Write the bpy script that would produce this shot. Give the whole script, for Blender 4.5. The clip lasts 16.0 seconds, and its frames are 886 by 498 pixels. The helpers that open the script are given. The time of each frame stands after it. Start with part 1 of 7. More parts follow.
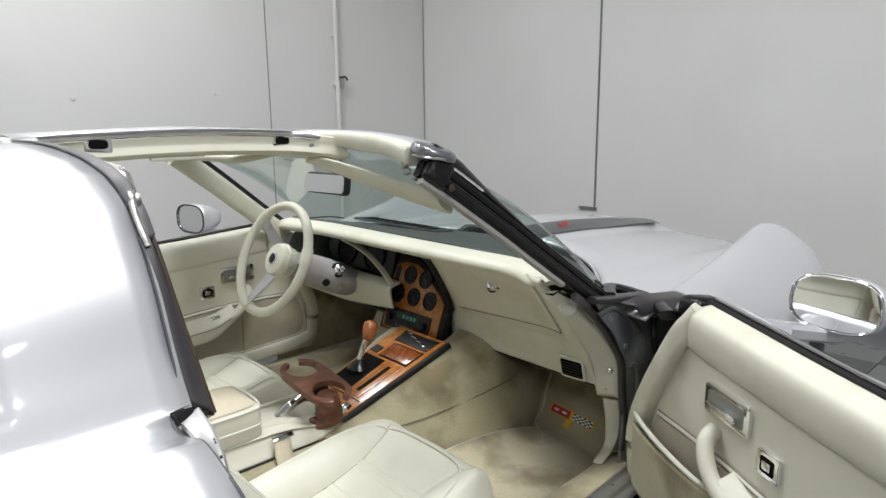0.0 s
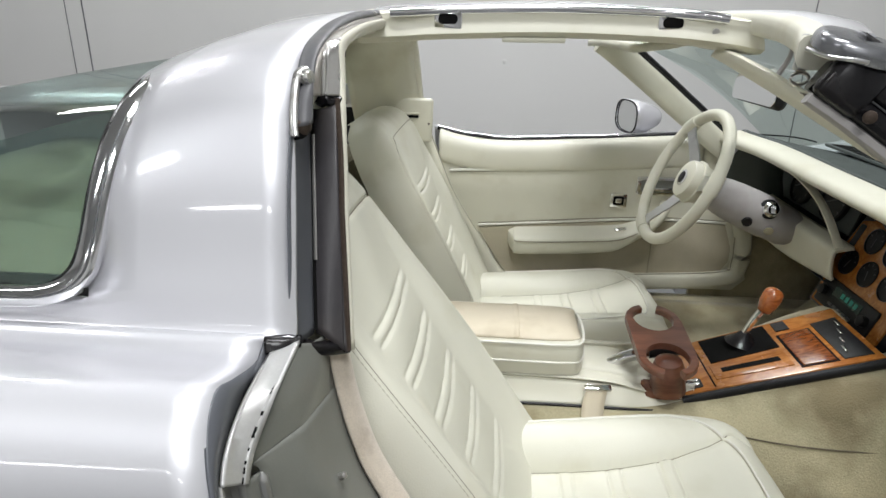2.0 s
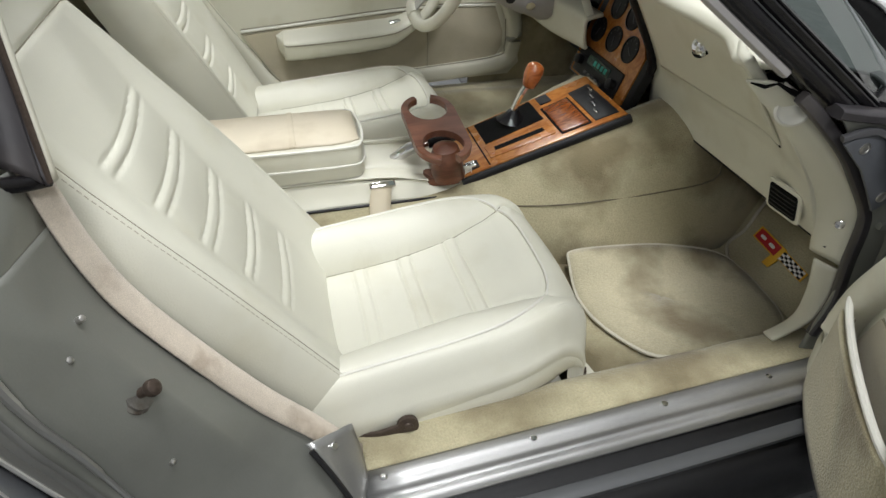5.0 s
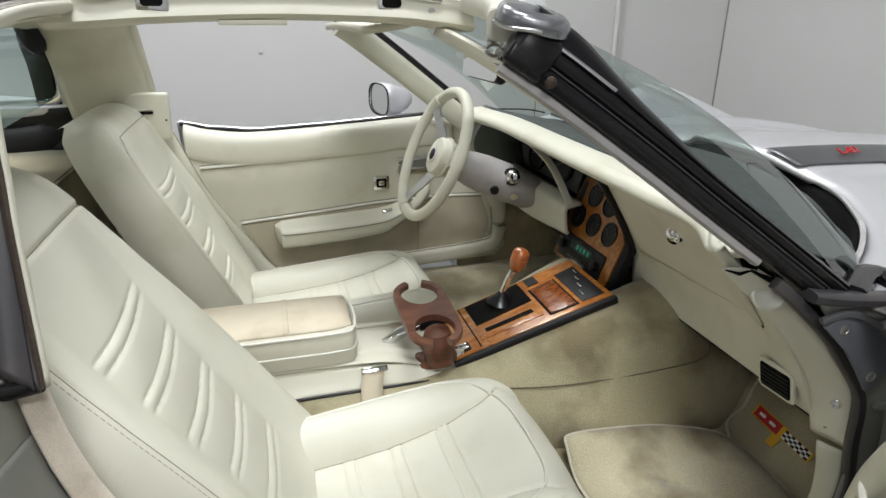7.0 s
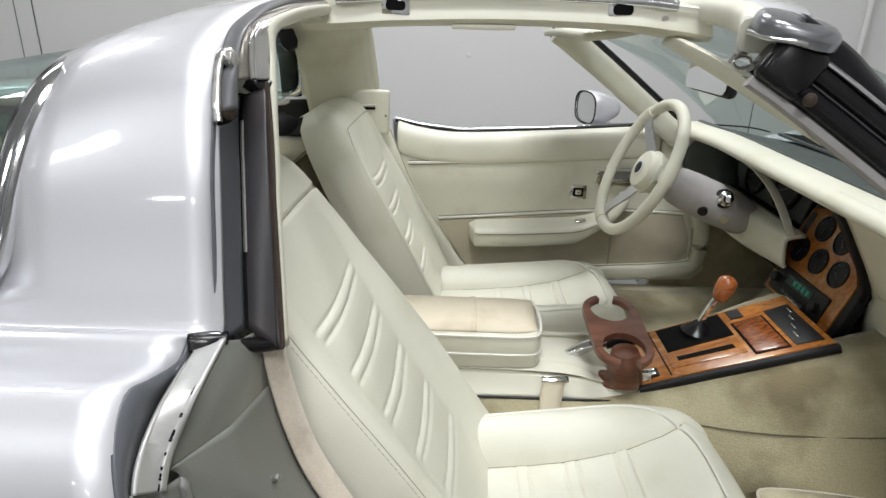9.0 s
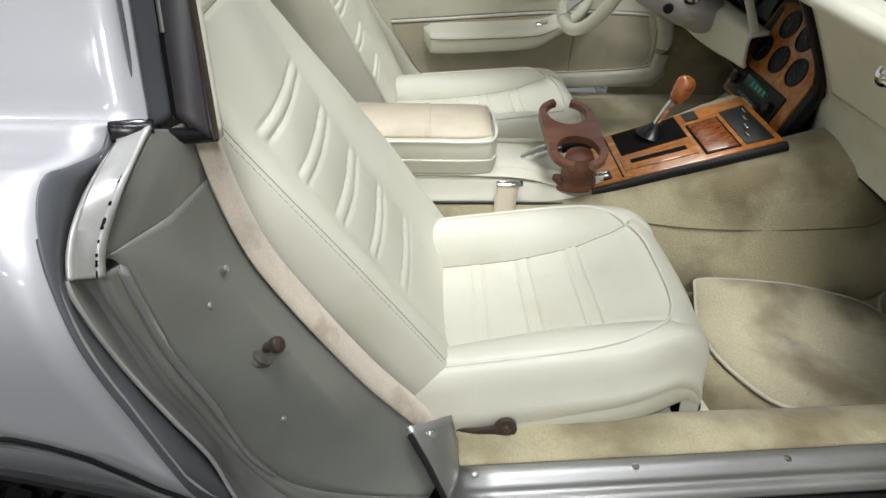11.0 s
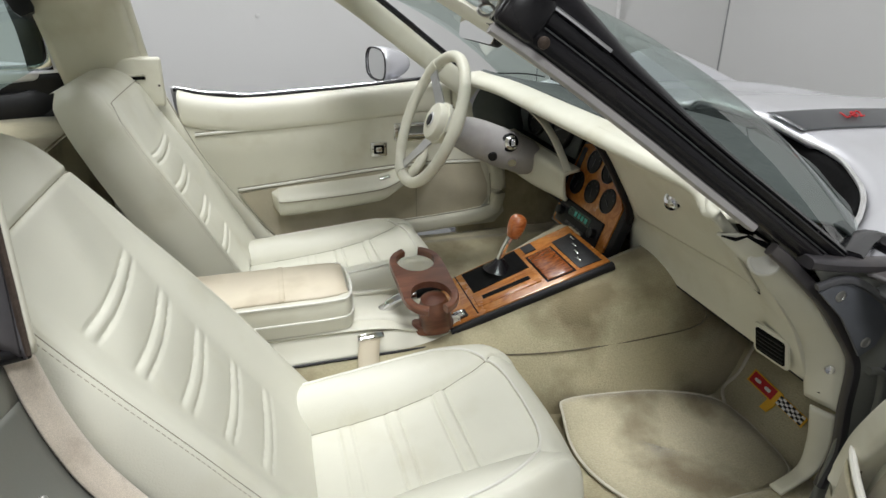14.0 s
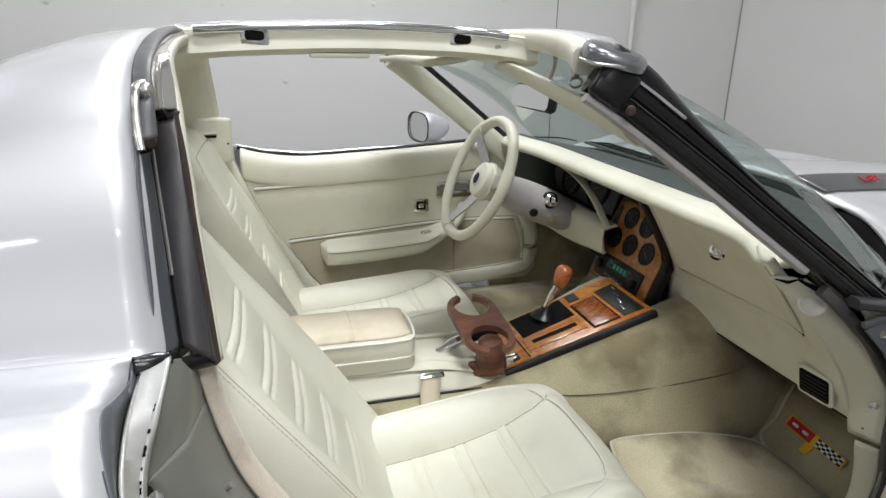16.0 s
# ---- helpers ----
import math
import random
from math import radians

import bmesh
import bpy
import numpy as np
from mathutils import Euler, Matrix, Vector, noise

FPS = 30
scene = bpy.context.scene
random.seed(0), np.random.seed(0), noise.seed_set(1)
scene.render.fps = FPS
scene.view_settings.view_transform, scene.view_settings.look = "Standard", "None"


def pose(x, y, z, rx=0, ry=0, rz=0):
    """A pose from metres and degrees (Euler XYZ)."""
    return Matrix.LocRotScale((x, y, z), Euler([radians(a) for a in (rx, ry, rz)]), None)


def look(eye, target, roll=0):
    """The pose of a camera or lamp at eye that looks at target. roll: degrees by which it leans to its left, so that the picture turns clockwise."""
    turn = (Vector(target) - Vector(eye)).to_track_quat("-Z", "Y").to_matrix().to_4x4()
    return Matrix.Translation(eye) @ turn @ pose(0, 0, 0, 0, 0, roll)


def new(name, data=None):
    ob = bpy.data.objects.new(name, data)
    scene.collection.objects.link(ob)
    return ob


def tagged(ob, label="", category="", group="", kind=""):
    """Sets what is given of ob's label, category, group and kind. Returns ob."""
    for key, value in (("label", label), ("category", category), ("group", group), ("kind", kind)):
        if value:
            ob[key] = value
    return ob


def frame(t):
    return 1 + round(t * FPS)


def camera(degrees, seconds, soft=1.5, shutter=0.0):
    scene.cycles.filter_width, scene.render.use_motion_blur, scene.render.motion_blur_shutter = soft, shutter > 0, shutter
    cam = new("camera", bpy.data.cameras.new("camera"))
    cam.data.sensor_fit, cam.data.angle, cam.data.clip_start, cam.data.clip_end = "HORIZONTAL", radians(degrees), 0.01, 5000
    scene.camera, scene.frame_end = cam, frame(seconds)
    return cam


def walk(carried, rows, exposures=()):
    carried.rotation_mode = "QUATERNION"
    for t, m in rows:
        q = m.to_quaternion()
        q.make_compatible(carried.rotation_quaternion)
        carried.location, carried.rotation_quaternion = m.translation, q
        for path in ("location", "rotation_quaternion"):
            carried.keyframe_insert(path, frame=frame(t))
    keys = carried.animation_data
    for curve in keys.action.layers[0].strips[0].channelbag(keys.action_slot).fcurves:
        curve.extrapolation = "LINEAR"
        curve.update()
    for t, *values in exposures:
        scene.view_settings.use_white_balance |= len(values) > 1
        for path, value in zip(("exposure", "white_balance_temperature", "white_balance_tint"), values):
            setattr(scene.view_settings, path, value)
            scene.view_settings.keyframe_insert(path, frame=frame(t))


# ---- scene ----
cam = camera(71.0, 16.0)
PATH = [
    (0, (-0.286, -1.252, 1.213), (1.025, 0.196, 0.834), -0.6),
    (0.5, (-0.133, -1.196, 1.211), (0.868, 0.473, 0.797), -0.4),
    (1, (-0.023, -1.148, 1.207), (0.631, 0.674, 0.745), -0.1),
    (1.5, (0.048, -1.122, 1.201), (0.257, 0.779, 0.651), 0.2),
    (2, (0.081, -1.097, 1.194), (-0.068, 0.762, 0.499), 1.0),
    (2.5, (0.108, -1.082, 1.172), (-0.091, 0.672, 0.232), 0.9),
    (3, (0.11, -1.079, 1.157), (-0.055, 0.539, -0.008), 1.0),
    (3.5, (0.114, -1.075, 1.15), (0.064, 0.458, -0.134), 1.6),
    (4, (0.127, -1.075, 1.151), (0.231, 0.45, -0.139), 1.3),
    (4.5, (0.141, -1.077, 1.157), (0.421, 0.447, -0.108), 0.8),
    (4.7, (0.146, -1.079, 1.158), (0.497, 0.445, -0.088), 0.6),
    (6.8, (0.144, -1.087, 1.185), (0.69, 0.678, 0.42), 0.1),
    (7, (0.145, -1.082, 1.183), (0.647, 0.715, 0.463), 0.4),
    (7.5, (0.132, -1.083, 1.188), (0.515, 0.775, 0.557), 0.6),
    (8, (0.125, -1.081, 1.19), (0.346, 0.817, 0.6), 0.7),
    (8.5, (0.116, -1.079, 1.188), (0.203, 0.825, 0.58), 1.0),
    (9, (0.109, -1.077, 1.182), (0.055, 0.792, 0.472), 1.2),
    (9.2, (0.106, -1.074, 1.178), (0.009, 0.771, 0.414), 1.3),
    (11.3, (0.129, -1.075, 1.146), (0.284, 0.502, -0.074), 2.2),
    (11.5, (0.132, -1.074, 1.148), (0.35, 0.495, -0.072), 2.0),
    (12, (0.143, -1.073, 1.146), (0.487, 0.488, -0.056), 1.5),
    (12.5, (0.155, -1.076, 1.152), (0.61, 0.512, 0.024), 0.9),
    (13, (0.161, -1.077, 1.163), (0.673, 0.553, 0.124), 0.4),
    (13.5, (0.164, -1.078, 1.169), (0.677, 0.616, 0.238), 0.1),
    (14, (0.158, -1.079, 1.178), (0.643, 0.682, 0.363), 0.2),
    (14.5, (0.152, -1.081, 1.185), (0.591, 0.732, 0.462), 0.3),
    (15, (0.136, -1.086, 1.188), (0.524, 0.76, 0.524), 0.3),
    (15.5, (0.102, -1.097, 1.188), (0.468, 0.767, 0.561), 0.8),
    (16, (0.019, -1.146, 1.187), (0.521, 0.684, 0.555), 1.0),
]
walk(cam, [(t, look(eye, target, roll)) for t, eye, target, roll in PATH])

# ---- light ----
C = 0.04  # the car's centre line
scene.view_settings.exposure = 0.0
world = bpy.data.worlds.new("world")
scene.world = world
world.use_nodes = True
world.node_tree.nodes["Background"].inputs[0].default_value = (0.9, 0.93, 1.0, 1)
world.node_tree.nodes["Background"].inputs[1].default_value = 0.25


def ceiling_lamp(x, y, z, sx, sy, power):
    data = bpy.data.lights.new("tube_light", "AREA")
    data.shape, data.size, data.size_y, data.energy = "RECTANGLE", sx, sy, power
    data.color = (0.97, 0.985, 1.0)
    ob = new("tube_light", data)
    ob.location = (x, y, z)
    return ob


# ---- materials ----
def material(name, base, rough=0.5, metal=0.0, var=0.08, scale=6.0, fine=300.0, bump=0.0, coat=0.0, stain=None, stain_scale=9.0,
             stain_at=(0.55, 0.75), sheen=0.0, rough_var=0.1, stretch=(1, 1, 1), spec=0.5):
    m = bpy.data.materials.new(name)
    m.use_nodes = True
    nt = m.node_tree
    b = nt.nodes["Principled BSDF"]
    L = nt.links.new
    co = nt.nodes.new("ShaderNodeTexCoord")
    mp = nt.nodes.new("ShaderNodeMapping")
    mp.inputs["Scale"].default_value = stretch
    L(co.outputs["Object"], mp.inputs["Vector"])

    def noise_tex(sc, detail=5.0):
        n = nt.nodes.new("ShaderNodeTexNoise")
        n.inputs["Scale"].default_value, n.inputs["Detail"].default_value = sc, detail
        L(mp.outputs["Vector"], n.inputs["Vector"])
        return n.outputs["Fac"]

    def ramp(fac, a, bb, p=(0.3, 0.7)):
        r = nt.nodes.new("ShaderNodeValToRGB")
        r.color_ramp.elements[0].position, r.color_ramp.elements[1].position = p
        r.color_ramp.elements[0].color, r.color_ramp.elements[1].color = (*a, 1), (*bb, 1)
        L(fac, r.inputs["Fac"])
        return r.outputs["Color"]

    def mix(fac, a, bb, kind="MIX"):
        x = nt.nodes.new("ShaderNodeMix")
        x.data_type, x.blend_type = "RGBA", kind
        if isinstance(fac, float):
            x.inputs["Factor"].default_value = fac
        else:
            L(fac, x.inputs["Factor"])
        for v, sock in ((a, x.inputs["A"]), (bb, x.inputs["B"])):
            if isinstance(v, tuple):
                sock.default_value = (*v, 1)
            else:
                L(v, sock)
        return x.outputs["Result"]

    lo, hi = tuple(c * (1 - var) for c in base), tuple(min(1, c * (1 + var)) for c in base)
    col = ramp(noise_tex(scale), lo, hi)
    small = noise_tex(fine, 3.0)
    col = mix(min(1.0, var * 3), col, ramp(small, lo, hi), "MIX")
    if stain:
        s1 = nt.nodes.new("ShaderNodeMapRange")
        s1.inputs[1].default_value, s1.inputs[2].default_value = stain_at
        L(noise_tex(stain_scale, 6.0), s1.inputs[0])
        col = mix(s1.outputs[0], col, stain)
    L(col, b.inputs["Base Color"])
    rr = nt.nodes.new("ShaderNodeMapRange")
    rr.inputs[3].default_value, rr.inputs[4].default_value = max(0.02, rough - rough_var), min(1, rough + rough_var)
    L(noise_tex(scale * 2.3), rr.inputs[0])
    L(rr.outputs[0], b.inputs["Roughness"])
    b.inputs["Metallic"].default_value = metal
    b.inputs["Coat Weight"].default_value = coat
    b.inputs["Coat Roughness"].default_value = 0.06
    b.inputs["Sheen Weight"].default_value = sheen
    b.inputs["Specular IOR Level"].default_value = spec
    if bump:
        bp = nt.nodes.new("ShaderNodeBump")
        bp.inputs["Strength"].default_value, bp.inputs["Distance"].default_value = bump, 0.002
        L(small, bp.inputs["Height"])
        L(bp.outputs["Normal"], b.inputs["Normal"])
    return m


def wood_material(name, dark, light, rough, coat, scale):
    m = material(name, light, rough, 0.0, 0.05, 8, 200, 0.05, coat)
    nt = m.node_tree
    b = nt.nodes["Principled BSDF"]
    co = nt.nodes.new("ShaderNodeTexCoord")
    mp = nt.nodes.new("ShaderNodeMapping")
    mp.inputs["Scale"].default_value = (0.6, 3.0, 3.0)
    n = nt.nodes.new("ShaderNodeTexNoise")
    n.inputs["Scale"].default_value, n.inputs["Detail"].default_value, n.inputs["Distortion"].default_value = scale, 8, 2.2
    r = nt.nodes.new("ShaderNodeValToRGB")
    r.color_ramp.elements[0].position, r.color_ramp.elements[1].position = 0.35, 0.68
    r.color_ramp.elements[0].color, r.color_ramp.elements[1].color = (*dark, 1), (*light, 1)
    nt.links.new(co.outputs["Object"], mp.inputs["Vector"])
    nt.links.new(mp.outputs["Vector"], n.inputs["Vector"])
    nt.links.new(n.outputs["Fac"], r.inputs["Fac"])
    nt.links.new(r.outputs["Color"], b.inputs["Base Color"])
    return m


def glass_material(name, tint, rough=0.0):
    m = bpy.data.materials.new(name)
    m.use_nodes = True
    nt = m.node_tree
    nt.nodes.remove(nt.nodes["Principled BSDF"])
    out = nt.nodes["Material Output"]
    t = nt.nodes.new("ShaderNodeBsdfTransparent")
    t.inputs[0].default_value = (*tint, 1)
    g = nt.nodes.new("ShaderNodeBsdfGlossy")
    g.inputs["Roughness"].default_value = rough
    lw = nt.nodes.new("ShaderNodeLayerWeight")
    lw.inputs["Blend"].default_value = 0.22
    f = nt.nodes.new("ShaderNodeMapRange")
    f.inputs[3].default_value, f.inputs[4].default_value = 0.04, 0.7
    nt.links.new(lw.outputs["Facing"], f.inputs[0])
    mx = nt.nodes.new("ShaderNodeMixShader")
    nt.links.new(f.outputs[0], mx.inputs[0])
    nt.links.new(t.outputs[0], mx.inputs[1])
    nt.links.new(g.outputs[0], mx.inputs[2])
    nt.links.new(mx.outputs[0], out.inputs["Surface"])
    return m


SILVER = material("silver_paint", (0.69, 0.69, 0.722), 0.42, 0.55, 0.02, 3, 900, 0.02, 0.9, rough_var=0.03)
CREAM = material("cream_vinyl", (0.68, 0.665, 0.560), 0.42, 0, 0.04, 7, 700, 0.12, 0, stain=(0.58, 0.55, 0.43), stain_at=(0.56, 0.8))
SEATSKIN = material("cream_leather", (0.70, 0.69, 0.590), 0.42, 0, 0.04, 6, 520, 0.18, 0, stain=(0.62, 0.60, 0.48), stain_at=(0.56, 0.82))
TANTOP = material("worn_tan_vinyl", (0.62, 0.55, 0.42), 0.5, 0, 0.06, 9, 500, 0.15, 0, stain=(0.50, 0.43, 0.31))
CARPETSEAM = material("dark_carpet_seam", (0.13, 0.11, 0.075), 0.9)
# dark beige for thin lines that imitate the shade in seams
SEAMLINE = material("dark_beige_seam_shade", (0.30, 0.28, 0.21), 0.8)
# beige of the stitches, also of the shadow line drawn beside the piping
THREAD_SHADE = material("beige_thread_and_shade", (0.46, 0.43, 0.34), 0.8)
BINDING = material("beige_binding", (0.60, 0.57, 0.47), 0.8, 0, 0.10, 40, 500, 0.2)
CAPMETAL = material("dull_silver_cap", (0.27, 0.275, 0.29), 0.26, 0.75, 0.08, 9, 400, 0.05, 0.2)
SILLMETAL = material("worn_sill_metal", (0.40, 0.40, 0.395), 0.40, 0.85, 0.10, 12, 400, 0.1, 0, stain=(0.20, 0.195, 0.185), stain_scale=14, rough_var=0.12, stretch=(0.3, 1, 1))
PIPING = material("pale_piping", (0.74, 0.73, 0.66), 0.45, 0, 0.03, 20, 500)
CARPET = material("olive_beige_carpet", (0.45, 0.405, 0.262), 0.95, 0, 0.19, 7, 330, 1.0, 0, stain=(0.19, 0.155, 0.085), stain_scale=5.5, stain_at=(0.46, 0.64), sheen=0.3)
MATCARPET = material("worn_mat_carpet", (0.47, 0.425, 0.292), 0.95, 0, 0.19, 8, 330, 1.0, 0, stain=(0.22, 0.18, 0.11), stain_scale=7, stain_at=(0.47, 0.64), sheen=0.3)
FUZZ = material("worn_pile_trim", (0.63, 0.55, 0.45), 0.95, 0, 0.20, 26, 900, 0.45, 0, stain=(0.36, 0.28, 0.20), stain_scale=20, stain_at=(0.55, 0.75), sheen=0.3)
RUBBER = material("black_rubber", (0.008, 0.0075, 0.009), 0.24, 0, 0.10, 30, 300, 0.03, 0, stain=(0.020, 0.017, 0.016), stain_scale=12, stain_at=(0.5, 0.8), rough_var=0.08, spec=0.38)
BLACK = material("black_plastic", (0.010, 0.010, 0.011), 0.45, 0, 0.2, 30, 500, 0.1, spec=0.3)
PIT = material("dark_cavity", (0.005, 0.005, 0.005), 0.8, 0, 0.2, 30, 300, spec=0.1)
DASHTOP = material("dark_grey_green_vinyl", (0.045, 0.055, 0.052), 0.55, 0, 0.1, 20, 500, 0.25)
CHROME = material("chrome", (0.80, 0.80, 0.81), 0.10, 1.0, 0.03, 20, 300, 0.0, 0, rough_var=0.05)
BRUSHED = material("worn_aluminium", (0.58, 0.58, 0.57), 0.32, 1.0, 0.10, 12, 400, 0.1, 0, stain=(0.32, 0.31, 0.30), stain_scale=20, rough_var=0.1)
JAMB = material("grey_jamb_paint", (0.215, 0.220, 0.198), 0.42, 0.2, 0.08, 6, 500, 0.05, 0.15, stain=(0.16, 0.16, 0.145), stain_scale=7, stain_at=(0.5, 0.8))
GROOVE = material("scuffed_grey_metal", (0.31, 0.31, 0.30), 0.34, 0.5, 0.10, 9, 400, 0.05, 0.1, stain=(0.17, 0.17, 0.165), stain_scale=16, stain_at=(0.5, 0.75), stretch=(1, 1, 0.3))
CHANNEL = material("worn_bright_channel", (0.56, 0.56, 0.55), 0.36, 0.35, 0.10, 9, 400, 0.05, 0.0, stain=(0.40, 0.39, 0.37), stain_scale=20, stain_at=(0.5, 0.8))
JAMB2 = material("satin_grey_metal", (0.42, 0.42, 0.41), 0.33, 0.75, 0.08, 9, 400, 0.05, 0.1, stain=(0.22, 0.22, 0.21), stain_scale=16)
HOOPGREY = material("grey_rubber_bead", (0.105, 0.105, 0.112), 0.42, 0, 0.10, 14, 400, 0.05, 0, stain=(0.16, 0.155, 0.15), stain_scale=25, stain_at=(0.55, 0.8), spec=0.4)
FLANGE = material("blue_grey_flange_paint", (0.115, 0.122, 0.138), 0.40, 0.1, 0.08, 10, 500, 0.04, 0.1, stain=(0.075, 0.075, 0.08), stain_scale=18, stain_at=(0.55, 0.8))
DULLTRIM = material("dull_grey_beige_metal", (0.36, 0.34, 0.31), 0.45, 0.3, 0.10, 14, 400, 0.06, 0, stain=(0.22, 0.19, 0.16), stain_scale=30, stain_at=(0.55, 0.8))
SATIN = material("worn_satin_steel", (0.62, 0.61, 0.59), 0.28, 0.9, 0.08, 16, 400, 0.05, 0, stain=(0.40, 0.36, 0.32), stain_scale=40, stain_at=(0.58, 0.8), rough_var=0.1)
WEATHER = material("worn_brown_black_rubber", (0.040, 0.037, 0.040), 0.34, 0, 0.15, 20, 300, 0.05, 0, stain=(0.075, 0.065, 0.06), stain_scale=14, stain_at=(0.5, 0.8), rough_var=0.1, stretch=(1, 1, 0.25))
WOOD = wood_material("honey_burl_veneer", (0.29, 0.10, 0.022), (0.46, 0.185, 0.042), 0.25, 0.5, 14)
DOORPILE = material("stained_door_pile", (0.50, 0.455, 0.345), 0.9, 0, 0.12, 8, 420, 0.5, 0, stain=(0.36, 0.32, 0.23), stain_scale=6, stain_at=(0.45, 0.75), sheen=0.2)
WOODDARK = wood_material("red_burl_veneer", (0.10, 0.025, 0.006), (0.26, 0.075, 0.016), 0.25, 0.5, 22)
CUPWOOD = wood_material("brown_stained_wood", (0.095, 0.032, 0.018), (0.19, 0.075, 0.042), 0.38, 0.25, 9)
KNOB = wood_material("amber_wood", (0.20, 0.05, 0.012), (0.40, 0.12, 0.03), 0.18, 0.8, 20)
WALL = material("white_wall_panel", (0.74, 0.735, 0.72), 0.6, 0, 0.02, 1.2, 60, 0.05, stain=(0.70, 0.695, 0.68), stain_scale=0.8)
CORNER = material("grey_corner_strip", (0.34, 0.34, 0.345), 0.6)
SEAM = material("grey_seam", (0.16, 0.16, 0.17), 0.6)
CEIL = material("ceiling_white", (0.78, 0.78, 0.77), 0.8, 0, 0.03, 2, 80)
TILE_A = material("charcoal_floor_tile", (0.055, 0.057, 0.058), 0.3, 0, 0.12, 4, 200, 0.05)
TILE_B = material("grey_floor_tile", (0.135, 0.138, 0.138), 0.3, 0, 0.10, 4, 200, 0.05)
BASEB = material("slate_baseboard", (0.16, 0.18, 0.20), 0.5, 0, 0.06)
GLASS = glass_material("green_tinted_glass", (0.77, 0.87, 0.83))
REARGLASS = glass_material("deep_green_glass", (0.60, 0.72, 0.69))
MIRROR = material("mirror_glass", (0.86, 0.87, 0.87), 0.03, 1.0, 0.0, 5, 50, rough_var=0.01)
COLUMN = material("worn_grey_column", (0.36, 0.345, 0.338), 0.5, 0, 0.08, 16, 500, 0.1, 0, stain=(0.30, 0.28, 0.27), stain_scale=22, stain_at=(0.5, 0.75))
RED = material("red_enamel", (0.50, 0.025, 0.03), 0.4)
YELLOW = material("yellow_enamel", (0.75, 0.42, 0.03), 0.4)
WHITE = material("white_enamel", (0.8, 0.8, 0.78), 0.4)
STRIPE = material("dark_grey_stripe", (0.085, 0.088, 0.092), 0.4, 0.3, 0.06, 6, 500, 0.0, 0.4)
RUST = material("rusty_steel", (0.075, 0.055, 0.043), 0.5, 0.5, 0.25, 60, 300, 0.3)
STRIKER = material("dull_steel", (0.26, 0.25, 0.23), 0.42, 0.7, 0.2, 60, 300, 0.2, 0, stain=(0.10, 0.075, 0.055), stain_scale=60, stain_at=(0.5, 0.7))
STEEL = material("bare_steel", (0.50, 0.49, 0.47), 0.35, 0.9, 0.12, 40, 300, 0.1)
DISPLAY = material("dark_green_display", (0.01, 0.035, 0.03), 0.15, 0, 0.1, 40, 200)
TEAL = material("teal_mark", (0.03, 0.30, 0.24), 0.4)


# ---- mesh tools ----
V = Vector


def put(name, bm, mat, parent=None, label="", smooth=True, solid=0.0, bevel=0.0, offset=-1.0):
    bmesh.ops.recalc_face_normals(bm, faces=bm.faces)
    me = bpy.data.meshes.new(name)
    bm.to_mesh(me)
    bm.free()
    me.materials.append(mat)
    if smooth:
        me.shade_smooth()
        me.set_sharp_from_angle(angle=radians(42))
    ob = new(name, me)
    if parent:
        ob.parent = parent
        ob.matrix_parent_inverse = parent.matrix_basis.inverted()
    if label:
        ob["label"] = label
    if solid:
        md = ob.modifiers.new("thick", "SOLIDIFY")
        md.thickness, md.offset = solid, offset
    if bevel:
        md = ob.modifiers.new("edge", "BEVEL")
        md.width, md.segments, md.limit_method = bevel, 2, "ANGLE"
    return ob


def part(name, bm, mat, parent, label="", **k):
    return put(name, bm, mat, parent, label, **k)


def thing(name, at=(0, 0, 0)):
    ob = new(name)
    ob.location, ob.empty_display_size = at, 0.1
    return ob


def cr(pts, n, closed=False):
    """A smooth curve of n points through pts."""
    p = np.array(pts, float)
    k = len(p)
    if closed:
        q = np.vstack([p[-1], p, p[0], p[1]])
        t = np.linspace(0, k, n, endpoint=False)
    else:
        q = np.vstack([2 * p[0] - p[1], p, 2 * p[-1] - p[-2]])
        t = np.linspace(0, k - 1, n)
    i = np.minimum(t.astype(int), (k if closed else k - 1) - 1)
    f = (t - i)[:, None]
    a, b, c, d = q[i], q[i + 1], q[i + 2], q[i + 3]
    return 0.5 * (2 * b + (c - a) * f + (2 * a - 5 * b + 4 * c - d) * f ** 2 + (3 * b - a - 3 * c + d) * f ** 3)


def sheet(rows, bm=None, close_u=False, close_v=False, keep=None, cap=False):
    bm = bm or bmesh.new()
    g = [[bm.verts.new(p) for p in r] for r in rows]
    nu, nv = len(g), len(g[0])
    for i in range(nu if close_u else nu - 1):
        for j in range(nv if close_v else nv - 1):
            if keep and not keep(i, j):
                continue
            bm.faces.new((g[i][j], g[(i + 1) % nu][j], g[(i + 1) % nu][(j + 1) % nv], g[i][(j + 1) % nv]))
    if cap:
        for r in (g[0], g[-1]):
            try:
                bm.faces.new(r)
            except ValueError:
                pass
    return bm


def loft(secs, nu, nv, bm=None, closed=False, cap=False, straight=False):
    secs = [cr(s, nv, closed) for s in secs]
    cols = [cr([s[j] for s in secs], nu) if not straight else
            np.array([[np.interp(u, range(len(secs)), [s[j][k] for s in secs]) for k in range(3)] for u in np.linspace(0, len(secs) - 1, nu)])
            for j in range(nv)]
    return sheet([[cols[j][i] for j in range(nv)] for i in range(nu)], bm, close_v=closed, cap=cap)


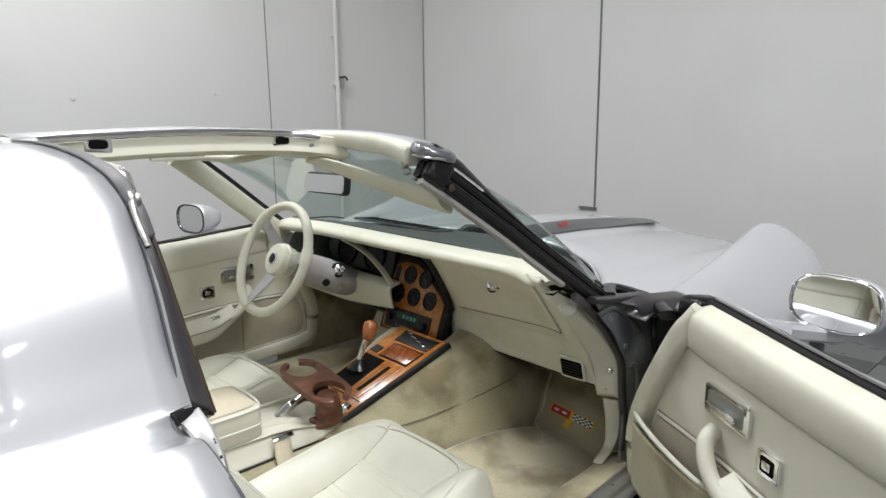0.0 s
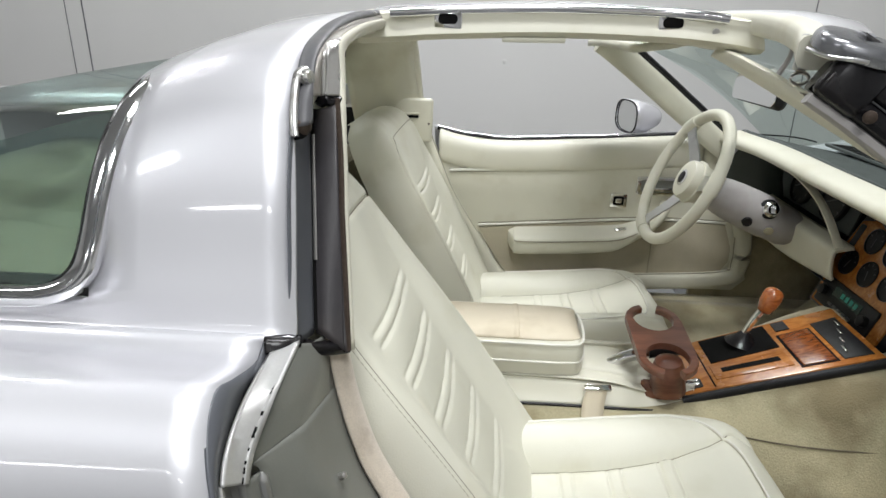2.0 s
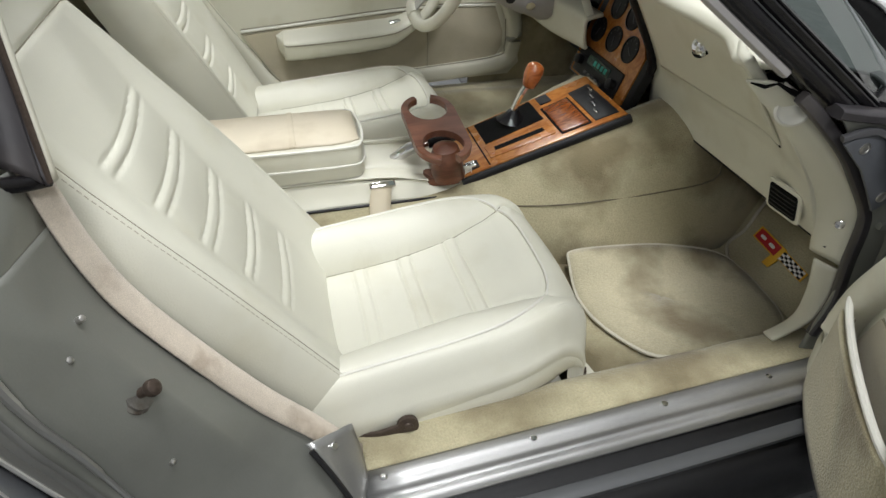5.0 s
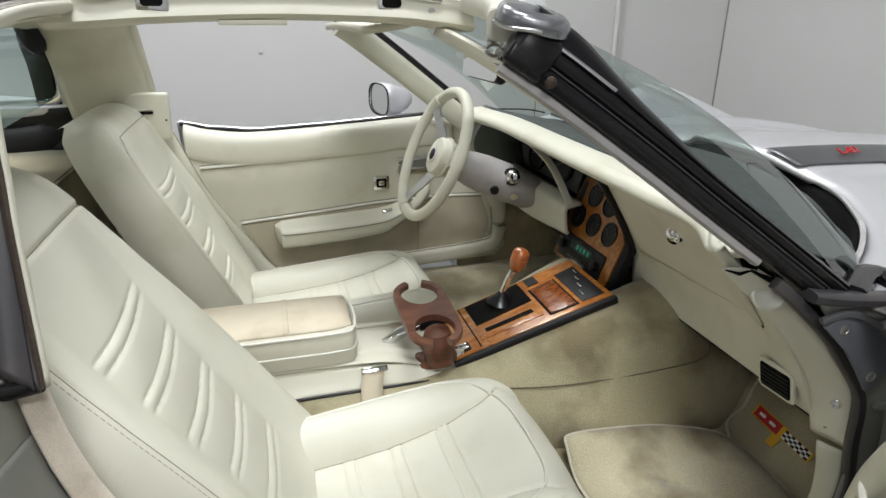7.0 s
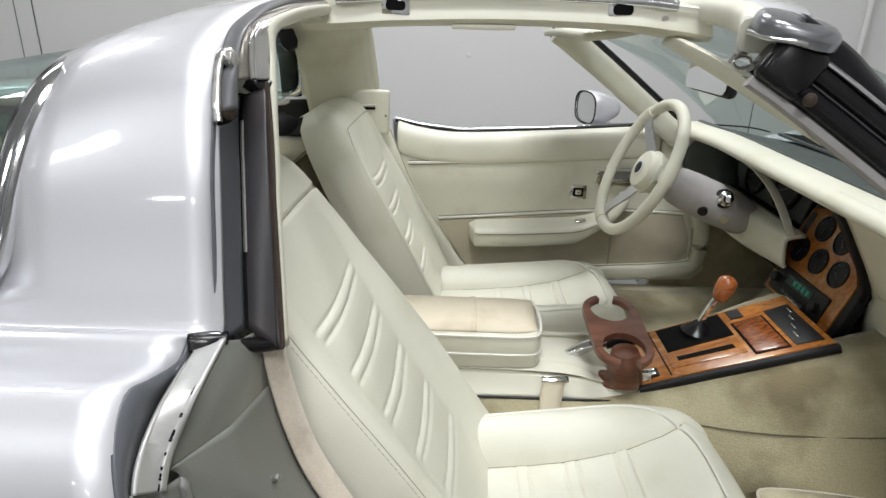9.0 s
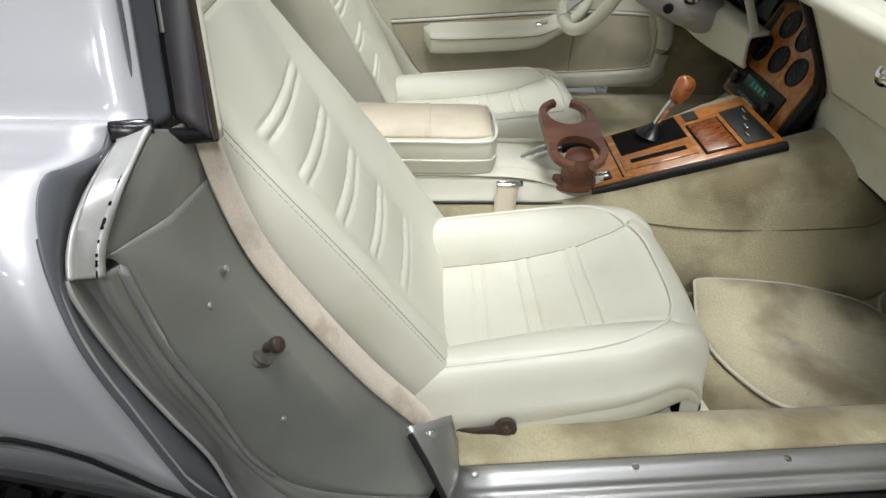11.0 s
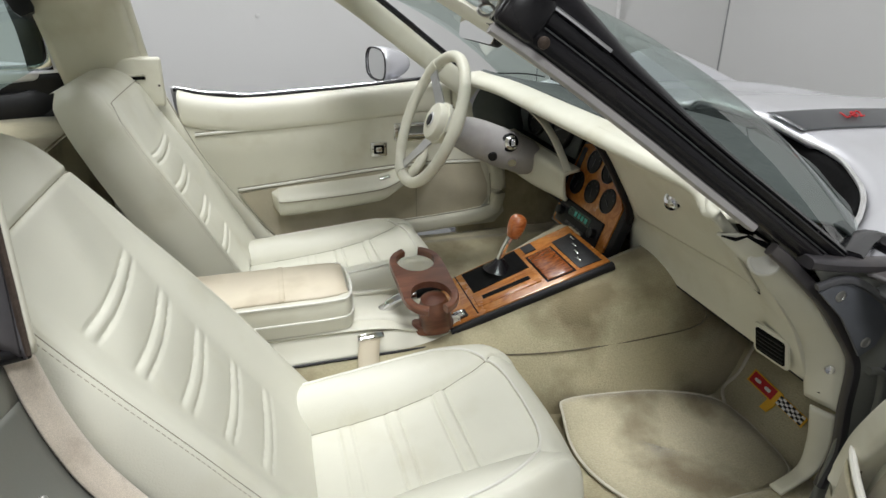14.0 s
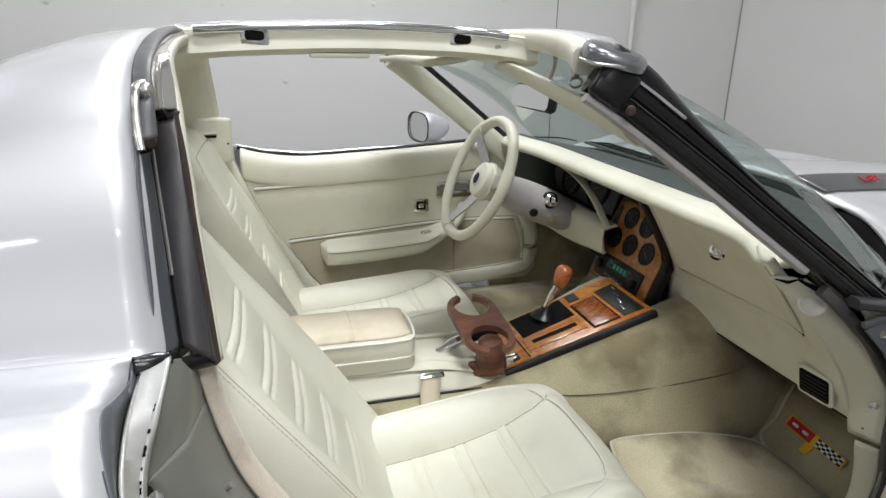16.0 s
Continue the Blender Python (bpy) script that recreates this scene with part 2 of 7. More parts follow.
def tube(path, r, seg=8, closed=False, n=0, bm=None, flat=None, up=(0, 0, 1), cap=True):
    """A rod along path. flat: (half width across, half height along up)."""
    p = cr(path, n, closed) if n else np.array(path, float)
    k = len(p)
    rows = []
    u0 = np.array(up, float)
    for i in range(k):
        a, b = (p[i - 1], p[(i + 1) % k]) if closed else (p[max(i - 1, 0)], p[min(i + 1, k - 1)])
        d = b - a
        d = d / (np.linalg.norm(d) + 1e-12)
        s = np.cross(d, u0)
        if np.linalg.norm(s) < 1e-4:
            s = np.cross(d, (1, 0, 0.01))
        s = s / np.linalg.norm(s)
        w = np.cross(s, d)
        rr = r[i] if isinstance(r, (list, np.ndarray)) else r
        fa, fb = flat if flat else (rr, rr)
        row = []
        for j in range(seg):
            t = 2 * math.pi * (j + 0.5) / seg
            cx, sx = math.cos(t), math.sin(t)
            if flat:
                cx, sx = math.copysign(abs(cx) ** 0.55, cx), math.copysign(abs(sx) ** 0.55, sx)
            row.append(p[i] + s * fa * cx + w * fb * sx)
        rows.append(row)
    return sheet(rows, bm, close_u=closed, close_v=True, cap=cap and not closed)


def box(size, m=None, r=0.0, bm=None, seg=2):
    """A box of that size about the origin of the pose m, with rounded edges."""
    b = bmesh.new()
    bmesh.ops.create_cube(b, size=1.0)
    for v in b.verts:
        v.co = Vector([v.co[i] * size[i] for i in range(3)])
    if r:
        bmesh.ops.bevel(b, geom=list(b.edges), offset=r, segments=seg, affect="EDGES", profile=0.5)
    if m is not None:
        b.transform(m)
    return join(b, bm)


def join(b, bm):
    if bm is None:
        return b
    me = bpy.data.meshes.new("temp")
    b.to_mesh(me)
    b.free()
    bm.from_mesh(me)
    bpy.data.meshes.remove(me)
    return bm


def lathe(profile, m=None, seg=24, bm=None):
    """Turned about the local z axis: profile of (radius, height)."""
    b = bmesh.new()
    rows = [[(r * math.cos(2 * math.pi * j / seg), r * math.sin(2 * math.pi * j / seg), h) for j in range(seg)] for r, h in profile]
    sheet(rows, b, close_v=True, cap=True)
    if m is not None:
        b.transform(m)
    return join(b, bm)


def slab(outline, depth, m=None, r=0.0, bm=None, seg=2):
    """A flat piece: outline (x, y) given depth along local z."""
    b = bmesh.new()
    f = b.faces.new([b.verts.new((x, y, 0)) for x, y in outline])
    e = bmesh.ops.extrude_face_region(b, geom=[f])
    bmesh.ops.translate(b, vec=(0, 0, depth), verts=[v for v in e["geom"] if isinstance(v, bmesh.types.BMVert)])
    bmesh.ops.recalc_face_normals(b, faces=b.faces)
    if r:
        top = [ed for ed in b.edges if all(abs(v.co.z - depth) < 1e-6 for v in ed.verts)]
        bmesh.ops.bevel(b, geom=top, offset=r, segments=seg, affect="EDGES", profile=0.5)
    if m is not None:
        b.transform(m)
    return join(b, bm)


def rounded(w, h, r, n=5, cx=0.0, cy=0.0):
    out = []
    for k, (sx, sy) in enumerate(((1, 1), (-1, 1), (-1, -1), (1, -1))):
        for i in range(n):
            a = math.pi / 2 * (k + i / (n - 1))
            out.append((cx + sx * (w / 2 - r) + r * math.cos(a), cy + sy * (h / 2 - r) + r * math.sin(a)))
    return out


def axes(at, xdir, zdir):
    """The pose at a point with that local x and local z."""
    z = V(zdir).normalized()
    x = V(xdir)
    x = (x - z * x.dot(z)).normalized()
    y = z.cross(x)
    return Matrix.Translation(at) @ Matrix((x, y, z)).transposed().to_4x4()


YAW = radians(3.2)  # the car's axis lies that far off the world's x


def mir(p):
    """The point's twin on the other side of the car's axis."""
    k = -(p[0] - 0.3) * math.sin(YAW) + (p[1] - 0.045) * math.cos(YAW)
    return (p[0] + 2 * k * math.sin(YAW), p[1] - 2 * k * math.cos(YAW), p[2])


def sstep(a, b, x):
    t = min(1, max(0, (x - a) / (b - a)))
    return t * t * (3 - 2 * t)


# ---- the hall ----
WY, WX, WYB, WXB, HGT = 3.78, 4.03, -11.0, -7.5, 4.2


def structure(name, bm, mat, label, category, smooth=False):
    return tagged(put(name, bm, mat, None, "", smooth=smooth), label, category, kind="structure")


def hall():
    T = 0.15
    north = structure("wall_north", box((WX - WXB + 2 * T, T, HGT), Matrix.Translation(((WX + WXB) / 2, WY + T / 2, HGT / 2))), WALL,
                      "white panelled wall with thin vertical seams", "wall")
    east = structure("wall_east", box((T, WY - WYB, HGT), Matrix.Translation((WX + T / 2, (WY + WYB) / 2, HGT / 2))), WALL,
                     "white panelled wall meeting the other at a corner", "wall")
    structure("wall_south", box((WX - WXB + 2 * T, T, HGT), Matrix.Translation(((WX + WXB) / 2, WYB - T / 2, HGT / 2))), WALL,
              "plain white wall closing the hall", "wall")
    structure("wall_west", box((T, WY - WYB, HGT), Matrix.Translation((WXB - T / 2, (WY + WYB) / 2, HGT / 2))), WALL,
              "plain white wall closing the hall", "wall")
    structure("ceiling", box((WX - WXB + 2 * T, WY - WYB + 2 * T, T), Matrix.Translation(((WX + WXB) / 2, (WY + WYB) / 2, HGT + T / 2))), CEIL,
              "plain white ceiling with tube lights", "ceiling")
    # seams between the wall panels
    for x, w in ((2.29, 0.006), (-3.13, 0.010), (-3.27, 0.006)):
        part("seam", box((w, 0.004, HGT - 0.02), Matrix.Translation((x, WY - 0.002, HGT / 2))), SEAM, north, smooth=False)
    part("corner_strip", box((0.008, 0.008, HGT - 0.02), Matrix.Translation((WX - 0.006, WY - 0.006, HGT / 2))), CORNER, north, smooth=False)
    part("seam", box((0.005, 0.015, HGT - 0.6), Matrix.Translation((WX - 0.0025, 1.66, 0.57 + (HGT - 0.6) / 2))), SEAM, east, smooth=False)
    part("seam_foot", box((0.03, 0.16, 0.02), Matrix.Translation((WX - 0.012, 1.72, 0.56)), 0.004), SEAM, east, smooth=False)
    # fixing dots on the wall
    for x, z in ((0.13, 0.892), (-1.37, 1.40), (-0.265, 1.42), (0.80, 1.447), (1.83, 1.505), (-2.2, 1.39), (-1.37, 0.89), (1.6, 0.92)):
        b = lathe([(0.018, 0.0), (0.018, 0.004), (0.008, 0.007)], axes((x, WY - 0.0005, z), (1, 0, 0), (0, -1, 0)), 12)
        part("fixing", b, WALL, north, "small round cover on the wall")
    # skirting
    for nm, size, at in (("baseboard", (WX - WXB, 0.015, 0.11), ((WX + WXB) / 2, WY - 0.0075, 0.055)),
                         ("baseboard", (0.015, WY - WYB - 0.02, 0.11), (WX - 0.0075, (WY + WYB) / 2 - 0.01, 0.055))):
        structure(nm, box(size, Matrix.Translation(at), 0.004), BASEB, "slate grey skirting board along the wall foot", "baseboard")
    # conduit with clamps and a small valve
    pipe = thing("wall_conduit", (2.96, WY - 0.03, 0.0))
    tagged(pipe, "thin white conduit pipe clamped upright to the wall", "pipe")
    part("pipe", tube([(2.96, WY - 0.03, z) for z in (0.12, 1.2, 2.4, 3.6, HGT)], 0.021, 10), WALL, pipe)
    for z in (0.7, 1.62, 2.05, 2.9):
        part("clamp", box((0.075, 0.03, 0.03), Matrix.Translation((2.96, WY - 0.016, z)), 0.006), WALL, pipe)
    part("coupling", lathe([(0.028, -0.05), (0.028, 0.05)], Matrix.Translation((2.96, WY - 0.03, 1.50)), 12), WALL, pipe)
    part("bracket_hook", tube([(2.965, WY - 0.05, 1.68), (3.02, WY - 0.07, 1.69), (3.05, WY - 0.06, 1.66)], 0.009, 6), RUST, pipe, "rusty metal hook")
    part("bracket_tab", box((0.035, 0.02, 0.10), Matrix.Translation((3.0, WY - 0.05, 1.64)), 0.004), STEEL, pipe)
    # floor slab and its tiles
    floor = structure("floor", box((WX - WXB, WY - WYB, 0.1), Matrix.Translation(((WX + WXB) / 2, (WY + WYB) / 2, -0.056))), SEAM,
                      "checkered floor of charcoal and grey tiles", "floor")
    a = 0.61
    tile = slab(rounded(a - 0.004, a - 0.004, 0.003, 2), 0.006, Matrix.Translation((0, 0, -0.006)), 0.001, seg=1)
    ma = bpy.data.meshes.new("tile")
    tile.to_mesh(ma)
    tile.free()
    mb = ma.copy()
    ma.materials.append(TILE_A)
    mb.materials.append(TILE_B)
    nx, ny = int((WX - WXB) / a), int((WY - WYB) / a)
    far = {0: bmesh.new(), 1: bmesh.new()}
    for i in range(nx):
        for j in range(ny):
            x, y = WX - 0.02 - a * (i + 0.5), WY - 0.02 - a * (j + 0.5)
            if y > -6.0:
                ob = new("tile", ma if (i + j) % 2 else mb)
                ob.location = (x, y, 0)
                ob.parent = floor
            else:
                box((a - 0.004, a - 0.004, 0.006), Matrix.Translation((x, y, -0.003)), 0.0, far[(i + j) % 2])
    for k, mat in ((1, TILE_A), (0, TILE_B)):
        tagged(part("far_tiles", far[k], mat, floor, smooth=False), kind="stuff")
    # tube lights under the ceiling
    for x, y, power in LAMPS:
        lt = thing("ceiling_light", (x, y, HGT))
        tagged(lt, "long white tube light under the ceiling", "ceiling light", "tube lights")
        part("housing", box((LAMP_X + 0.08, LAMP_Y + 0.08, 0.07), Matrix.Translation((x, y, HGT - 0.035)), 0.01), CEIL, lt)
        ceiling_lamp(x, y, HGT - 0.08, LAMP_X, LAMP_Y, power)


LAMPS = [(-3.3, -3.2, 44), (-3.3, -8.6, 58), (-3.3, 2.2, 40), (0.3, -3.2, 100), (0.3, -0.6, 80), (0.3, 2.2, 84), (0.3, -8.6, 95)]
LAMP_X, LAMP_Y = 1.3, 0.5
hall()

# ---- the car ----
car = thing("sports_car", (0.5, C, 0.0))
tagged(car, "silver two-seat sports car, roof panels off, passenger door open", "car")

# the roof hoop and hind quarter: y, z, x of the front edge
QUARTER = [(C, 1.201, -0.145), (-0.085, 1.200, -0.124), (-0.197, 1.198, -0.117), (-0.309, 1.192, -0.111), (-0.398, 1.184, -0.107), (-0.452, 1.175, -0.104), (-0.494, 1.166, -0.102),
           (-0.522, 1.154, -0.100), (-0.543, 1.139, -0.097), (-0.562, 1.120, -0.094), (-0.580, 1.090, -0.090), (-0.599, 1.050, -0.086), (-0.615, 1.0, -0.084), (-0.628, 0.965, -0.082),
           (-0.6385, 0.940, -0.080), (-0.6430, 0.9395, -0.083), (-0.6480, 0.9393, -0.103), (-0.6540, 0.9335, -0.106), (-0.6640, 0.9290, -0.106), (-0.6800, 0.9300, -0.106), (-0.7112, 0.9388, -0.106), (-0.7400, 0.9465, -0.106), (-0.768, 0.931, -0.101), (-0.79, 0.90, -0.091), (-0.803, 0.845, -0.078),
           (-0.797, 0.745, -0.058), (-0.77, 0.615, -0.040)]
GLASS_Z = 0.962


def arch_lip(x):
    return float(np.interp(x, [-1.15, -1.0, -0.85, -0.6, -0.45, -0.285, -0.178, -0.04], [0.30, 0.50, 0.65, 0.735, 0.728, 0.680, 0.615, 0.548]))


def line_z(x):
    return float(np.interp(x, [-0.6, -0.35, -0.212, -0.146, -0.116, -0.072, -0.029, -0.01], [0.80, 0.80, 0.794, 0.765, 0.744, 0.701, 0.671, 0.660]))


def wing_point(y, z, xf, dx):
    """A point of the hind wing, dx metres behind its front edge."""
    w = sstep(0, 0.185, dx)
    x = (xf + 0.08) * (1 - w) - 0.08 - dx
    f = sstep(0.05, 0.5, dx)
    low = sstep(0.93, 0.80, z)
    yy = y - 0.055 * f * sstep(-0.66, -0.76, y)
    yy -= 0.004 * sstep(0.0, 0.16, dx) * sstep(1.16, 1.07, z) * sstep(0.93, 0.97, z)
    zz = z + 0.035 * f * sstep(-0.66, -0.72, y) * (1 - low)
    if z < 0.80:  # drawn down or up to the wheel opening
        t = (0.80 - z) / (0.80 - 0.615)
        zz = min(0.84, 0.80 * (1 - t) + t * arch_lip(x))
        ts = (0.80 - line_z(x)) / max(0.02, 0.80 - arch_lip(x))
        yy += 0.034 * max(0.0, t - ts) / max(0.05, 1 - ts)
    zz -= 0.050 * sstep(0.04, 0.30, dx) * sstep(1.0, 1.16, z)
    return (x, yy, zz)


def hind_quarter():
    prof = cr(QUARTER, 90)
    xs = [0.0, 0.03, 0.08, 0.14, 0.185, 0.19, 0.24, 0.3, 0.38, 0.47, 0.57, 0.68, 0.8, 0.95, 1.1, 1.3]
    rows = [[wing_point(y, z, xf, dx) for y, z, xf in prof] for dx in xs]
    keep = lambda i, j: not (xs[i] >= 0.185 and prof[j][1] > GLASS_Z + 0.004)
    q = part("quarter_panel", sheet(rows, keep=keep), SILVER, car, "silver painted hind wing and roof pillar", solid=0.006)
    left = bmesh.new()
    sheet([[mir(p) for p in r] for r in rows], left, keep=keep)
    q2 = part("quarter_panel", left, SILVER, car, "silver painted hind wing and roof pillar", solid=0.006)
    # lip round the wheel opening
    lip = [(x, -0.738 - 0.055 * sstep(0.05, 0.5, -0.08 - x), arch_lip(x)) for x in np.linspace(-0.05, -1.12, 26)]
    part("arch_lip", tube(lip, 0.007, 6), BLACK, q, "black lip round the wheel opening")
    side = [(x, -0.801 - 0.010 * sstep(0.10, 0.26, -x) - 0.055 * sstep(0.05, 0.5, -0.08 - x), line_z(x)) for x in np.linspace(-0.034, -0.5, 24)]
    part("pinstripe", tube([(x, y + 0.002, z + 0.003) for x, y, z in side], 0.0, 6, flat=(0.0020, 0.0016), up=(0, -1, 0)), BLACK, q, "black pinstripe along the wing")
    part("pinstripe", tube([(x, y + 0.002, z - 0.0035) for x, y, z in side], 0.0, 6, flat=(0.0022, 0.0016), up=(0, -1, 0)), JAMB2, q, "thin grey line below the pinstripe")
    part("wheel_liner", loft([[(x, y + 0.01, z - 0.012) for x, y, z in lip[::3]], [(x, y + 0.05, z - 0.03) for x, y, z in lip[::3]],
                              [(x, y + 0.30, z - 0.02) for x, y, z in lip[::3]]], 6, 24), BLACK, q, solid=0.004)
    # hatch glass and its bright surround
    gr = []
    for t in np.linspace(0, 1, 12):
        row = []
        for y, z, xf in prof:
            if z < GLASS_Z:
                continue
            x = -0.262 - 0.02 * sstep(1.1, 0.96, z) - 1.0 * t * (0.55 + 0.45 * sstep(0.962, 1.2, z))
            row.append((x, y * (1 - 0.06 * t) + C * 0.06 * t, GLASS_Z - 0.004 + (z - GLASS_Z - 0.046 * sstep(1.0, 1.16, z)) * (1 - t ** 1.2)))
        gr.append(row + [mir(p) for p in row[-2::-1]])
    rw = part("rear_window", sheet(gr), REARGLASS, car, "green tinted wrap-round hatch glass")
    rw.visible_shadow = False
    edge = [(-0.258, -0.36, 1.148), (-0.250, -0.45, 1.138), (-0.250, -0.515, 1.122), (-0.253, -0.562, 1.090), (-0.257, -0.594, 1.045), (-0.260, -0.615, 1.005),
            (-0.268, -0.626, 0.980), (-0.290, -0.634, 0.966), (-0.34, -0.637, 0.962), (-0.5, -0.635, 0.960), (-0.8, -0.62, 0.958)]
    for s in (0, 1):
        e = [(p[0], p[1] - 0.006, p[2] + 0.001) for p in edge]
        e = [mir(p) for p in e] if s else e
        part("chrome_surround", tube(e, 0.0, 8, n=60, flat=(0.0095, 0.008), up=(0, 1 if s else -1, 0.3)), CHROME, rw, "bright chrome window surround")
        part("surround_groove", tube([(p[0] + 0.004, p[1] + (0.0075 if s else -0.0075), p[2] + 0.002) for p in e], 0.0012, 6, n=60), STRIPE, rw, "fine groove in the surround")
        part("rubber_seal", tube([(p[0] - 0.011, p[1] + (-0.002 if s else 0.002), p[2] + 0.003) for p in e], 0.0035, 6, n=60), RUBBER, rw)


def tyre(name, x, y, z=0.325, r=0.325, w=0.22, side=-1):
    wheel = part(name, lathe([(0.12, -w / 2 + 0.03), (0.2, -w / 2 + 0.01), (r - 0.06, -w / 2), (r - 0.02, -w / 2 + 0.01), (r - 0.012, -w / 2 + 0.03),
                              (r - 0.012, w / 2 - 0.03), (r - 0.02, w / 2 - 0.01), (r - 0.06, w / 2), (0.2, w / 2 - 0.01), (0.12, w / 2 - 0.03)],
                             axes((x, y, z), (1, 0, 0), (0, -1, 0)), 48), RUBBER, car, "black treaded tyre on its rim")
    tread = bmesh.new()
    for i in range(46):
        a = 2 * math.pi * i / 46
        for j, (o, tw) in enumerate(((-0.078, 0.15), (-0.030, -0.25), (0.030, 0.25), (0.078, -0.15))):
            m = Matrix.Translation((x, y, z)) @ Matrix.Rotation(a + (0.07 if j % 2 else 0), 4, "Y") @ Matrix.Translation((0, o, r - 0.010)) @ Matrix.Rotation(tw, 4, "Z")
            box((0.030, 0.036, 0.016), m, 0.0, tread)
    part("tread", tread, RUBBER, wheel, smooth=False)
    part("rim", lathe([(0.03, 0.03), (0.05, 0.05), (0.10, 0.02), (0.17, 0.05), (0.195, 0.075), (0.2, 0.06)],
                      axes((x, y + side * 0.03, z), (1, 0, 0), (0, side, 0)), 32), BRUSHED, wheel, "polished alloy rim")


def hoop():
    """The door-side edge of the roof hoop: grey bead, dull trim, bright steel strip, black door seal, cream lining."""
    bead_out = [(-0.124, -0.06, 1.203), (-0.112, -0.197, 1.201), (-0.107, -0.309, 1.195), (-0.103, -0.398, 1.187), (-0.101, -0.452, 1.178), (-0.099, -0.494, 1.169), (-0.097, -0.521, 1.158), (-0.095, -0.540, 1.144), (-0.092, -0.560, 1.128), (-0.090, -0.575, 1.104)]
    bead_in = [(-0.106, -0.06, 1.195), (-0.099, -0.205, 1.190), (-0.094, -0.310, 1.187), (-0.090, -0.395, 1.181), (-0.087, -0.451, 1.175), (-0.085, -0.496, 1.164), (-0.084, -0.518, 1.156), (-0.082, -0.536, 1.143), (-0.080, -0.549, 1.127), (-0.078, -0.560, 1.106)]
    trim = [(-0.105, -0.06, 1.193), (-0.099, -0.196, 1.190), (-0.091, -0.347, 1.184), (-0.086, -0.440, 1.177), (-0.083, -0.486, 1.170), (-0.083, -0.505, 1.160), (-0.084, -0.512, 1.147), (-0.0845, -0.514, 1.123)]
    strip = [(-0.103, -0.06, 1.191), (-0.098, -0.140, 1.190), (-0.088, -0.292, 1.186), (-0.081, -0.402, 1.179), (-0.077, -0.459, 1.173), (-0.075, -0.480, 1.166), (-0.072, -0.490, 1.145), (-0.070, -0.503, 1.122)]
    flange = [(-0.094, -0.574, 1.108), (-0.092, -0.586, 1.090), (-0.091, -0.597, 1.066), (-0.090, -0.606, 1.042), (-0.088, -0.624, 0.983), (-0.085, -0.637, 0.925)]
    gap = [(-0.0905, -0.513, 1.110), (-0.0912, -0.522, 1.088), (-0.0889, -0.534, 1.066), (-0.0861, -0.546, 1.042), (-0.0793, -0.577, 0.983), (-0.0727, -0.607, 0.925)]
    seal = [(-0.070, -0.508, 1.116), (-0.067, -0.521, 1.090), (-0.0635, -0.536, 1.056), (-0.060, -0.549, 1.025), (-0.0525, -0.578, 0.956), (-0.047, -0.602, 0.903)]
    edge = strip[:7] + [(-0.068, -0.505, 1.120), (-0.064, -0.524, 1.081), (-0.061, -0.536, 1.054), (-0.058, -0.551, 1.020), (-0.0505, -0.579, 0.954), (-0.045, -0.600, 0.905)]
    inner = [(-0.103, -0.06, 1.176), (-0.097, -0.151, 1.175), (-0.086, -0.305, 1.172), (-0.080, -0.391, 1.167), (-0.077, -0.430, 1.162), (-0.074, -0.456, 1.155), (-0.070, -0.475, 1.138), (-0.067, -0.490, 1.113), (-0.063, -0.509, 1.075), (-0.060, -0.521, 1.050), (-0.057, -0.537, 1.016), (-0.050, -0.565, 0.952), (-0.044, -0.586, 0.905)]
    at = lambda line, k: [tuple(np.array(p) + np.array(k)) for p in line]

    def between(a, b, t, out=0.0):
        """The line t of the way from a to b, raised out along the way up and away from the cabin."""
        rows = []
        for p, q in zip(a, b):
            c = np.array(p) * (1 - t) + np.array(q) * t
            r = np.array((0.8, c[1] + 0.15, (c[2] - 0.98) * 1.4))
            rows.append(tuple(c + r / np.linalg.norm(r) * out))
        return rows
    for s in (0, 1):
        f = (lambda line: [mir(p) for p in line]) if s else (lambda line: line)
        h = part("roof_hoop", loft([f(between(bead_out, bead_in, t, o)) for t, o in ((0, -0.002), (0.12, 0.004), (0.38, 0.0075), (0.66, 0.0065), (0.9, 0.002), (1, -0.003))], 16, 60), HOOPGREY, car, "grey rubber bead round the roof hoop", solid=0.003)
        ti = [bead_in[k] for k in (0, 1, 2, 4, 5, 6, 7, 8)]
        part("dull_trim", loft([f(between(ti, trim, t, o)) for t, o in ((0, -0.003), (0.3, 0.001), (0.8, 0.001), (1, -0.002))], 8, 50), DULLTRIM, h, "dull grey-beige metal trim", solid=0.002)
        part("upper_strip", loft([f(between(trim[:5], strip[:5], t, o)) for t, o in ((0, -0.001), (0.2, 0.0015), (0.8, 0.0015), (1, -0.001))], 8, 40), DULLTRIM, h, "dull grey-beige strip under the bead", solid=0.002)
        part("bright_strip", loft([f(between(trim[4:], strip[4:], t, o)) for t, o in ((0, 0.0), (0.06, 0.003), (0.22, 0.0035), (0.28, 0.0015), (0.34, 0.0035), (0.9, 0.0045), (1, 0.001))], 24, 30), SATIN, h, "worn bright satin steel strip", solid=0.002)
        part("pillar_flange", loft([f(between(flange, gap, t, o)) for t, o in ((0, -0.001), (0.08, 0.001), (0.5, 0.0015), (0.92, 0.0), (1, -0.004))], 10, 40), FLANGE, h, "blue-grey painted pillar flange", solid=0.003)
        part("seal_gap", tube(f(at(gap, (0.001, 0.001, 0.0)))[1:5], 0.0018, 6, n=30), STEEL, h, "thin bare steel edge")
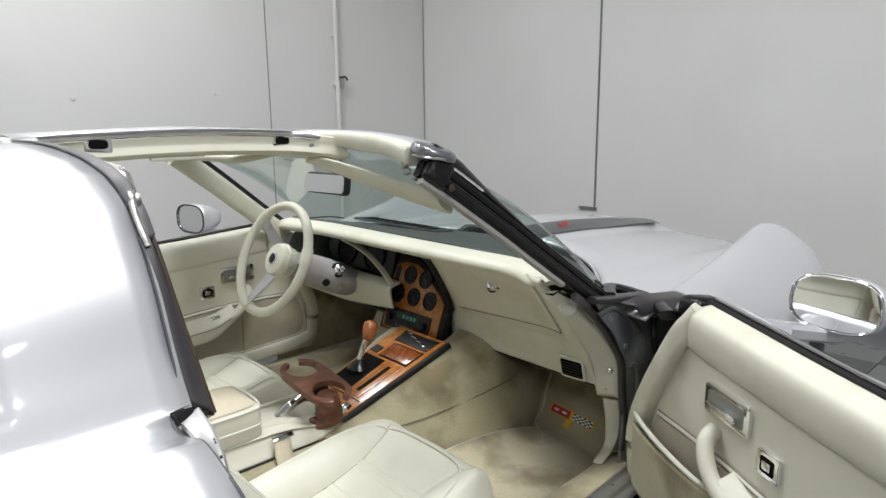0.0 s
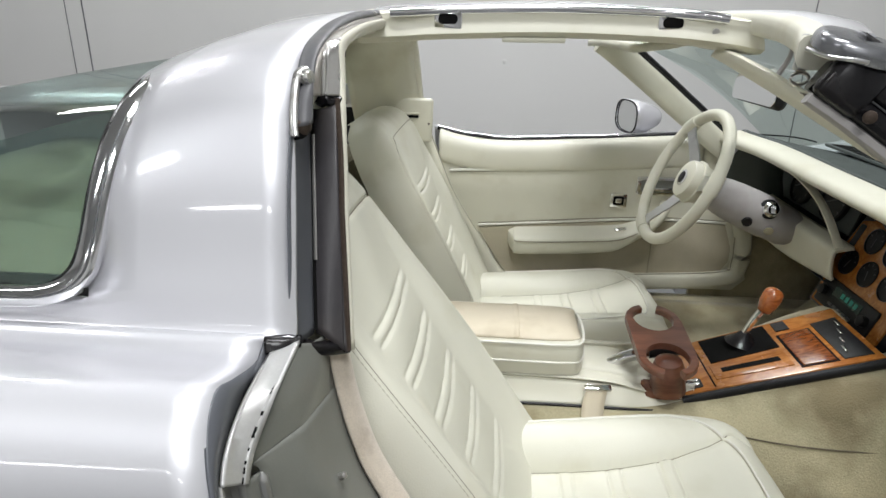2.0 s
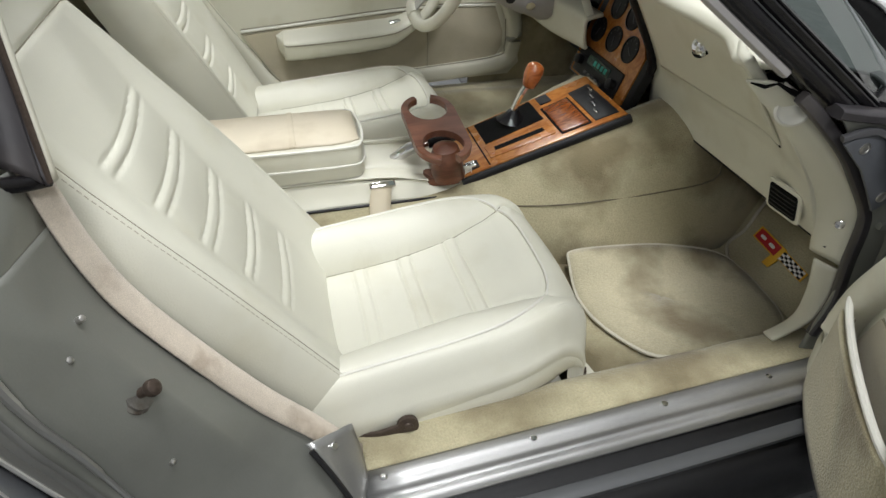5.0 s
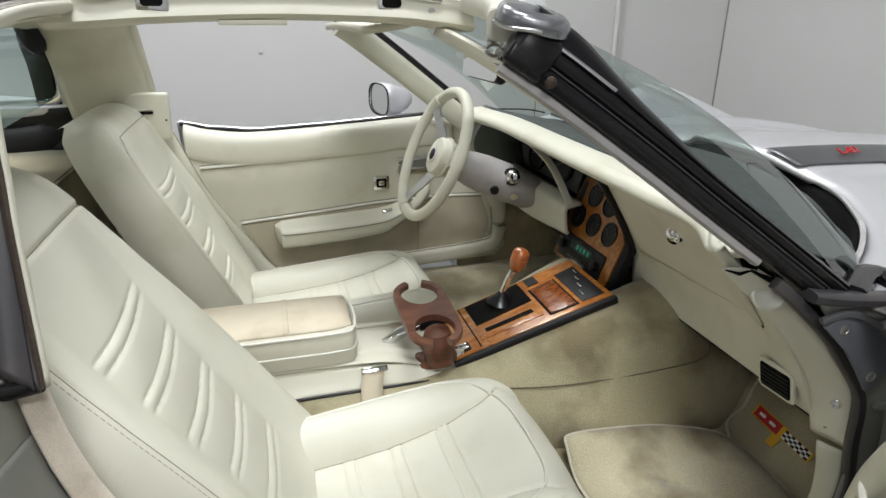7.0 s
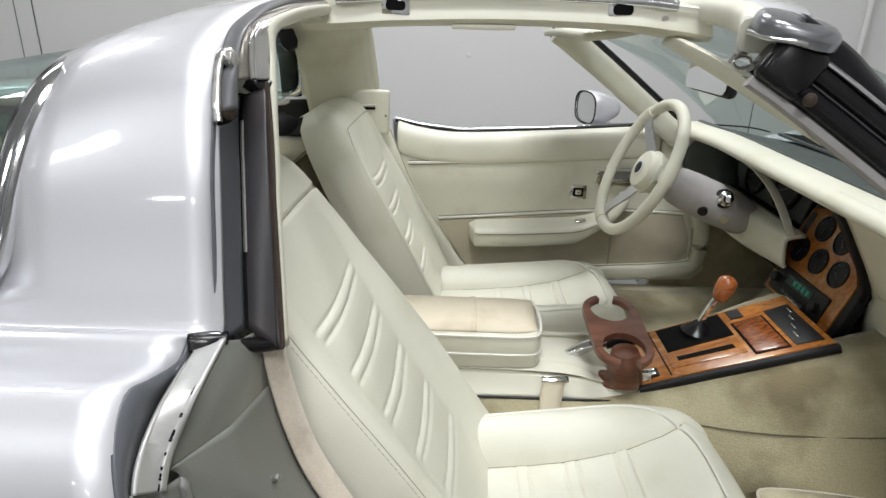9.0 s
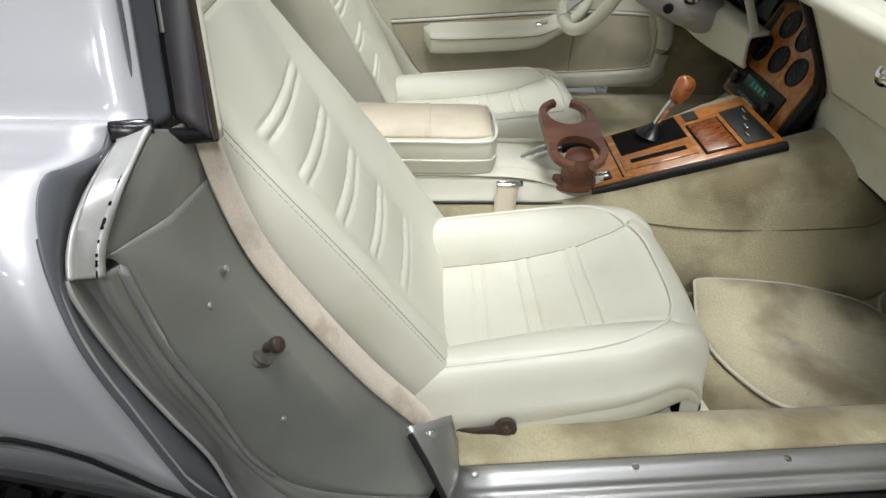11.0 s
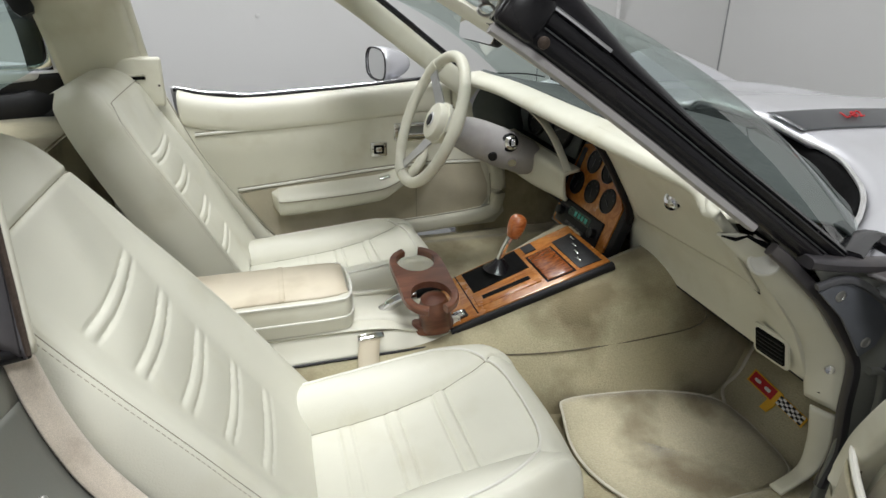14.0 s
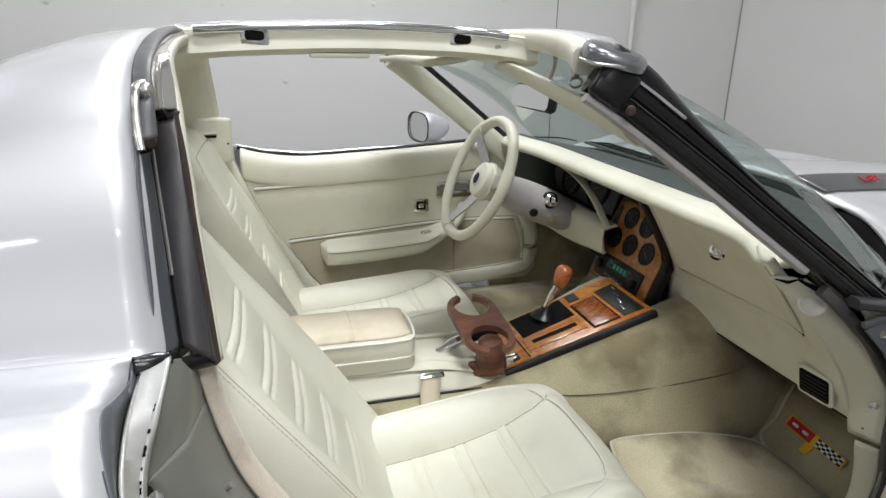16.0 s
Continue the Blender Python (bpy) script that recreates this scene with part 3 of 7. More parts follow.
        # near-black line along the gap, behind the steel edge
        part("gap_dark_line", tube(f(at(gap, (-0.002, 0.004, 0.0))), 0.0035, 6, n=30), PIT, h)
        part("weatherstrip", loft([f(between(gap, seal, t, o)) for t, o in ((0.10, -0.004), (0.16, 0.004), (0.35, 0.008), (0.62, 0.009), (0.74, 0.0075), (0.80, 0.0050), (0.88, 0.006), (0.98, 0.003), (1.0, -0.006))], 26, 40), WEATHER, h, "worn black rubber door seal", solid=0.002)
        part("seal_joint", tube(f([(-0.086, -0.511, 1.122), (-0.0795, -0.511, 1.118), (-0.074, -0.507, 1.118), (-0.071, -0.502, 1.121)]), 0.0, 10, n=14, flat=(0.0036, 0.0070), up=(1, 0, 0)), RUBBER, h, "rubber knuckle over the seal")
        part("seal_foot", tube(f([(-0.078, -0.628, 0.922), (-0.062, -0.612, 0.912), (-0.048, -0.594, 0.905)]), 0.0, 10, n=10, flat=(0.0065, 0.006), up=(0, 0, 1)), RUBBER, h, "torn rubber end of the seal")
        part("edge_dirt", tube(f(at([(-0.070, -0.506, 1.120)] + edge[8:], (0.001, -0.003, 0.0))), 0.0028, 6, n=40), RUST, h, "rusty line beside the lining")
        part("lining_roll", loft([f(between(edge, inner, t, o)) for t, o in ((0, -0.004), (0.03, 0.002), (0.25, 0.005), (0.6, 0.005), (1, 0.0))] + [f(at(inner, (-0.012, 0.002, -0.002)))], 16, 70), CREAM, h, "cream vinyl roll round the opening", solid=0.002)
        secs = [f([(p[0] - 0.010 + dx, p[1] + 0.002 + 0.02 * min(1, -dx / 0.1), p[2] - 0.002 - 0.022 * min(1, -dx / 0.185)) for p in [(-0.110, C - 0.001, 1.180)] + inner]) for dx in (0.0, -0.06, -0.13, -0.175)]
        part("pillar_lining", loft(secs, 10, 60), CREAM, h, "cream vinyl pillar lining", solid=0.003)
        # pocket for the roof panel's catch: bright outer rim, dark rusty hollow
        c = part("catch_pocket", loft([f([(-0.0935, -0.547, 1.146), (-0.0935, -0.560, 1.128), (-0.0915, -0.574, 1.106), (-0.089, -0.579, 1.094)]), f([(-0.085, -0.545, 1.148), (-0.085, -0.555, 1.128), (-0.084, -0.566, 1.108), (-0.084, -0.572, 1.094)]),
                                        f([(-0.083, -0.540, 1.142), (-0.081, -0.549, 1.126), (-0.080, -0.557, 1.110), (-0.080, -0.560, 1.098)])], 8, 14), PIT, h, "dark hollow of the roof catch", solid=0.003)
        part("pocket_rim", tube(f([(-0.088, -0.541, 1.150), (-0.0915, -0.552, 1.146), (-0.0925, -0.562, 1.130), (-0.0905, -0.575, 1.110), (-0.0885, -0.581, 1.097)]), 0.0, 8, n=24, flat=(0.0026, 0.0036), up=(1, 0, 0)), SATIN, c, "bright worn rim of the pocket")
        part("pocket_pad", lathe([(0.0005, 0.0035), (0.006, 0.003), (0.0075, 0.0), (0.007, -0.004)], axes(f([(-0.084, -0.5475, 1.143)])[0], (0, 0, 1), (1, 0.3 if s else -0.3, 0.1)), 16), SATIN, c, "bare metal pad")
        part("pocket_rust", lathe([(0.0005, 0.004), (0.005, 0.003), (0.0085, -0.001), (0.009, -0.004)], axes(f([(-0.0825, -0.567, 1.104)])[0], (0, 0, 1), (1, 0.3 if s else -0.3, 0.1)), 12), RUST, c, "rusty lump in the pocket")
        part("bar_screw", lathe([(0.0045, 0), (0.004, 0.003), (0.0015, 0.004)], axes(f([(-0.101, -0.147, 1.197)])[0], (1, 0, 0), (0.4, 0, 1)), 10), STEEL, h)
    # box of the belt reel on the far pillar, with its slot
    reel = part("reel_cover", box((0.150, 0.020, 0.118), axes((-0.163, 0.588, 0.935), (1, 0.02, 0), (0.04, -0.10, 1)), 0.008, seg=3), CREAM, car, "cream moulded belt cover on the pillar")
    part("belt_slot", box((0.066, 0.006, 0.007), axes((-0.158, 0.577, 0.944), (1, 0.0, 0.05), (0, -0.10, 1)), 0.002), PIT, reel, "dark belt slot")
    part("slot_trim", tube([(-0.194, 0.573, 0.949), (-0.124, 0.575, 0.953)], 0.0026, 6), CREAM, reel)
    part("trim_screw", lathe([(0.003, 0), (0.002, 0.002)], axes((-0.098, 0.578, 0.925), (1, 0, 0), (0, -1, 0)), 8), RUST, reel)
    part("back_frame", tube([(-0.30, 0.40, 1.13), (-0.34, 0.56, 1.11), (-0.36, 0.66, 1.04), (-0.37, 0.685, 0.93), (-0.40, 0.66, 0.88), (-0.6, 0.62, 0.87)], 0.0, 8, n=40, flat=(0.035, 0.02), up=(0, -1, 0)), BLACK, car, "black seal round the hatch window")


def t_bar():
    secs = []
    for x, top, r, l in ((-0.135, 1.200, -0.10, 0.18), (-0.08, 1.203, -0.068, 0.148), (0.0, 1.208, -0.060, 0.14), (0.17, 1.213, -0.058, 0.138), (0.34, 1.209, -0.062, 0.142),
                         (0.42, 1.202, -0.085, 0.165), (0.455, 1.196, -0.13, 0.21)):
        secs.append([(x, r, top - 0.044), (x, r - 0.001, top - 0.02), (x, r - 0.002, top - 0.008), (x, r + 0.012, top), (x, (r + l) / 2, top + 0.006), (x, l - 0.012, top),
                     (x, l + 0.002, top - 0.008), (x, l + 0.001, top - 0.02), (x, l, top - 0.044), (x, (r + l) / 2, top - 0.048)])
    t = part("t_bar", loft(secs, 30, 32, closed=True, cap=True), CREAM, car, "cream lined centre roof bar")
    for s in (-1, 1):
        e = [(x, (r if s < 0 else l) + s * 0.001, z - 0.003) for x, z, r, l in ((-0.09, 1.203, -0.075, 0.155), (0.0, 1.208, -0.060, 0.14), (0.17, 1.213, -0.058, 0.138), (0.34, 1.209, -0.062, 0.142), (0.42, 1.202, -0.085, 0.165))]
        part("chrome_edge", tube(e, 0.0, 8, n=30, flat=(0.005, 0.007)), CHROME, t, "chrome strip along the bar")
    part("silver_top", loft([[(x, -0.05 + d, z + 0.001), (x, C, z + 0.009), (x, 0.13 - d, z + 0.001)] for x, z, d in ((-0.12, 1.203, 0), (0.17, 1.214, 0.004), (0.42, 1.204, 0))], 12, 8), SILVER, t, "silver painted top", solid=0.003)
    for x in (0.0, 0.344):
        la = part("latch", slab(rounded(0.044, 0.032, 0.004, 3), 0.006, axes((x, -0.059, 1.190), (1, 0, 0), (0, -1, 0)), 0.002), CHROME, t, "chrome roof latch with a dark slot")
        part("slot", slab(rounded(0.030, 0.015, 0.006, 4), 0.002, axes((x, -0.0652, 1.192), (1, 0, 0), (0, -1, 0))), PIT, la)
    part("tbar_lip", box((0.10, 0.012, 0.008), Matrix.Translation((0.135, -0.052, 1.163)), 0.003), CREAM, t)
    part("screw", lathe([(0.006, 0), (0.005, 0.003)], axes((0.405, -0.078, 1.180), (1, 0, 0), (-0.2, -1, 0)), 10), STEEL, t)


def windshield():
    """Header, A-pillars, seals and glass."""
    hdr = [(0.392, -0.440, 1.168), (0.430, -0.33, 1.180), (0.458, -0.17, 1.190), (0.465, C, 1.194)]
    hdr = hdr + [mir(q) for q in hdr[-2::-1]]
    fr = part("windshield_frame", tube(hdr, 0.0, 12, n=40, flat=(0.022, 0.017)), CREAM, car, "cream lined windshield header")
    part("header_top", tube([(q[0] + 0.022, q[1], q[2] + 0.012) for q in hdr], 0.0, 10, n=40, flat=(0.022, 0.008)), SILVER, fr, "silver painted header")
    run = [(0.395, -0.476, 1.158), (0.44, -0.486, 1.129), (0.55, -0.509, 1.051), (0.62, -0.523, 0.999), (0.70, -0.540, 0.940), (0.80, -0.560, 0.866)]
    for s in (0, 1):
        f = (lambda q: mir(q)) if s else (lambda q: q)

        def off(k, dy, r=run):
            """The pillar's line moved k across it, in its own plane, and dy outward."""
            return [f((q[0] + 0.59 * k, q[1] + dy, q[2] + 0.81 * k)) for q in r]
        if not s:
            line = cr(run, 34)
            prof = [(-0.033, 0.030), (-0.0325, 0.010), (-0.0315, 0.001), (-0.028, -0.005), (-0.021, -0.008), (-0.014, -0.006), (-0.0105, 0.001), (-0.0085, 0.001), (-0.006, -0.004),
                    (0.000, -0.006), (0.006, -0.005), (0.0085, 0.001), (0.0105, 0.001), (0.013, -0.003), (0.018, -0.003), (0.024, 0.000), (0.030, 0.004), (0.036, 0.011), (0.039, 0.030)]
            narrow = lambda x: float(np.interp(x, [0.44, 0.51, 0.58, 0.65], [1.0, 0.62, 0.40, 0.32]))  # the seal tapers downwards
            part("pillar_core", tube(off(-0.012, 0.026), 0.0, 10, n=24, flat=(0.016, 0.012), up=(0, -1, 0)), RUBBER, fr)
            part("pillar_seal", sheet([[(q[0] + 0.59 * k, q[1] + d, q[2] + 0.81 * k) for k, d in [(k * narrow(q[0]) if k > 0 else k, d) for k, d in prof]] for q in line]), RUBBER, fr, "glossy black ridged pillar seal")
            part("pillar_trim", tube(off(-0.0365, 0.008, run[:5]), 0.0, 8, n=24, flat=(0.0055, 0.009), up=(0, 1, 0)), COLUMN, fr, "thin grey-cream pillar trim")
            # highlight at the seal's upper end, drawn as a chrome bead
            part("bright_bead", tube(off(0.0105, -0.0035, run[:2] + [(0.485, -0.4955, 1.097)]), 0.0026, 8, n=20), CHROME, fr, "thin bright bead imitating the seal's highlight")
            part("dull_bead", tube(off(-0.0095, -0.0005), 0.0010, 6, n=24), STRIPE, fr)
            part("screw", lathe([(0.0064, 0), (0.0058, 0.002), (0.003, 0.003)], axes((0.4190, -0.4965, 1.1155), (1, 0, 0), (-0.15, -1, -0.1)), 14), RUST, fr, "rusty screw head")
        else:
            part("pillar_trim", tube(off(-0.012, 0.03), 0.0, 12, n=24, flat=(0.030, 0.012), up=(0, 1, 0)), CREAM, fr, "cream pillar trim")
            part("glass_seal", tube(off(0.026, 0.026), 0.008, 8, n=24), RUBBER, fr, "dark glass seal")
            part("pillar_skin", tube(off(0.0, 0.0), 0.0, 10, n=24, flat=(0.030, 0.010), up=(0, 1, 0)), SILVER, fr)
            part("trim_screw", lathe([(0.005, 0), (0.004, 0.003)], axes(f((0.455, -0.455, 1.098)), (1, 0, 0), (0, -1, 0.2)), 10), STEEL, fr)
        # corner cap and the roof catch
        sg = -1 if not s else 1
        part("corner_cap", slab(rounded(0.076, 0.072, 0.030, 8), 0.016, axes(f((0.411, -0.458, 1.168)), (1, sg * 0.25, -0.20), (0.19, sg * 0.26, 1)), 0.009, seg=4), CAPMETAL, fr, "worn silver corner cap")
        part("cap_edge", tube([f(q) for q in [(0.372, -0.452, 1.172), (0.378, -0.478, 1.167), (0.394, -0.490, 1.165), (0.408, -0.493, 1.163)]], 0.0022, 8, n=16), BRUSHED, fr, "bright rim of the cap")
        part("corner_plug", box((0.050, 0.022, 0.050), axes(f((0.405, -0.479, 1.143)), (0.82, sg * 0.17, -0.56), (0.56, 0, 0.82)), 0.010, seg=3), RUBBER, fr, "moulded black end of the seal")
        part("catch_post", box((0.011, 0.014, 0.030), axes(f((0.384, -0.420, 1.164)), (1, 0, 0), (0.1, 0, 1)), 0.003), BRUSHED, fr, "worn metal roof catch")
        part("catch_tab", box((0.030, 0.018, 0.008), axes(f((0.394, -0.425, 1.180)), (1, 0, -0.1), (0.1, 0, 1)), 0.003), BRUSHED, fr)
        part("catch_ring", tube([f((0.386 + 0.009 * math.cos(q), -0.418, 1.142 + 0.006 * math.sin(q))) for q in np.linspace(0, 2 * math.pi, 14, endpoint=False)], 0.0018, 6, closed=True), STEEL, fr)
    g = []
    for t in np.linspace(0, 1, 10):
        top = cr([(p[0] + 0.03, p[1] * 1.0, p[2] + 0.0) for p in hdr], 25)
        bot = cr([(0.825, -0.545, 0.852), (0.94, -0.44, 0.862), (1.06, -0.2, 0.874), (1.10, C, 0.878), (1.08, 0.29, 0.874), (0.990, 0.52, 0.866), (0.870, 0.69, 0.852)], 25)
        g.append(list(top * (1 - t) + bot * t + np.array([0.025, 0, 0.02]) * math.sin(math.pi * t)))
    w = part("windshield", sheet(g), GLASS, fr, "green tinted curved windshield")
    w.visible_shadow = False
    # violet shade band along the glass's top edge
    for s in (-1, 1):
        if s > 0:
            part("sun_visor", loft([[(0.430, 0.12, 1.170), (0.425, 0.32, 1.168), (0.385, 0.52, 1.152)], [(0.385, 0.12, 1.160), (0.370, 0.32, 1.162), (0.340, 0.52, 1.150)],
                                    [(0.330, 0.14, 1.152), (0.300, 0.32, 1.156), (0.292, 0.49, 1.150)]], 10, 14), CREAM, car, "cream padded sun visor", solid=0.014)
        else:
            line = cr([(0.428, -0.020, 1.150), (0.440, -0.10, 1.136), (0.456, -0.20, 1.116), (0.468, -0.30, 1.096), (0.470, -0.40, 1.082), (0.470, -0.425, 1.079)], 20)
            half = cr([(0.003, 0), (0.026, 0), (0.036, 0), (0.040, 0), (0.038, 0), (0.022, 0)], 20)[:, 0]
            vs = bmesh.new()
            sheet([[(p[0] + w * math.cos(q) * 0.78 + 0.010 * math.sin(q) * 0.62, p[1], p[2] - w * math.cos(q) * 0.62 + 0.010 * math.sin(q) * 0.78) for q in np.linspace(0, 2 * math.pi, 16, endpoint=False)] for p, w in zip(line, half)], vs, close_v=True, cap=True)
            v = part("sun_visor", vs, CREAM, car, "cream padded sun visor")
            part("visor_seam", tube([(0.462, -0.06, 1.122), (0.480, -0.20, 1.095), (0.492, -0.30, 1.074), (0.494, -0.40, 1.060)], 0.0022, 6, n=12), BLACK, v)
    # inner mirror
    m = part("rear_view_mirror", box((0.172, 0.022, 0.054), axes((0.570, 0.132, 1.077), (-0.10, 1, 0.0), (0.12, 0, 1)), 0.012, seg=3), BLACK, car, "dark framed rear-view mirror")
    part("mirror_glass", slab(rounded(0.162, 0.046, 0.012, 4), 0.0015, axes((0.5572, 0.1307, 1.0785), (-0.10, 1, 0.0), (-1, -0.10, 0.12))), MIRROR, m, "mirror glass")
    part("stalk", tube([(0.585, 0.13, 1.09), (0.60, 0.11, 1.14), (0.585, 0.08, 1.17)], 0.0045, 8, n=10), COLUMN, m)


def jamb():
    """The hind door post: dark facet, bright channel, grooved lower edge, face and pile strip."""
    edge = [wing_point(y, z, xf, 0.0) for y, z, xf in cr(QUARTER, 220) if y < -0.649]
    edge = [(p[0] + 0.0016, p[1], p[2]) for p in edge]
    corner = max(range(len(edge)), key=lambda k: edge[k][2] - edge[k][1])
    top_d = [(-0.1000, -0.6579, 0.9278), (-0.1000, -0.6871, 0.9250), (-0.1000, -0.7160, 0.9200), (-0.0990, -0.7419, 0.9119), (-0.0975, -0.7600, 0.9019), (-0.0955, -0.7712, 0.8912)]
    top_g = [(-0.0760, -0.6437, 0.9333), (-0.0770, -0.6707, 0.9272), (-0.0800, -0.7034, 0.9151), (-0.0845, -0.7233, 0.9017), (-0.0868, -0.7378, 0.8905), (-0.0880, -0.7475, 0.8750)]
    crest = [top_d[-1], (-0.0922, -0.7758, 0.8779), (-0.0858, -0.7766, 0.8477), (-0.0772, -0.7734, 0.8051), (-0.0653, -0.7649, 0.7464), (-0.0507, -0.7549, 0.6801), (-0.0392, -0.7500, 0.600), (-0.0122, -0.7393, 0.5308), (0.0388, -0.7154, 0.465), (0.1438, -0.6836, 0.4159)]
    groove = [(-0.0940, -0.7583, 0.8820), (-0.0921, -0.7541, 0.8596), (-0.0849, -0.7550, 0.8245), (-0.0752, -0.7547, 0.7755), (-0.0605, -0.7461, 0.7127), (-0.0473, -0.7406, 0.6417), (-0.0213, -0.7316, 0.5540), (0.0159, -0.7149, 0.4901), (0.0630, -0.6957, 0.4558), (0.1442, -0.6714, 0.4236)]
    band = [top_g[-1], (-0.0844, -0.7505, 0.8480), (-0.0754, -0.7486, 0.8063), (-0.0657, -0.7460, 0.7618), (-0.0566, -0.7378, 0.7147), (-0.0350, -0.7299, 0.6356), (-0.0006, -0.7168, 0.5511), (0.0406, -0.7017, 0.4962), (0.0964, -0.6829, 0.4612), (0.1500, -0.6656, 0.4438)]
    ridge = [(-0.0811, -0.7338, 0.8748), (-0.0751, -0.7365, 0.8391), (-0.0648, -0.7374, 0.7875), (-0.0501, -0.7315, 0.7305), (-0.0413, -0.7269, 0.6847), (-0.0271, -0.7230, 0.6314), (0.0016, -0.7100, 0.5712), (0.0542, -0.6880, 0.5161), (0.1389, -0.6620, 0.4671)]
    crease = (-0.0864, -0.7390, 0.8850)
    inner = [(-0.066, -0.600, 0.915), (-0.058, -0.605, 0.868), (-0.046, -0.610, 0.82), (-0.026, -0.614, 0.768), (0.020, -0.622, 0.695), (0.070, -0.622, 0.615), (0.118, -0.616, 0.545), (0.165, -0.618, 0.478)]

    def toward(p, h):  # lifted off the post, outwards
        return (p[0] + 0.55 * h, p[1] - 0.60 * h, p[2] + 0.58 * h)

    # dark facet from the wing's edge to the channel
    outer = np.vstack([cr(edge[:corner + 1], 24)[:-1], cr(edge[corner:], 60)])
    fold = np.vstack([cr(top_d[:3], 24)[:-1], cr(top_d[2:] + [toward(p, -0.002) for p in crest[1:7]], 60)])
    facet = sheet([outer, outer * 0.5 + fold * 0.5 + np.array((-0.001, 0.0005, -0.0005)), fold])
    j = part("door_post", facet, FLANGE, car, "grey painted hind door post", solid=0.003)
    # bright flat channel above the elbow, with a narrow upturned rim
    d, g = cr(top_d, 40), cr(top_g, 40)
    part("post_channel", sheet([[toward(p, 0.0025) for p in d], [toward(p, -0.0005) for p in d + (g - d) * 0.10], d + (g - d) * 0.5, d + (g - d) * 0.84, [toward(p, 0.002) for p in d + (g - d) * 0.90], [toward(p, 0.002) for p in g]]),
         CHANNEL, j, "worn bright seal channel", solid=0.003)
    line = d + (g - d) * 0.83
    rng = random.Random(4)
    k = 5
    while k < 38:
        n = rng.choice((1, 1, 2, 3))
        if k > 9 and rng.random() < 0.8:
            part("seal_crumb", tube([toward(p, 0.0022 + rng.uniform(0, 0.001)) for p in line[k:k + n + 1]], rng.uniform(0.0009, 0.0018), 6), PIT, j)
        k += n + rng.choice((0, 1))
    # grooved edge below the elbow
    low = [cr(q, 60) for q in (crest, groove, band)]
    rise = low[0] * 0.72 + low[1] * 0.28
    part("post_groove", sheet([[toward(p, -0.004) for p in low[0]], low[0], [toward(p, 0.002) for p in rise], [toward(p, -0.004) for p in low[0] * 0.45 + low[1] * 0.55], [toward(p, -0.006) for p in low[1]], [toward(p, -0.006) for p in low[1] * 0.45 + low[2] * 0.55], low[2]]),
         GROOVE, j, "grey grooved edge of the door post", solid=0.003)
    # highlight on the post's edge, drawn as a pale bead
    part("edge_highlight", tube([toward(p, 0.0015) for p in low[0][:44]], 0.0018, 6), CHANNEL, j, "pale bead imitating the edge highlight along the groove")
    r60 = cr(ridge, 60)
    b60 = cr(band, 60)
    part("post_band", sheet([b60, [toward(p, 0.001) for p in b60 * 0.6 + r60 * 0.4], [toward(p, -0.0015) for p in b60 * 0.2 + r60 * 0.8], r60]), JAMB, j, "grey band beside the ridge", solid=0.003)
    # the ridge's highlight is put into its paler metal
    part("post_ridge", tube([toward(p, -0.0005) for p in r60[:42]], [0.0008] + [0.0042] * 12 + [0.0034] * 14 + [0.0024] * 14 + [0.0006], 8), JAMB2, j, "raised ridge on the post, paler for its highlight")
    # the face: a sloping upper facet over a crease, and the long lower plane
    upper = [top_g[:5] + [crease], [(-0.0705, -0.6270, 0.9250), (-0.0695, -0.6500, 0.9170), (-0.0700, -0.6780, 0.9050), (-0.0730, -0.6970, 0.8920), (-0.0759, -0.70935, 0.88155)],
             [(-0.0675, -0.6120, 0.9220), (-0.0640, -0.6280, 0.9080), (-0.0625, -0.6480, 0.8950), (-0.0640, -0.6680, 0.8850), (-0.0654, -0.6797, 0.8781)],
             [(-0.0660, -0.5960, 0.9170), (-0.0630, -0.5990, 0.9030), (-0.0610, -0.6020, 0.8900), (-0.0592, -0.6035, 0.8790), (-0.0580, -0.6050, 0.8680)]]
    part("upper_face", loft(upper, 13, 24, straight=True), JAMB, j, "grey sloping upper facet of the post", solid=0.001)
    back = [(p[0] - 0.015, p[1] + 0.03, p[2] - 0.02) for p in inner[1:]]
    mid = [(-0.0654, -0.6797, 0.8781), (-0.052, -0.690, 0.835), (-0.030, -0.678, 0.790), (0.000, -0.676, 0.730), (0.026, -0.673, 0.670), (0.058, -0.662, 0.585), (0.10, -0.652, 0.520), (0.152, -0.644, 0.474)]
    part("post_face", sheet([[p + (q - p) * u for p, q in zip(A, B)] for A, B, us in ((cr([crease] + ridge, 50), cr(mid, 50), np.linspace(0, 1, 6)[:-1]), (cr(mid, 50), cr(inner[1:], 50), np.linspace(0, 1, 6)), (cr(inner[1:], 50), cr(back, 50), (0.5, 1.0))) for u in us]),
         JAMB, j, "grey painted post face", solid=0.001)
    part("seal_end", loft([[(-0.076, -0.637, 0.938), (-0.090, -0.642, 0.940), (-0.104, -0.649, 0.941)], [(-0.074, -0.642, 0.936), (-0.089, -0.650, 0.938), (-0.103, -0.654, 0.938)], [(-0.074, -0.646, 0.931), (-0.087, -0.655, 0.930), (-0.1005, -0.6585, 0.929)]], 8, 12), RUBBER, j, "torn black rubber on top of the post", solid=0.003)
    N = (0.80, -0.276, 0.536)
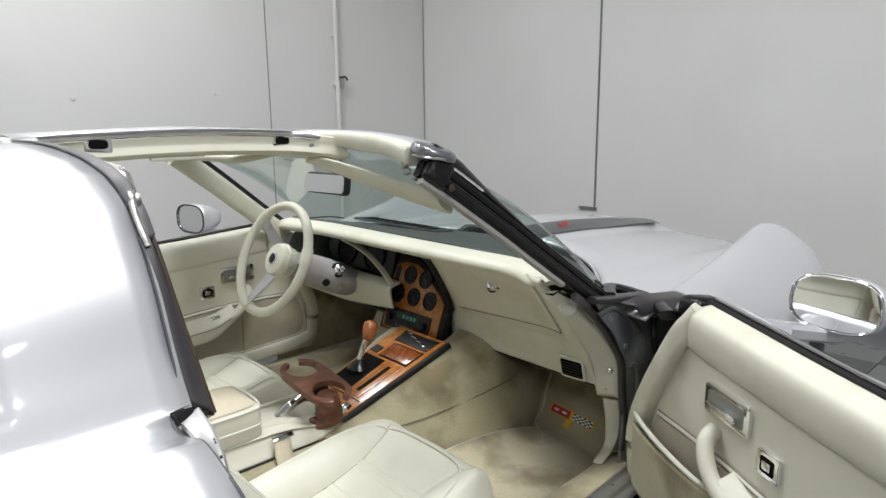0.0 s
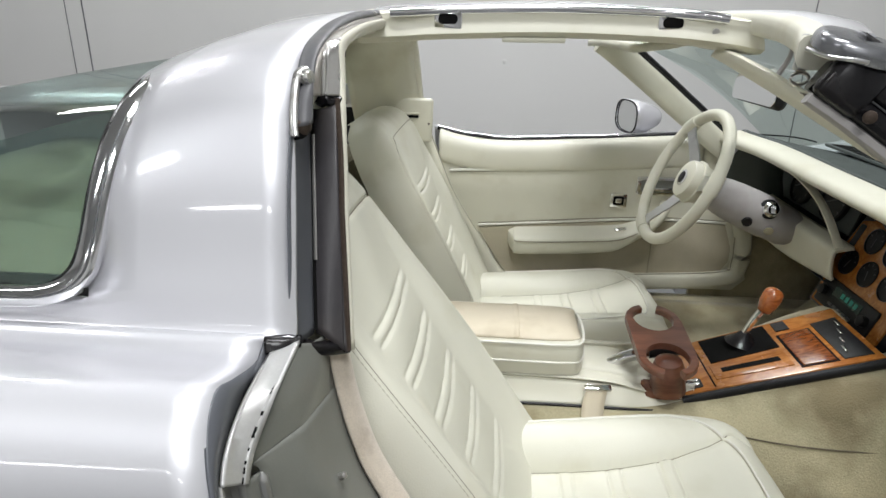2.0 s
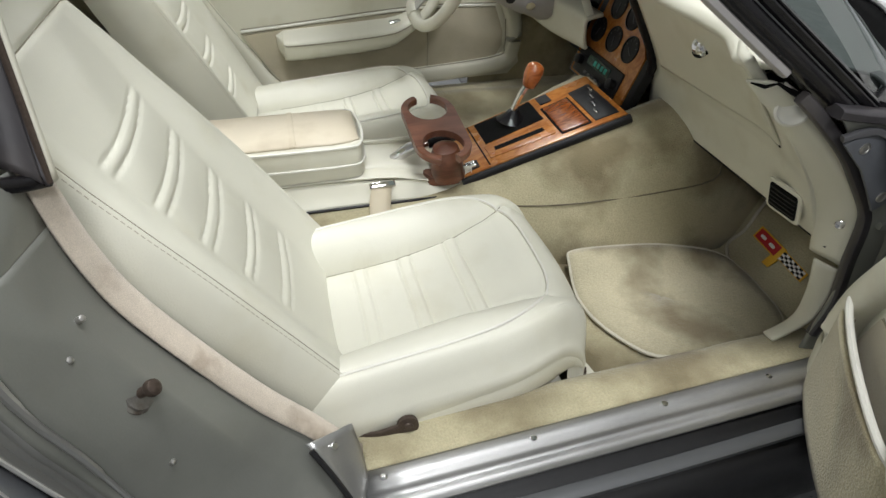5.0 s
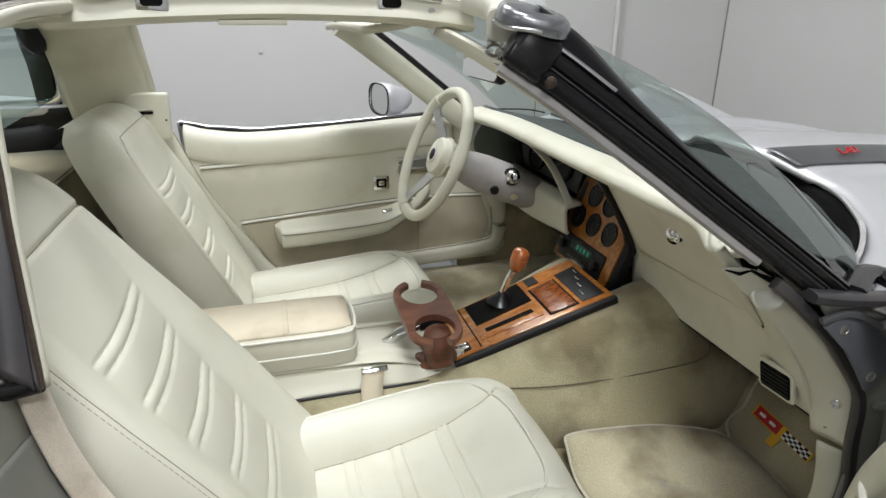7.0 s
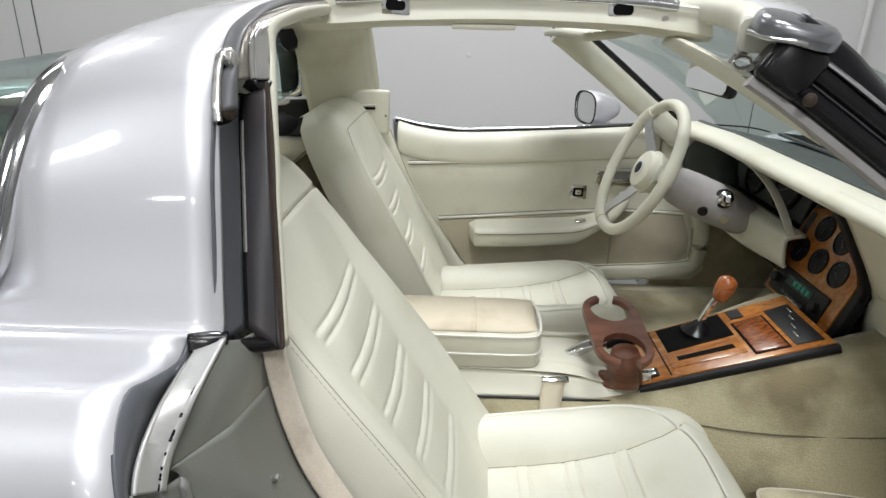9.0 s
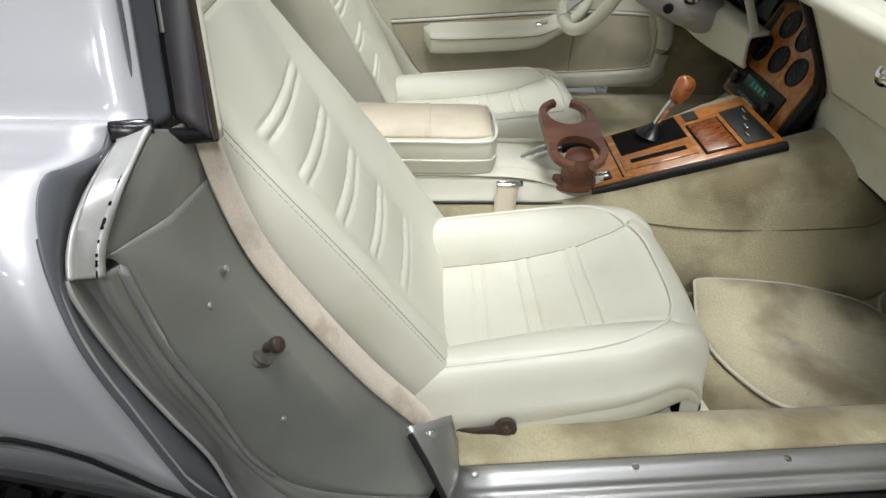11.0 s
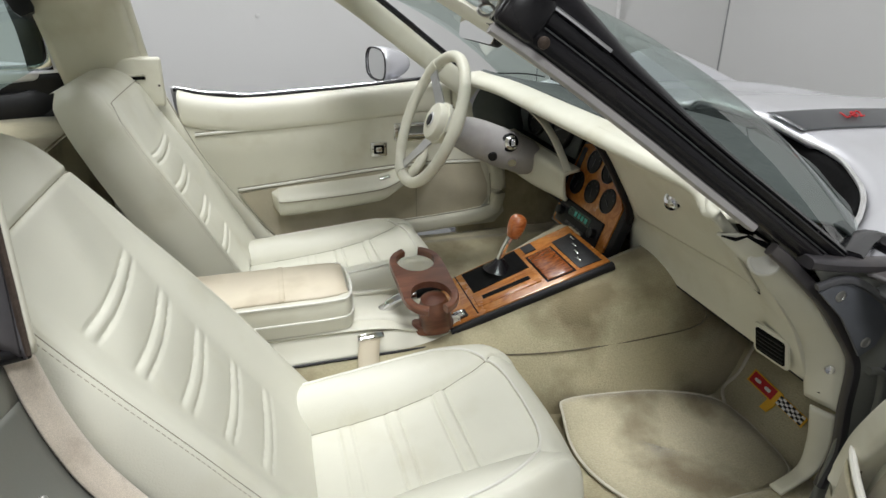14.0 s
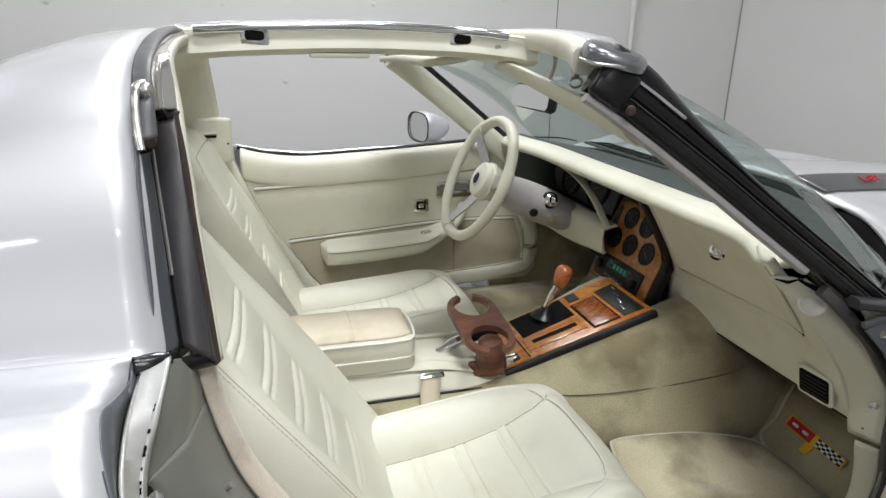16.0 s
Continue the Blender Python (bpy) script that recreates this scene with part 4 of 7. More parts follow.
    for p in ((-0.0424, -0.6587, 0.8106), (-0.0487, -0.6908, 0.7978), (-0.0063, -0.6937, 0.6571)):
        part("bolt", lathe([(0.0030, -0.010), (0.0030, 0.0022), (0.0016, 0.0032)], axes(toward(p, 0.007), (0, 1, 0), N), 8), STEEL, j)
    at = (-0.0165, -0.6800, 0.7365)
    st = part("striker", lathe([(0.0175, -0.010), (0.0175, 0.002), (0.0150, 0.0035), (0.0145, 0.006), (0.006, 0.007)], axes(at, (0, 1, 0), N), 20), STRIKER, j, "dull steel striker washer")
    part("striker_pin", lathe([(0.0050, 0.006), (0.0045, 0.017), (0.0072, 0.018), (0.0080, 0.021), (0.0072, 0.025), (0.0035, 0.027)], axes(at, (0, 1, 0), N), 16), RUST, st, "rusty striker pin")
    part("pile_strip", loft([[(p[0] + 0.003, p[1] - 0.003, p[2] + 0.003) for p in inner], [(p[0] + 0.010, p[1] + 0.012, p[2] + 0.008) for p in inner], [(p[0] + 0.010, p[1] + 0.030, p[2] + 0.006) for p in inner], [(p[0] - 0.004, p[1] + 0.040, p[2] - 0.012) for p in inner]], 8, 44),
         FUZZ, j, "worn beige pile strip", solid=0.004)
    ft = part("strip_foot", loft([[(0.112, -0.632, 0.560), (0.140, -0.618, 0.552), (0.166, -0.600, 0.540)], [(0.140, -0.652, 0.515), (0.158, -0.634, 0.512), (0.174, -0.614, 0.500)], [(0.163, -0.672, 0.468), (0.172, -0.652, 0.466), (0.178, -0.630, 0.464)]], 10, 8), JAMB2, j, "grey metal corner piece", solid=0.003)
    part("foot_gap", tube([(0.116, -0.637, 0.553), (0.140, -0.656, 0.512), (0.161, -0.675, 0.470)], 0.0035, 6, n=12), BLACK, ft)
    part("strip_foot_screw", lathe([(0.005, 0), (0.004, 0.003)], axes((0.142, -0.628, 0.542), (1, 0, 0), (0.3, -0.7, 0.6)), 8), CHROME, ft)


def sill():
    s = part("sill_plate", loft([[(0.165, -0.618, 0.463), (0.165, -0.632, 0.466), (0.165, -0.646, 0.460), (0.165, -0.652, 0.452), (0.165, -0.664, 0.452), (0.165, -0.672, 0.444)],
                                 [(0.87, -0.587, 0.473), (0.87, -0.601, 0.476), (0.87, -0.615, 0.470), (0.87, -0.621, 0.462), (0.87, -0.633, 0.462), (0.87, -0.641, 0.454)]], 12, 24, straight=True), SILLMETAL, car, "worn aluminium sill plate with screws", solid=0.003)
    for x in (0.196, 0.398, 0.596, 0.77):
        y = float(np.interp(x, [0.165, 0.8], [-0.634, -0.606]))
        z = float(np.interp(x, [0.165, 0.8], [0.4645, 0.4735]))
        part("screw", lathe([(0.0048, 0.0), (0.0048, 0.002), (0.002, 0.0026)], Matrix.Translation((x, y, z)), 10), CHROME, s)
    part("rocker", loft([[(x, -0.668 + d, 0.446), (x, -0.682 + d, 0.437), (x, -0.715 + d, 0.425), (x, -0.735 + d, 0.40), (x, -0.735 + d, 0.33), (x, -0.70 + d, 0.24), (x, -0.6, 0.2)] for x, d in ((0.02, 0.0), (0.4, 0.012), (0.95, 0.03))], 20, 20), BLACK, car, "black lower rocker panel", solid=0.004)
    part("rocker_rail", tube([(0.10, -0.700, 0.434), (0.5, -0.690, 0.438), (0.9, -0.672, 0.446)], 0.0, 8, n=10, flat=(0.011, 0.006)), STRIPE, car, "dark satin grey rail below the sill")
    part("sill_carpet", loft([[(0.165, -0.617, 0.463), (0.165, -0.59, 0.466), (0.165, -0.56, 0.462), (0.165, -0.535, 0.445), (0.165, -0.52, 0.40)],
                              [(0.55, -0.601, 0.470), (0.55, -0.575, 0.472), (0.55, -0.54, 0.466), (0.55, -0.515, 0.44), (0.55, -0.50, 0.39)],
                              [(0.90, -0.585, 0.475), (0.90, -0.56, 0.475), (0.90, -0.525, 0.465), (0.90, -0.50, 0.435), (0.90, -0.485, 0.39)]], 24, 16), CARPET, car, "olive-beige carpet over the sill", solid=0.004)


hind_quarter()
tyre("wheel", -0.62, -0.70)
tyre("wheel", 1.72, -0.54)
hoop()
t_bar()
windshield()
jamb()
sill()


# ---- the cabin ----
def cabin_floor():
    f = part("floor_carpet", loft([[(x, -0.54, z + 0.03), (x, -0.50, z), (x, -0.4, z), (x, -0.25, z), (x, -0.10, z + 0.01)] for x, z in ((0.02, 0.395), (0.4, 0.395), (0.7, 0.390), (0.93, 0.388))]
                                  + [[(0.985, y, 0.388) for y in (-0.54, -0.50, -0.4, -0.25, -0.10)]] + [[(1.045, y, 0.435) for y in (-0.54, -0.50, -0.4, -0.25, -0.10)]]
                                  + [[(1.13, y, 0.58) for y in (-0.54, -0.50, -0.4, -0.25, -0.10)]] + [[(1.17, y, 0.80) for y in (-0.54, -0.50, -0.4, -0.25, -0.10)]], 50, 24), CARPET, car, "stained olive-beige floor carpet", solid=0.006)
    part("floor_carpet", loft([[(x, 2 * C + 0.54, z + 0.03), (x, 2 * C + 0.4, z), (x, 2 * C + 0.10, z + 0.01)] for x, z in ((0.02, 0.395), (0.7, 0.39), (0.93, 0.388), (1.0, 0.40), (1.10, 0.56), (1.15, 0.80))], 40, 12), CARPET, car, "stained olive-beige floor carpet", solid=0.006)
    # the tunnel's flanks
    for s in (0, 1):
        g = (lambda p: (p[0], 2 * 0.015 - p[1], p[2])) if s else (lambda p: p)
        secs = [[(-0.20, -0.03, 0.50), (-0.20, -0.09, 0.50), (-0.20, -0.12, 0.47), (-0.20, -0.14, 0.41), (-0.20, -0.15, 0.385)],
                [(0.20, -0.03, 0.515), (0.20, -0.085, 0.512), (0.20, -0.125, 0.49), (0.20, -0.15, 0.42), (0.20, -0.16, 0.385)],
                [(0.42, -0.04, 0.524), (0.42, -0.088, 0.524), (0.42, -0.135, 0.495), (0.42, -0.165, 0.43), (0.42, -0.18, 0.385)],
                [(0.60, -0.05, 0.578), (0.60, -0.094, 0.576), (0.60, -0.145, 0.535), (0.60, -0.185, 0.46), (0.60, -0.205, 0.385)],
                [(0.76, -0.05, 0.630), (0.76, -0.102, 0.628), (0.76, -0.165, 0.60), (0.76, -0.215, 0.51), (0.76, -0.235, 0.385)],
                [(0.90, -0.05, 0.67), (0.90, -0.110, 0.665), (0.90, -0.180, 0.63), (0.90, -0.222, 0.53), (0.90, -0.240, 0.385)],
                [(1.12, -0.05, 0.70), (1.12, -0.11, 0.69), (1.12, -0.150, 0.65), (1.12, -0.165, 0.55), (1.12, -0.170, 0.385)]]
        t = part("tunnel_carpet", loft([[g(p) for p in sec] for sec in secs], 40, 20), CARPET, car, "olive-beige carpet over the centre tunnel", solid=0.005)
        part("carpet_seam", tube([g(p) for p in [(0.44, -0.132, 0.503), (0.52, -0.142, 0.510), (0.60, -0.163, 0.514), (0.68, -0.184, 0.524), (0.80, -0.212, 0.546), (0.90, -0.230, 0.574), (0.915, -0.205, 0.620)]], 0.0015, 6, n=24), CARPETSEAM, t)
    part("sill_carpet", box((1.30, 0.10, 0.14), Matrix.Translation((0.46, 0.675, 0.335)), 0.015, seg=3), CARPET, car, "olive-beige carpet over the far sill")
    part("kick_panel", box((0.49, 0.02, 0.36), Matrix.Translation((0.945, 0.735, 0.56)), 0.006), CARPET, car, "carpeted kick panel")
    # carpet behind the seats, up to the hatch
    part("cargo_carpet", loft([[(-0.10, -0.60, 0.40), (-0.10, C, 0.40), (-0.10, 0.68, 0.40)], [(-0.24, -0.60, 0.44), (-0.24, C, 0.44), (-0.24, 0.68, 0.44)],
                               [(-0.30, -0.60, 0.80), (-0.30, C, 0.80), (-0.30, 0.68, 0.80)], [(-0.36, -0.60, 0.85), (-0.36, C, 0.85), (-0.36, 0.68, 0.85)],
                               [(-1.2, -0.58, 0.84), (-1.2, C, 0.84), (-1.2, 0.66, 0.84)]], 40, 14), CARPET, car, "olive carpet of the luggage shelf", solid=0.006)
    part("cargo_side", loft([[(-0.27, 0.66, 0.84), (-0.27, 0.67, 0.90), (-0.27, 0.66, 0.955)], [(-0.8, 0.64, 0.84), (-0.8, 0.66, 0.90), (-0.8, 0.65, 0.95)]], 8, 8), BLACK, car, "black side lining behind the seats", solid=0.01)
    part("cargo_side", loft([[(-0.27, -0.58, 0.84), (-0.27, -0.59, 0.90), (-0.27, -0.58, 0.955)], [(-0.8, -0.56, 0.84), (-0.8, -0.58, 0.90), (-0.8, -0.57, 0.95)]], 8, 8), BLACK, car, "black side lining behind the seats", solid=0.01)
    for y in (0.672, -0.585):
        part("quarter_trim", box((0.27, 0.02, 0.52), Matrix.Translation((-0.235, y, 0.64)), 0.006), CREAM, car, "cream trim beside the seats")
    part("cargo_strap", tube([(-0.34, -0.42, 0.858), (-0.40, -0.36, 0.868), (-0.46, -0.40, 0.862), (-0.42, -0.47, 0.866)], 0.006, 6, closed=True, n=24), BLACK, car, "black luggage strap")
    # binding along the toe board
    part("carpet_binding", tube([(0.955, -0.275, 0.402), (0.990, -0.222, 0.402), (1.028, -0.214, 0.424), (1.054, -0.207, 0.468), (1.078, -0.204, 0.510), (1.100, -0.204, 0.548)], 0.0034, 6, n=24), BINDING, f, "pale carpet binding")


def floor_mat():
    out = cr([(0.636, -0.222), (0.73, -0.226), (0.83, -0.240), (0.945, -0.280), (0.958, -0.37), (0.930, -0.465), (0.80, -0.480), (0.690, -0.482), (0.640, -0.43), (0.612, -0.35), (0.618, -0.25)], 60, True)
    ctr = out.mean(axis=0)
    def up(q):
        return 0.401 + 0.036 * sstep(-0.31, -0.22, q[1])
    rows = [[(*(ctr + (q - ctr) * k), up(ctr + (q - ctr) * k)) for q in out] for k in (0.02, 0.25, 0.5, 0.75, 0.9, 1.0)]
    mat = tagged(put("floor_mat", sheet(rows, close_v=True), MATCARPET, None, "", solid=0.007, offset=1), "worn beige carpet floor mat with pale binding in the footwell", "floor mat")
    part("binding", tube([(q[0], q[1], up(q) + 0.004) for q in out], 0.0036, 6, closed=True), BINDING, mat, "pale stitched binding")


SLOPE = (0.945, 0.0, 0.327)  # along the console's wood plate
CN = (-0.327, 0.0, 0.945)


def on_console(u, y, h=0.0):
    """u metres along the plate from its hind end."""
    return (0.455 + SLOPE[0] * u + CN[0] * h, y, 0.536 + SLOPE[2] * u + CN[2] * h)


def console():
    c = part("centre_console", loft([[(-0.20, -0.055, 0.55), (-0.20, -0.05, 0.56), (-0.20, 0.09, 0.56), (-0.20, 0.095, 0.55)], [(0.26, -0.058, 0.552), (0.26, -0.05, 0.562), (0.26, 0.085, 0.562), (0.26, 0.093, 0.552)],
                                     [(0.38, -0.066, 0.540), (0.38, -0.058, 0.548), (0.38, 0.092, 0.548), (0.38, 0.098, 0.540)], [(0.47, -0.074, 0.532), (0.47, -0.066, 0.537), (0.47, 0.098, 0.537), (0.47, 0.104, 0.532)]], 20, 12),
             CREAM, car, "cream moulded centre console", solid=0.03)
    part("console_foot", loft([[(-0.20, -0.056, 0.55), (-0.20, -0.07, 0.52), (-0.20, -0.085, 0.505)], [(0.26, -0.059, 0.552), (0.26, -0.072, 0.53), (0.26, -0.084, 0.515)], [(0.47, -0.075, 0.530), (0.47, -0.086, 0.522), (0.47, -0.092, 0.515)]], 16, 8), CREAM, c, solid=0.004)
    part("belt_edge", tube([(-0.1, -0.085, 0.510), (0.2, -0.087, 0.514), (0.42, -0.092, 0.517)], 0.003, 6, n=12), BLACK, c)
    ln = 0.345
    side = [(0, -0.078), (ln, -0.096), (ln, 0.118), (0, 0.108)]
    m0 = axes(on_console(0, 0), SLOPE, CN)
    part("console_base", slab(side, -0.012, m0 @ Matrix.Translation((0, 0, -0.001)), 0.0), BLACK, c, "black plastic console surround")
    part("console_edge", tube([on_console(-0.004, -0.076, -0.003), on_console(ln, -0.093, -0.003)], 0.0, 8, n=4, flat=(0.007, 0.008)), BLACK, c)
    w = part("wood_plate", slab([(0.004, -0.070), (ln - 0.002, -0.086), (ln - 0.002, 0.108), (0.004, 0.100)], 0.006, m0, 0.002), WOOD, c, "honey burl wood console plate")
    part("shift_well", slab([(0.075, 0.008), (0.205, 0.012), (0.205, 0.098), (0.075, 0.095)], 0.0075, m0, 0.0), PIT, w, "black shifter well")
    part("shift_boot", lathe([(0.034, 0.0), (0.026, 0.006), (0.016, 0.016), (0.009, 0.024)], axes(on_console(0.150, 0.055, 0.007), SLOPE, (0.1, 0, 1)), 18), RUBBER, w, "black rubber boot")
    part("slot_plate", slab([(0.068, -0.048), (0.205, -0.054), (0.205, 0.000), (0.068, -0.002)], 0.0085, m0, 0.002), WOOD, w)
    part("slot", slab([(0.085, -0.030), (0.190, -0.034), (0.190, -0.020), (0.085, -0.017)], 0.0095, m0), PIT, w, "black selector slot")
    part("ash_tray_frame", slab([(0.213, -0.066), (0.276, -0.070), (0.276, 0.055), (0.213, 0.052)], 0.0072, m0), PIT, w)
    part("ash_tray_lid", slab([(0.217, -0.062), (0.272, -0.066), (0.272, 0.051), (0.217, 0.048)], 0.0095, m0, 0.002), WOODDARK, w, "dark burl ash tray lid")
    part("lighter_slot", slab([(0.22, 0.066), (0.245, 0.066), (0.245, 0.098), (0.22, 0.098)], 0.0085, m0), BLACK, w)
    p = part("control_panel", slab([(0.284, -0.068), (0.332, -0.072), (0.332, 0.070), (0.284, 0.066)], 0.0085, m0, 0.002), BLACK, w, "black heater control panel")
    for k in range(4):
        part("slider", box((0.004, 0.018, 0.006), m0 @ Matrix.Translation((0.295 + 0.009 * k, -0.045 + 0.028 * k, 0.011)), 0.001), CHROME, p)
    part("seam_line", box((0.0025, 0.165, 0.002), m0 @ Matrix.Translation((0.060, 0.016, 0.0065))), PIT, w)
    sw = part("window_switch", slab(rounded(0.030, 0.026, 0.003, 3, 0.026, -0.047), 0.0085, m0), BLACK, w, "black switch pair")
    for dy in (-0.053, -0.041):
        part("rocker_key", box((0.020, 0.009, 0.005), m0 @ Matrix.Translation((0.026, dy, 0.0105)), 0.0015), CHROME, sw)
    # gear lever
    lv = part("shift_lever", tube([on_console(0.150, 0.055, 0.018), (0.606, 0.056, 0.640), (0.622, 0.057, 0.668)], 0.0, 8, n=8, flat=(0.0075, 0.0055)), CHROME, c, "chrome gear lever")
    part("shift_knob", lathe([(0.010, -0.027), (0.0145, -0.023), (0.0185, -0.005), (0.0195, 0.009), (0.0175, 0.019), (0.011, 0.025), (0.003, 0.027)], axes((0.632, 0.058, 0.686), (0, 1, 0), (0.35, 0.03, 1)), 22), KNOB, lv, "amber wood gear knob")
    # brake lever
    bl = part("parking_brake", tube([(0.330, 0.010, 0.552), (0.365, 0.008, 0.575), (0.42, 0.008, 0.590)], [0.012] * 10, 10, n=10), CHROME, c, "chrome parking brake lever")
    part("brake_grip", tube([(0.40, 0.008, 0.586), (0.46, 0.008, 0.598)], 0.014, 10), BLACK, bl)
    # armrest
    a = part("armrest", loft([[(x, -0.062 + d, 0.563), (x, -0.064 + d, 0.585), (x, -0.064 + d, 0.612), (x, -0.056 + d, 0.629), (x, -0.02, 0.637 - h), (x, 0.06, 0.637 - h), (x, 0.096 - d, 0.629), (x, 0.104 - d, 0.612), (x, 0.104 - d, 0.585), (x, 0.102 - d, 0.563)]
                              for x, d, h in ((-0.20, 0, 0.0), (0.0, 0, 0), (0.18, 0, 0), (0.238, 0.002, 0.002), (0.258, 0.008, 0.008), (0.268, 0.03, 0.03))], 30, 34, cap=True), CREAM, c, "cream armrest lid")
    part("worn_top", loft([[(x, -0.054 + d, 0.6325), (x, -0.02, 0.6395 - h), (x, 0.06, 0.6395 - h), (x, 0.094 - d, 0.6325)] for x, d, h in ((-0.20, 0, 0), (0.12, 0, 0), (0.135, 0, 0.0012), (0.15, 0, 0), (0.165, 0, 0.0012), (0.18, 0, 0), (0.195, 0, 0.0012), (0.21, 0, 0), (0.238, 0.003, 0.0005), (0.251, 0.008, 0.004), (0.260, 0.014, 0.010))], 70, 14), TANTOP, a, "tan worn top of the armrest", solid=0.002)
    for z, o in ((0.6265, 0.0), (0.590, 0.002)):
        part("piping", tube([(-0.2, -0.062 - o, z), (0.1, -0.062 - o, z), (0.23, -0.061 - o, z), (0.262 + o, -0.045, z), (0.270 + o, 0.02, z), (0.262 + o, 0.085, z), (0.23, 0.101 + o, z), (0.0, 0.102 + o, z)], 0.0028, 6, n=60), PIPING, a, "pale piping")


def cup_holder():
    h = thing("cup_holder", (0.42, 0.0, 0.53))
    tagged(h, "brown wooden double cup holder standing on the console", "cup holder")
    # a level plate with two open rings on a post and foot
    m = axes((0.404, -0.040, 0.632), (0.03, -1, -0.16), (0.0, -0.16, 1))
    def arm(cx, a0, a1):
        rows = []
        for a in np.linspace(a0, a1, 14):
            co, si = math.cos(a), math.sin(a)
            rows.append([(cx + r * co, r * si, z) for r, z in ((0.0375, 0.002), (0.0395, 0.0), (0.050, 0.0), (0.052, 0.002), (0.052, 0.012), (0.050, 0.014), (0.0395, 0.014), (0.0375, 0.012))])
        b = sheet(rows, close_v=True, cap=True)
        b.transform(m)
        return b
    for cx, mid in ((-0.056, math.pi), (0.056, 0.0)):
        for s in (-1, 1):
            part("ring_arm", arm(cx, mid + s * math.pi / 2, mid + s * 0.36), CUPWOOD, h, "open wooden ring")
    web = [(-0.056, 0.052), (0.056, 0.052)] + [(0.056 + 0.0375 * math.cos(q), 0.0375 * math.sin(q)) for q in np.linspace(math.pi / 2, 1.5 * math.pi, 17)] + [(0.056, -0.052), (-0.056, -0.052)] + [(-0.056 + 0.0375 * math.cos(q), 0.0375 * math.sin(q)) for q in np.linspace(-math.pi / 2, math.pi / 2, 17)]
    part("web", slab(web, 0.014, m, 0.0), CUPWOOD, h)
    part("post", lathe([(0.031, 0.0), (0.032, 0.02), (0.029, 0.05), (0.024, 0.066), (0.008, 0.072)], axes((0.424, -0.066, 0.548), (1, 0, 0), (-0.12, -0.10, 1)), 22), CUPWOOD, h, "rounded wooden post")
    foot = cr([(-0.034, -0.020), (0.0, -0.030), (0.034, -0.020), (0.040, 0.01), (0.0, 0.030), (-0.040, 0.012)], 30, True)
    part("foot", slab([tuple(q) for q in foot], 0.020, Matrix.Translation((0.420, -0.052, 0.535)), 0.006), CUPWOOD, h, "rounded wooden foot")


cup_holder()


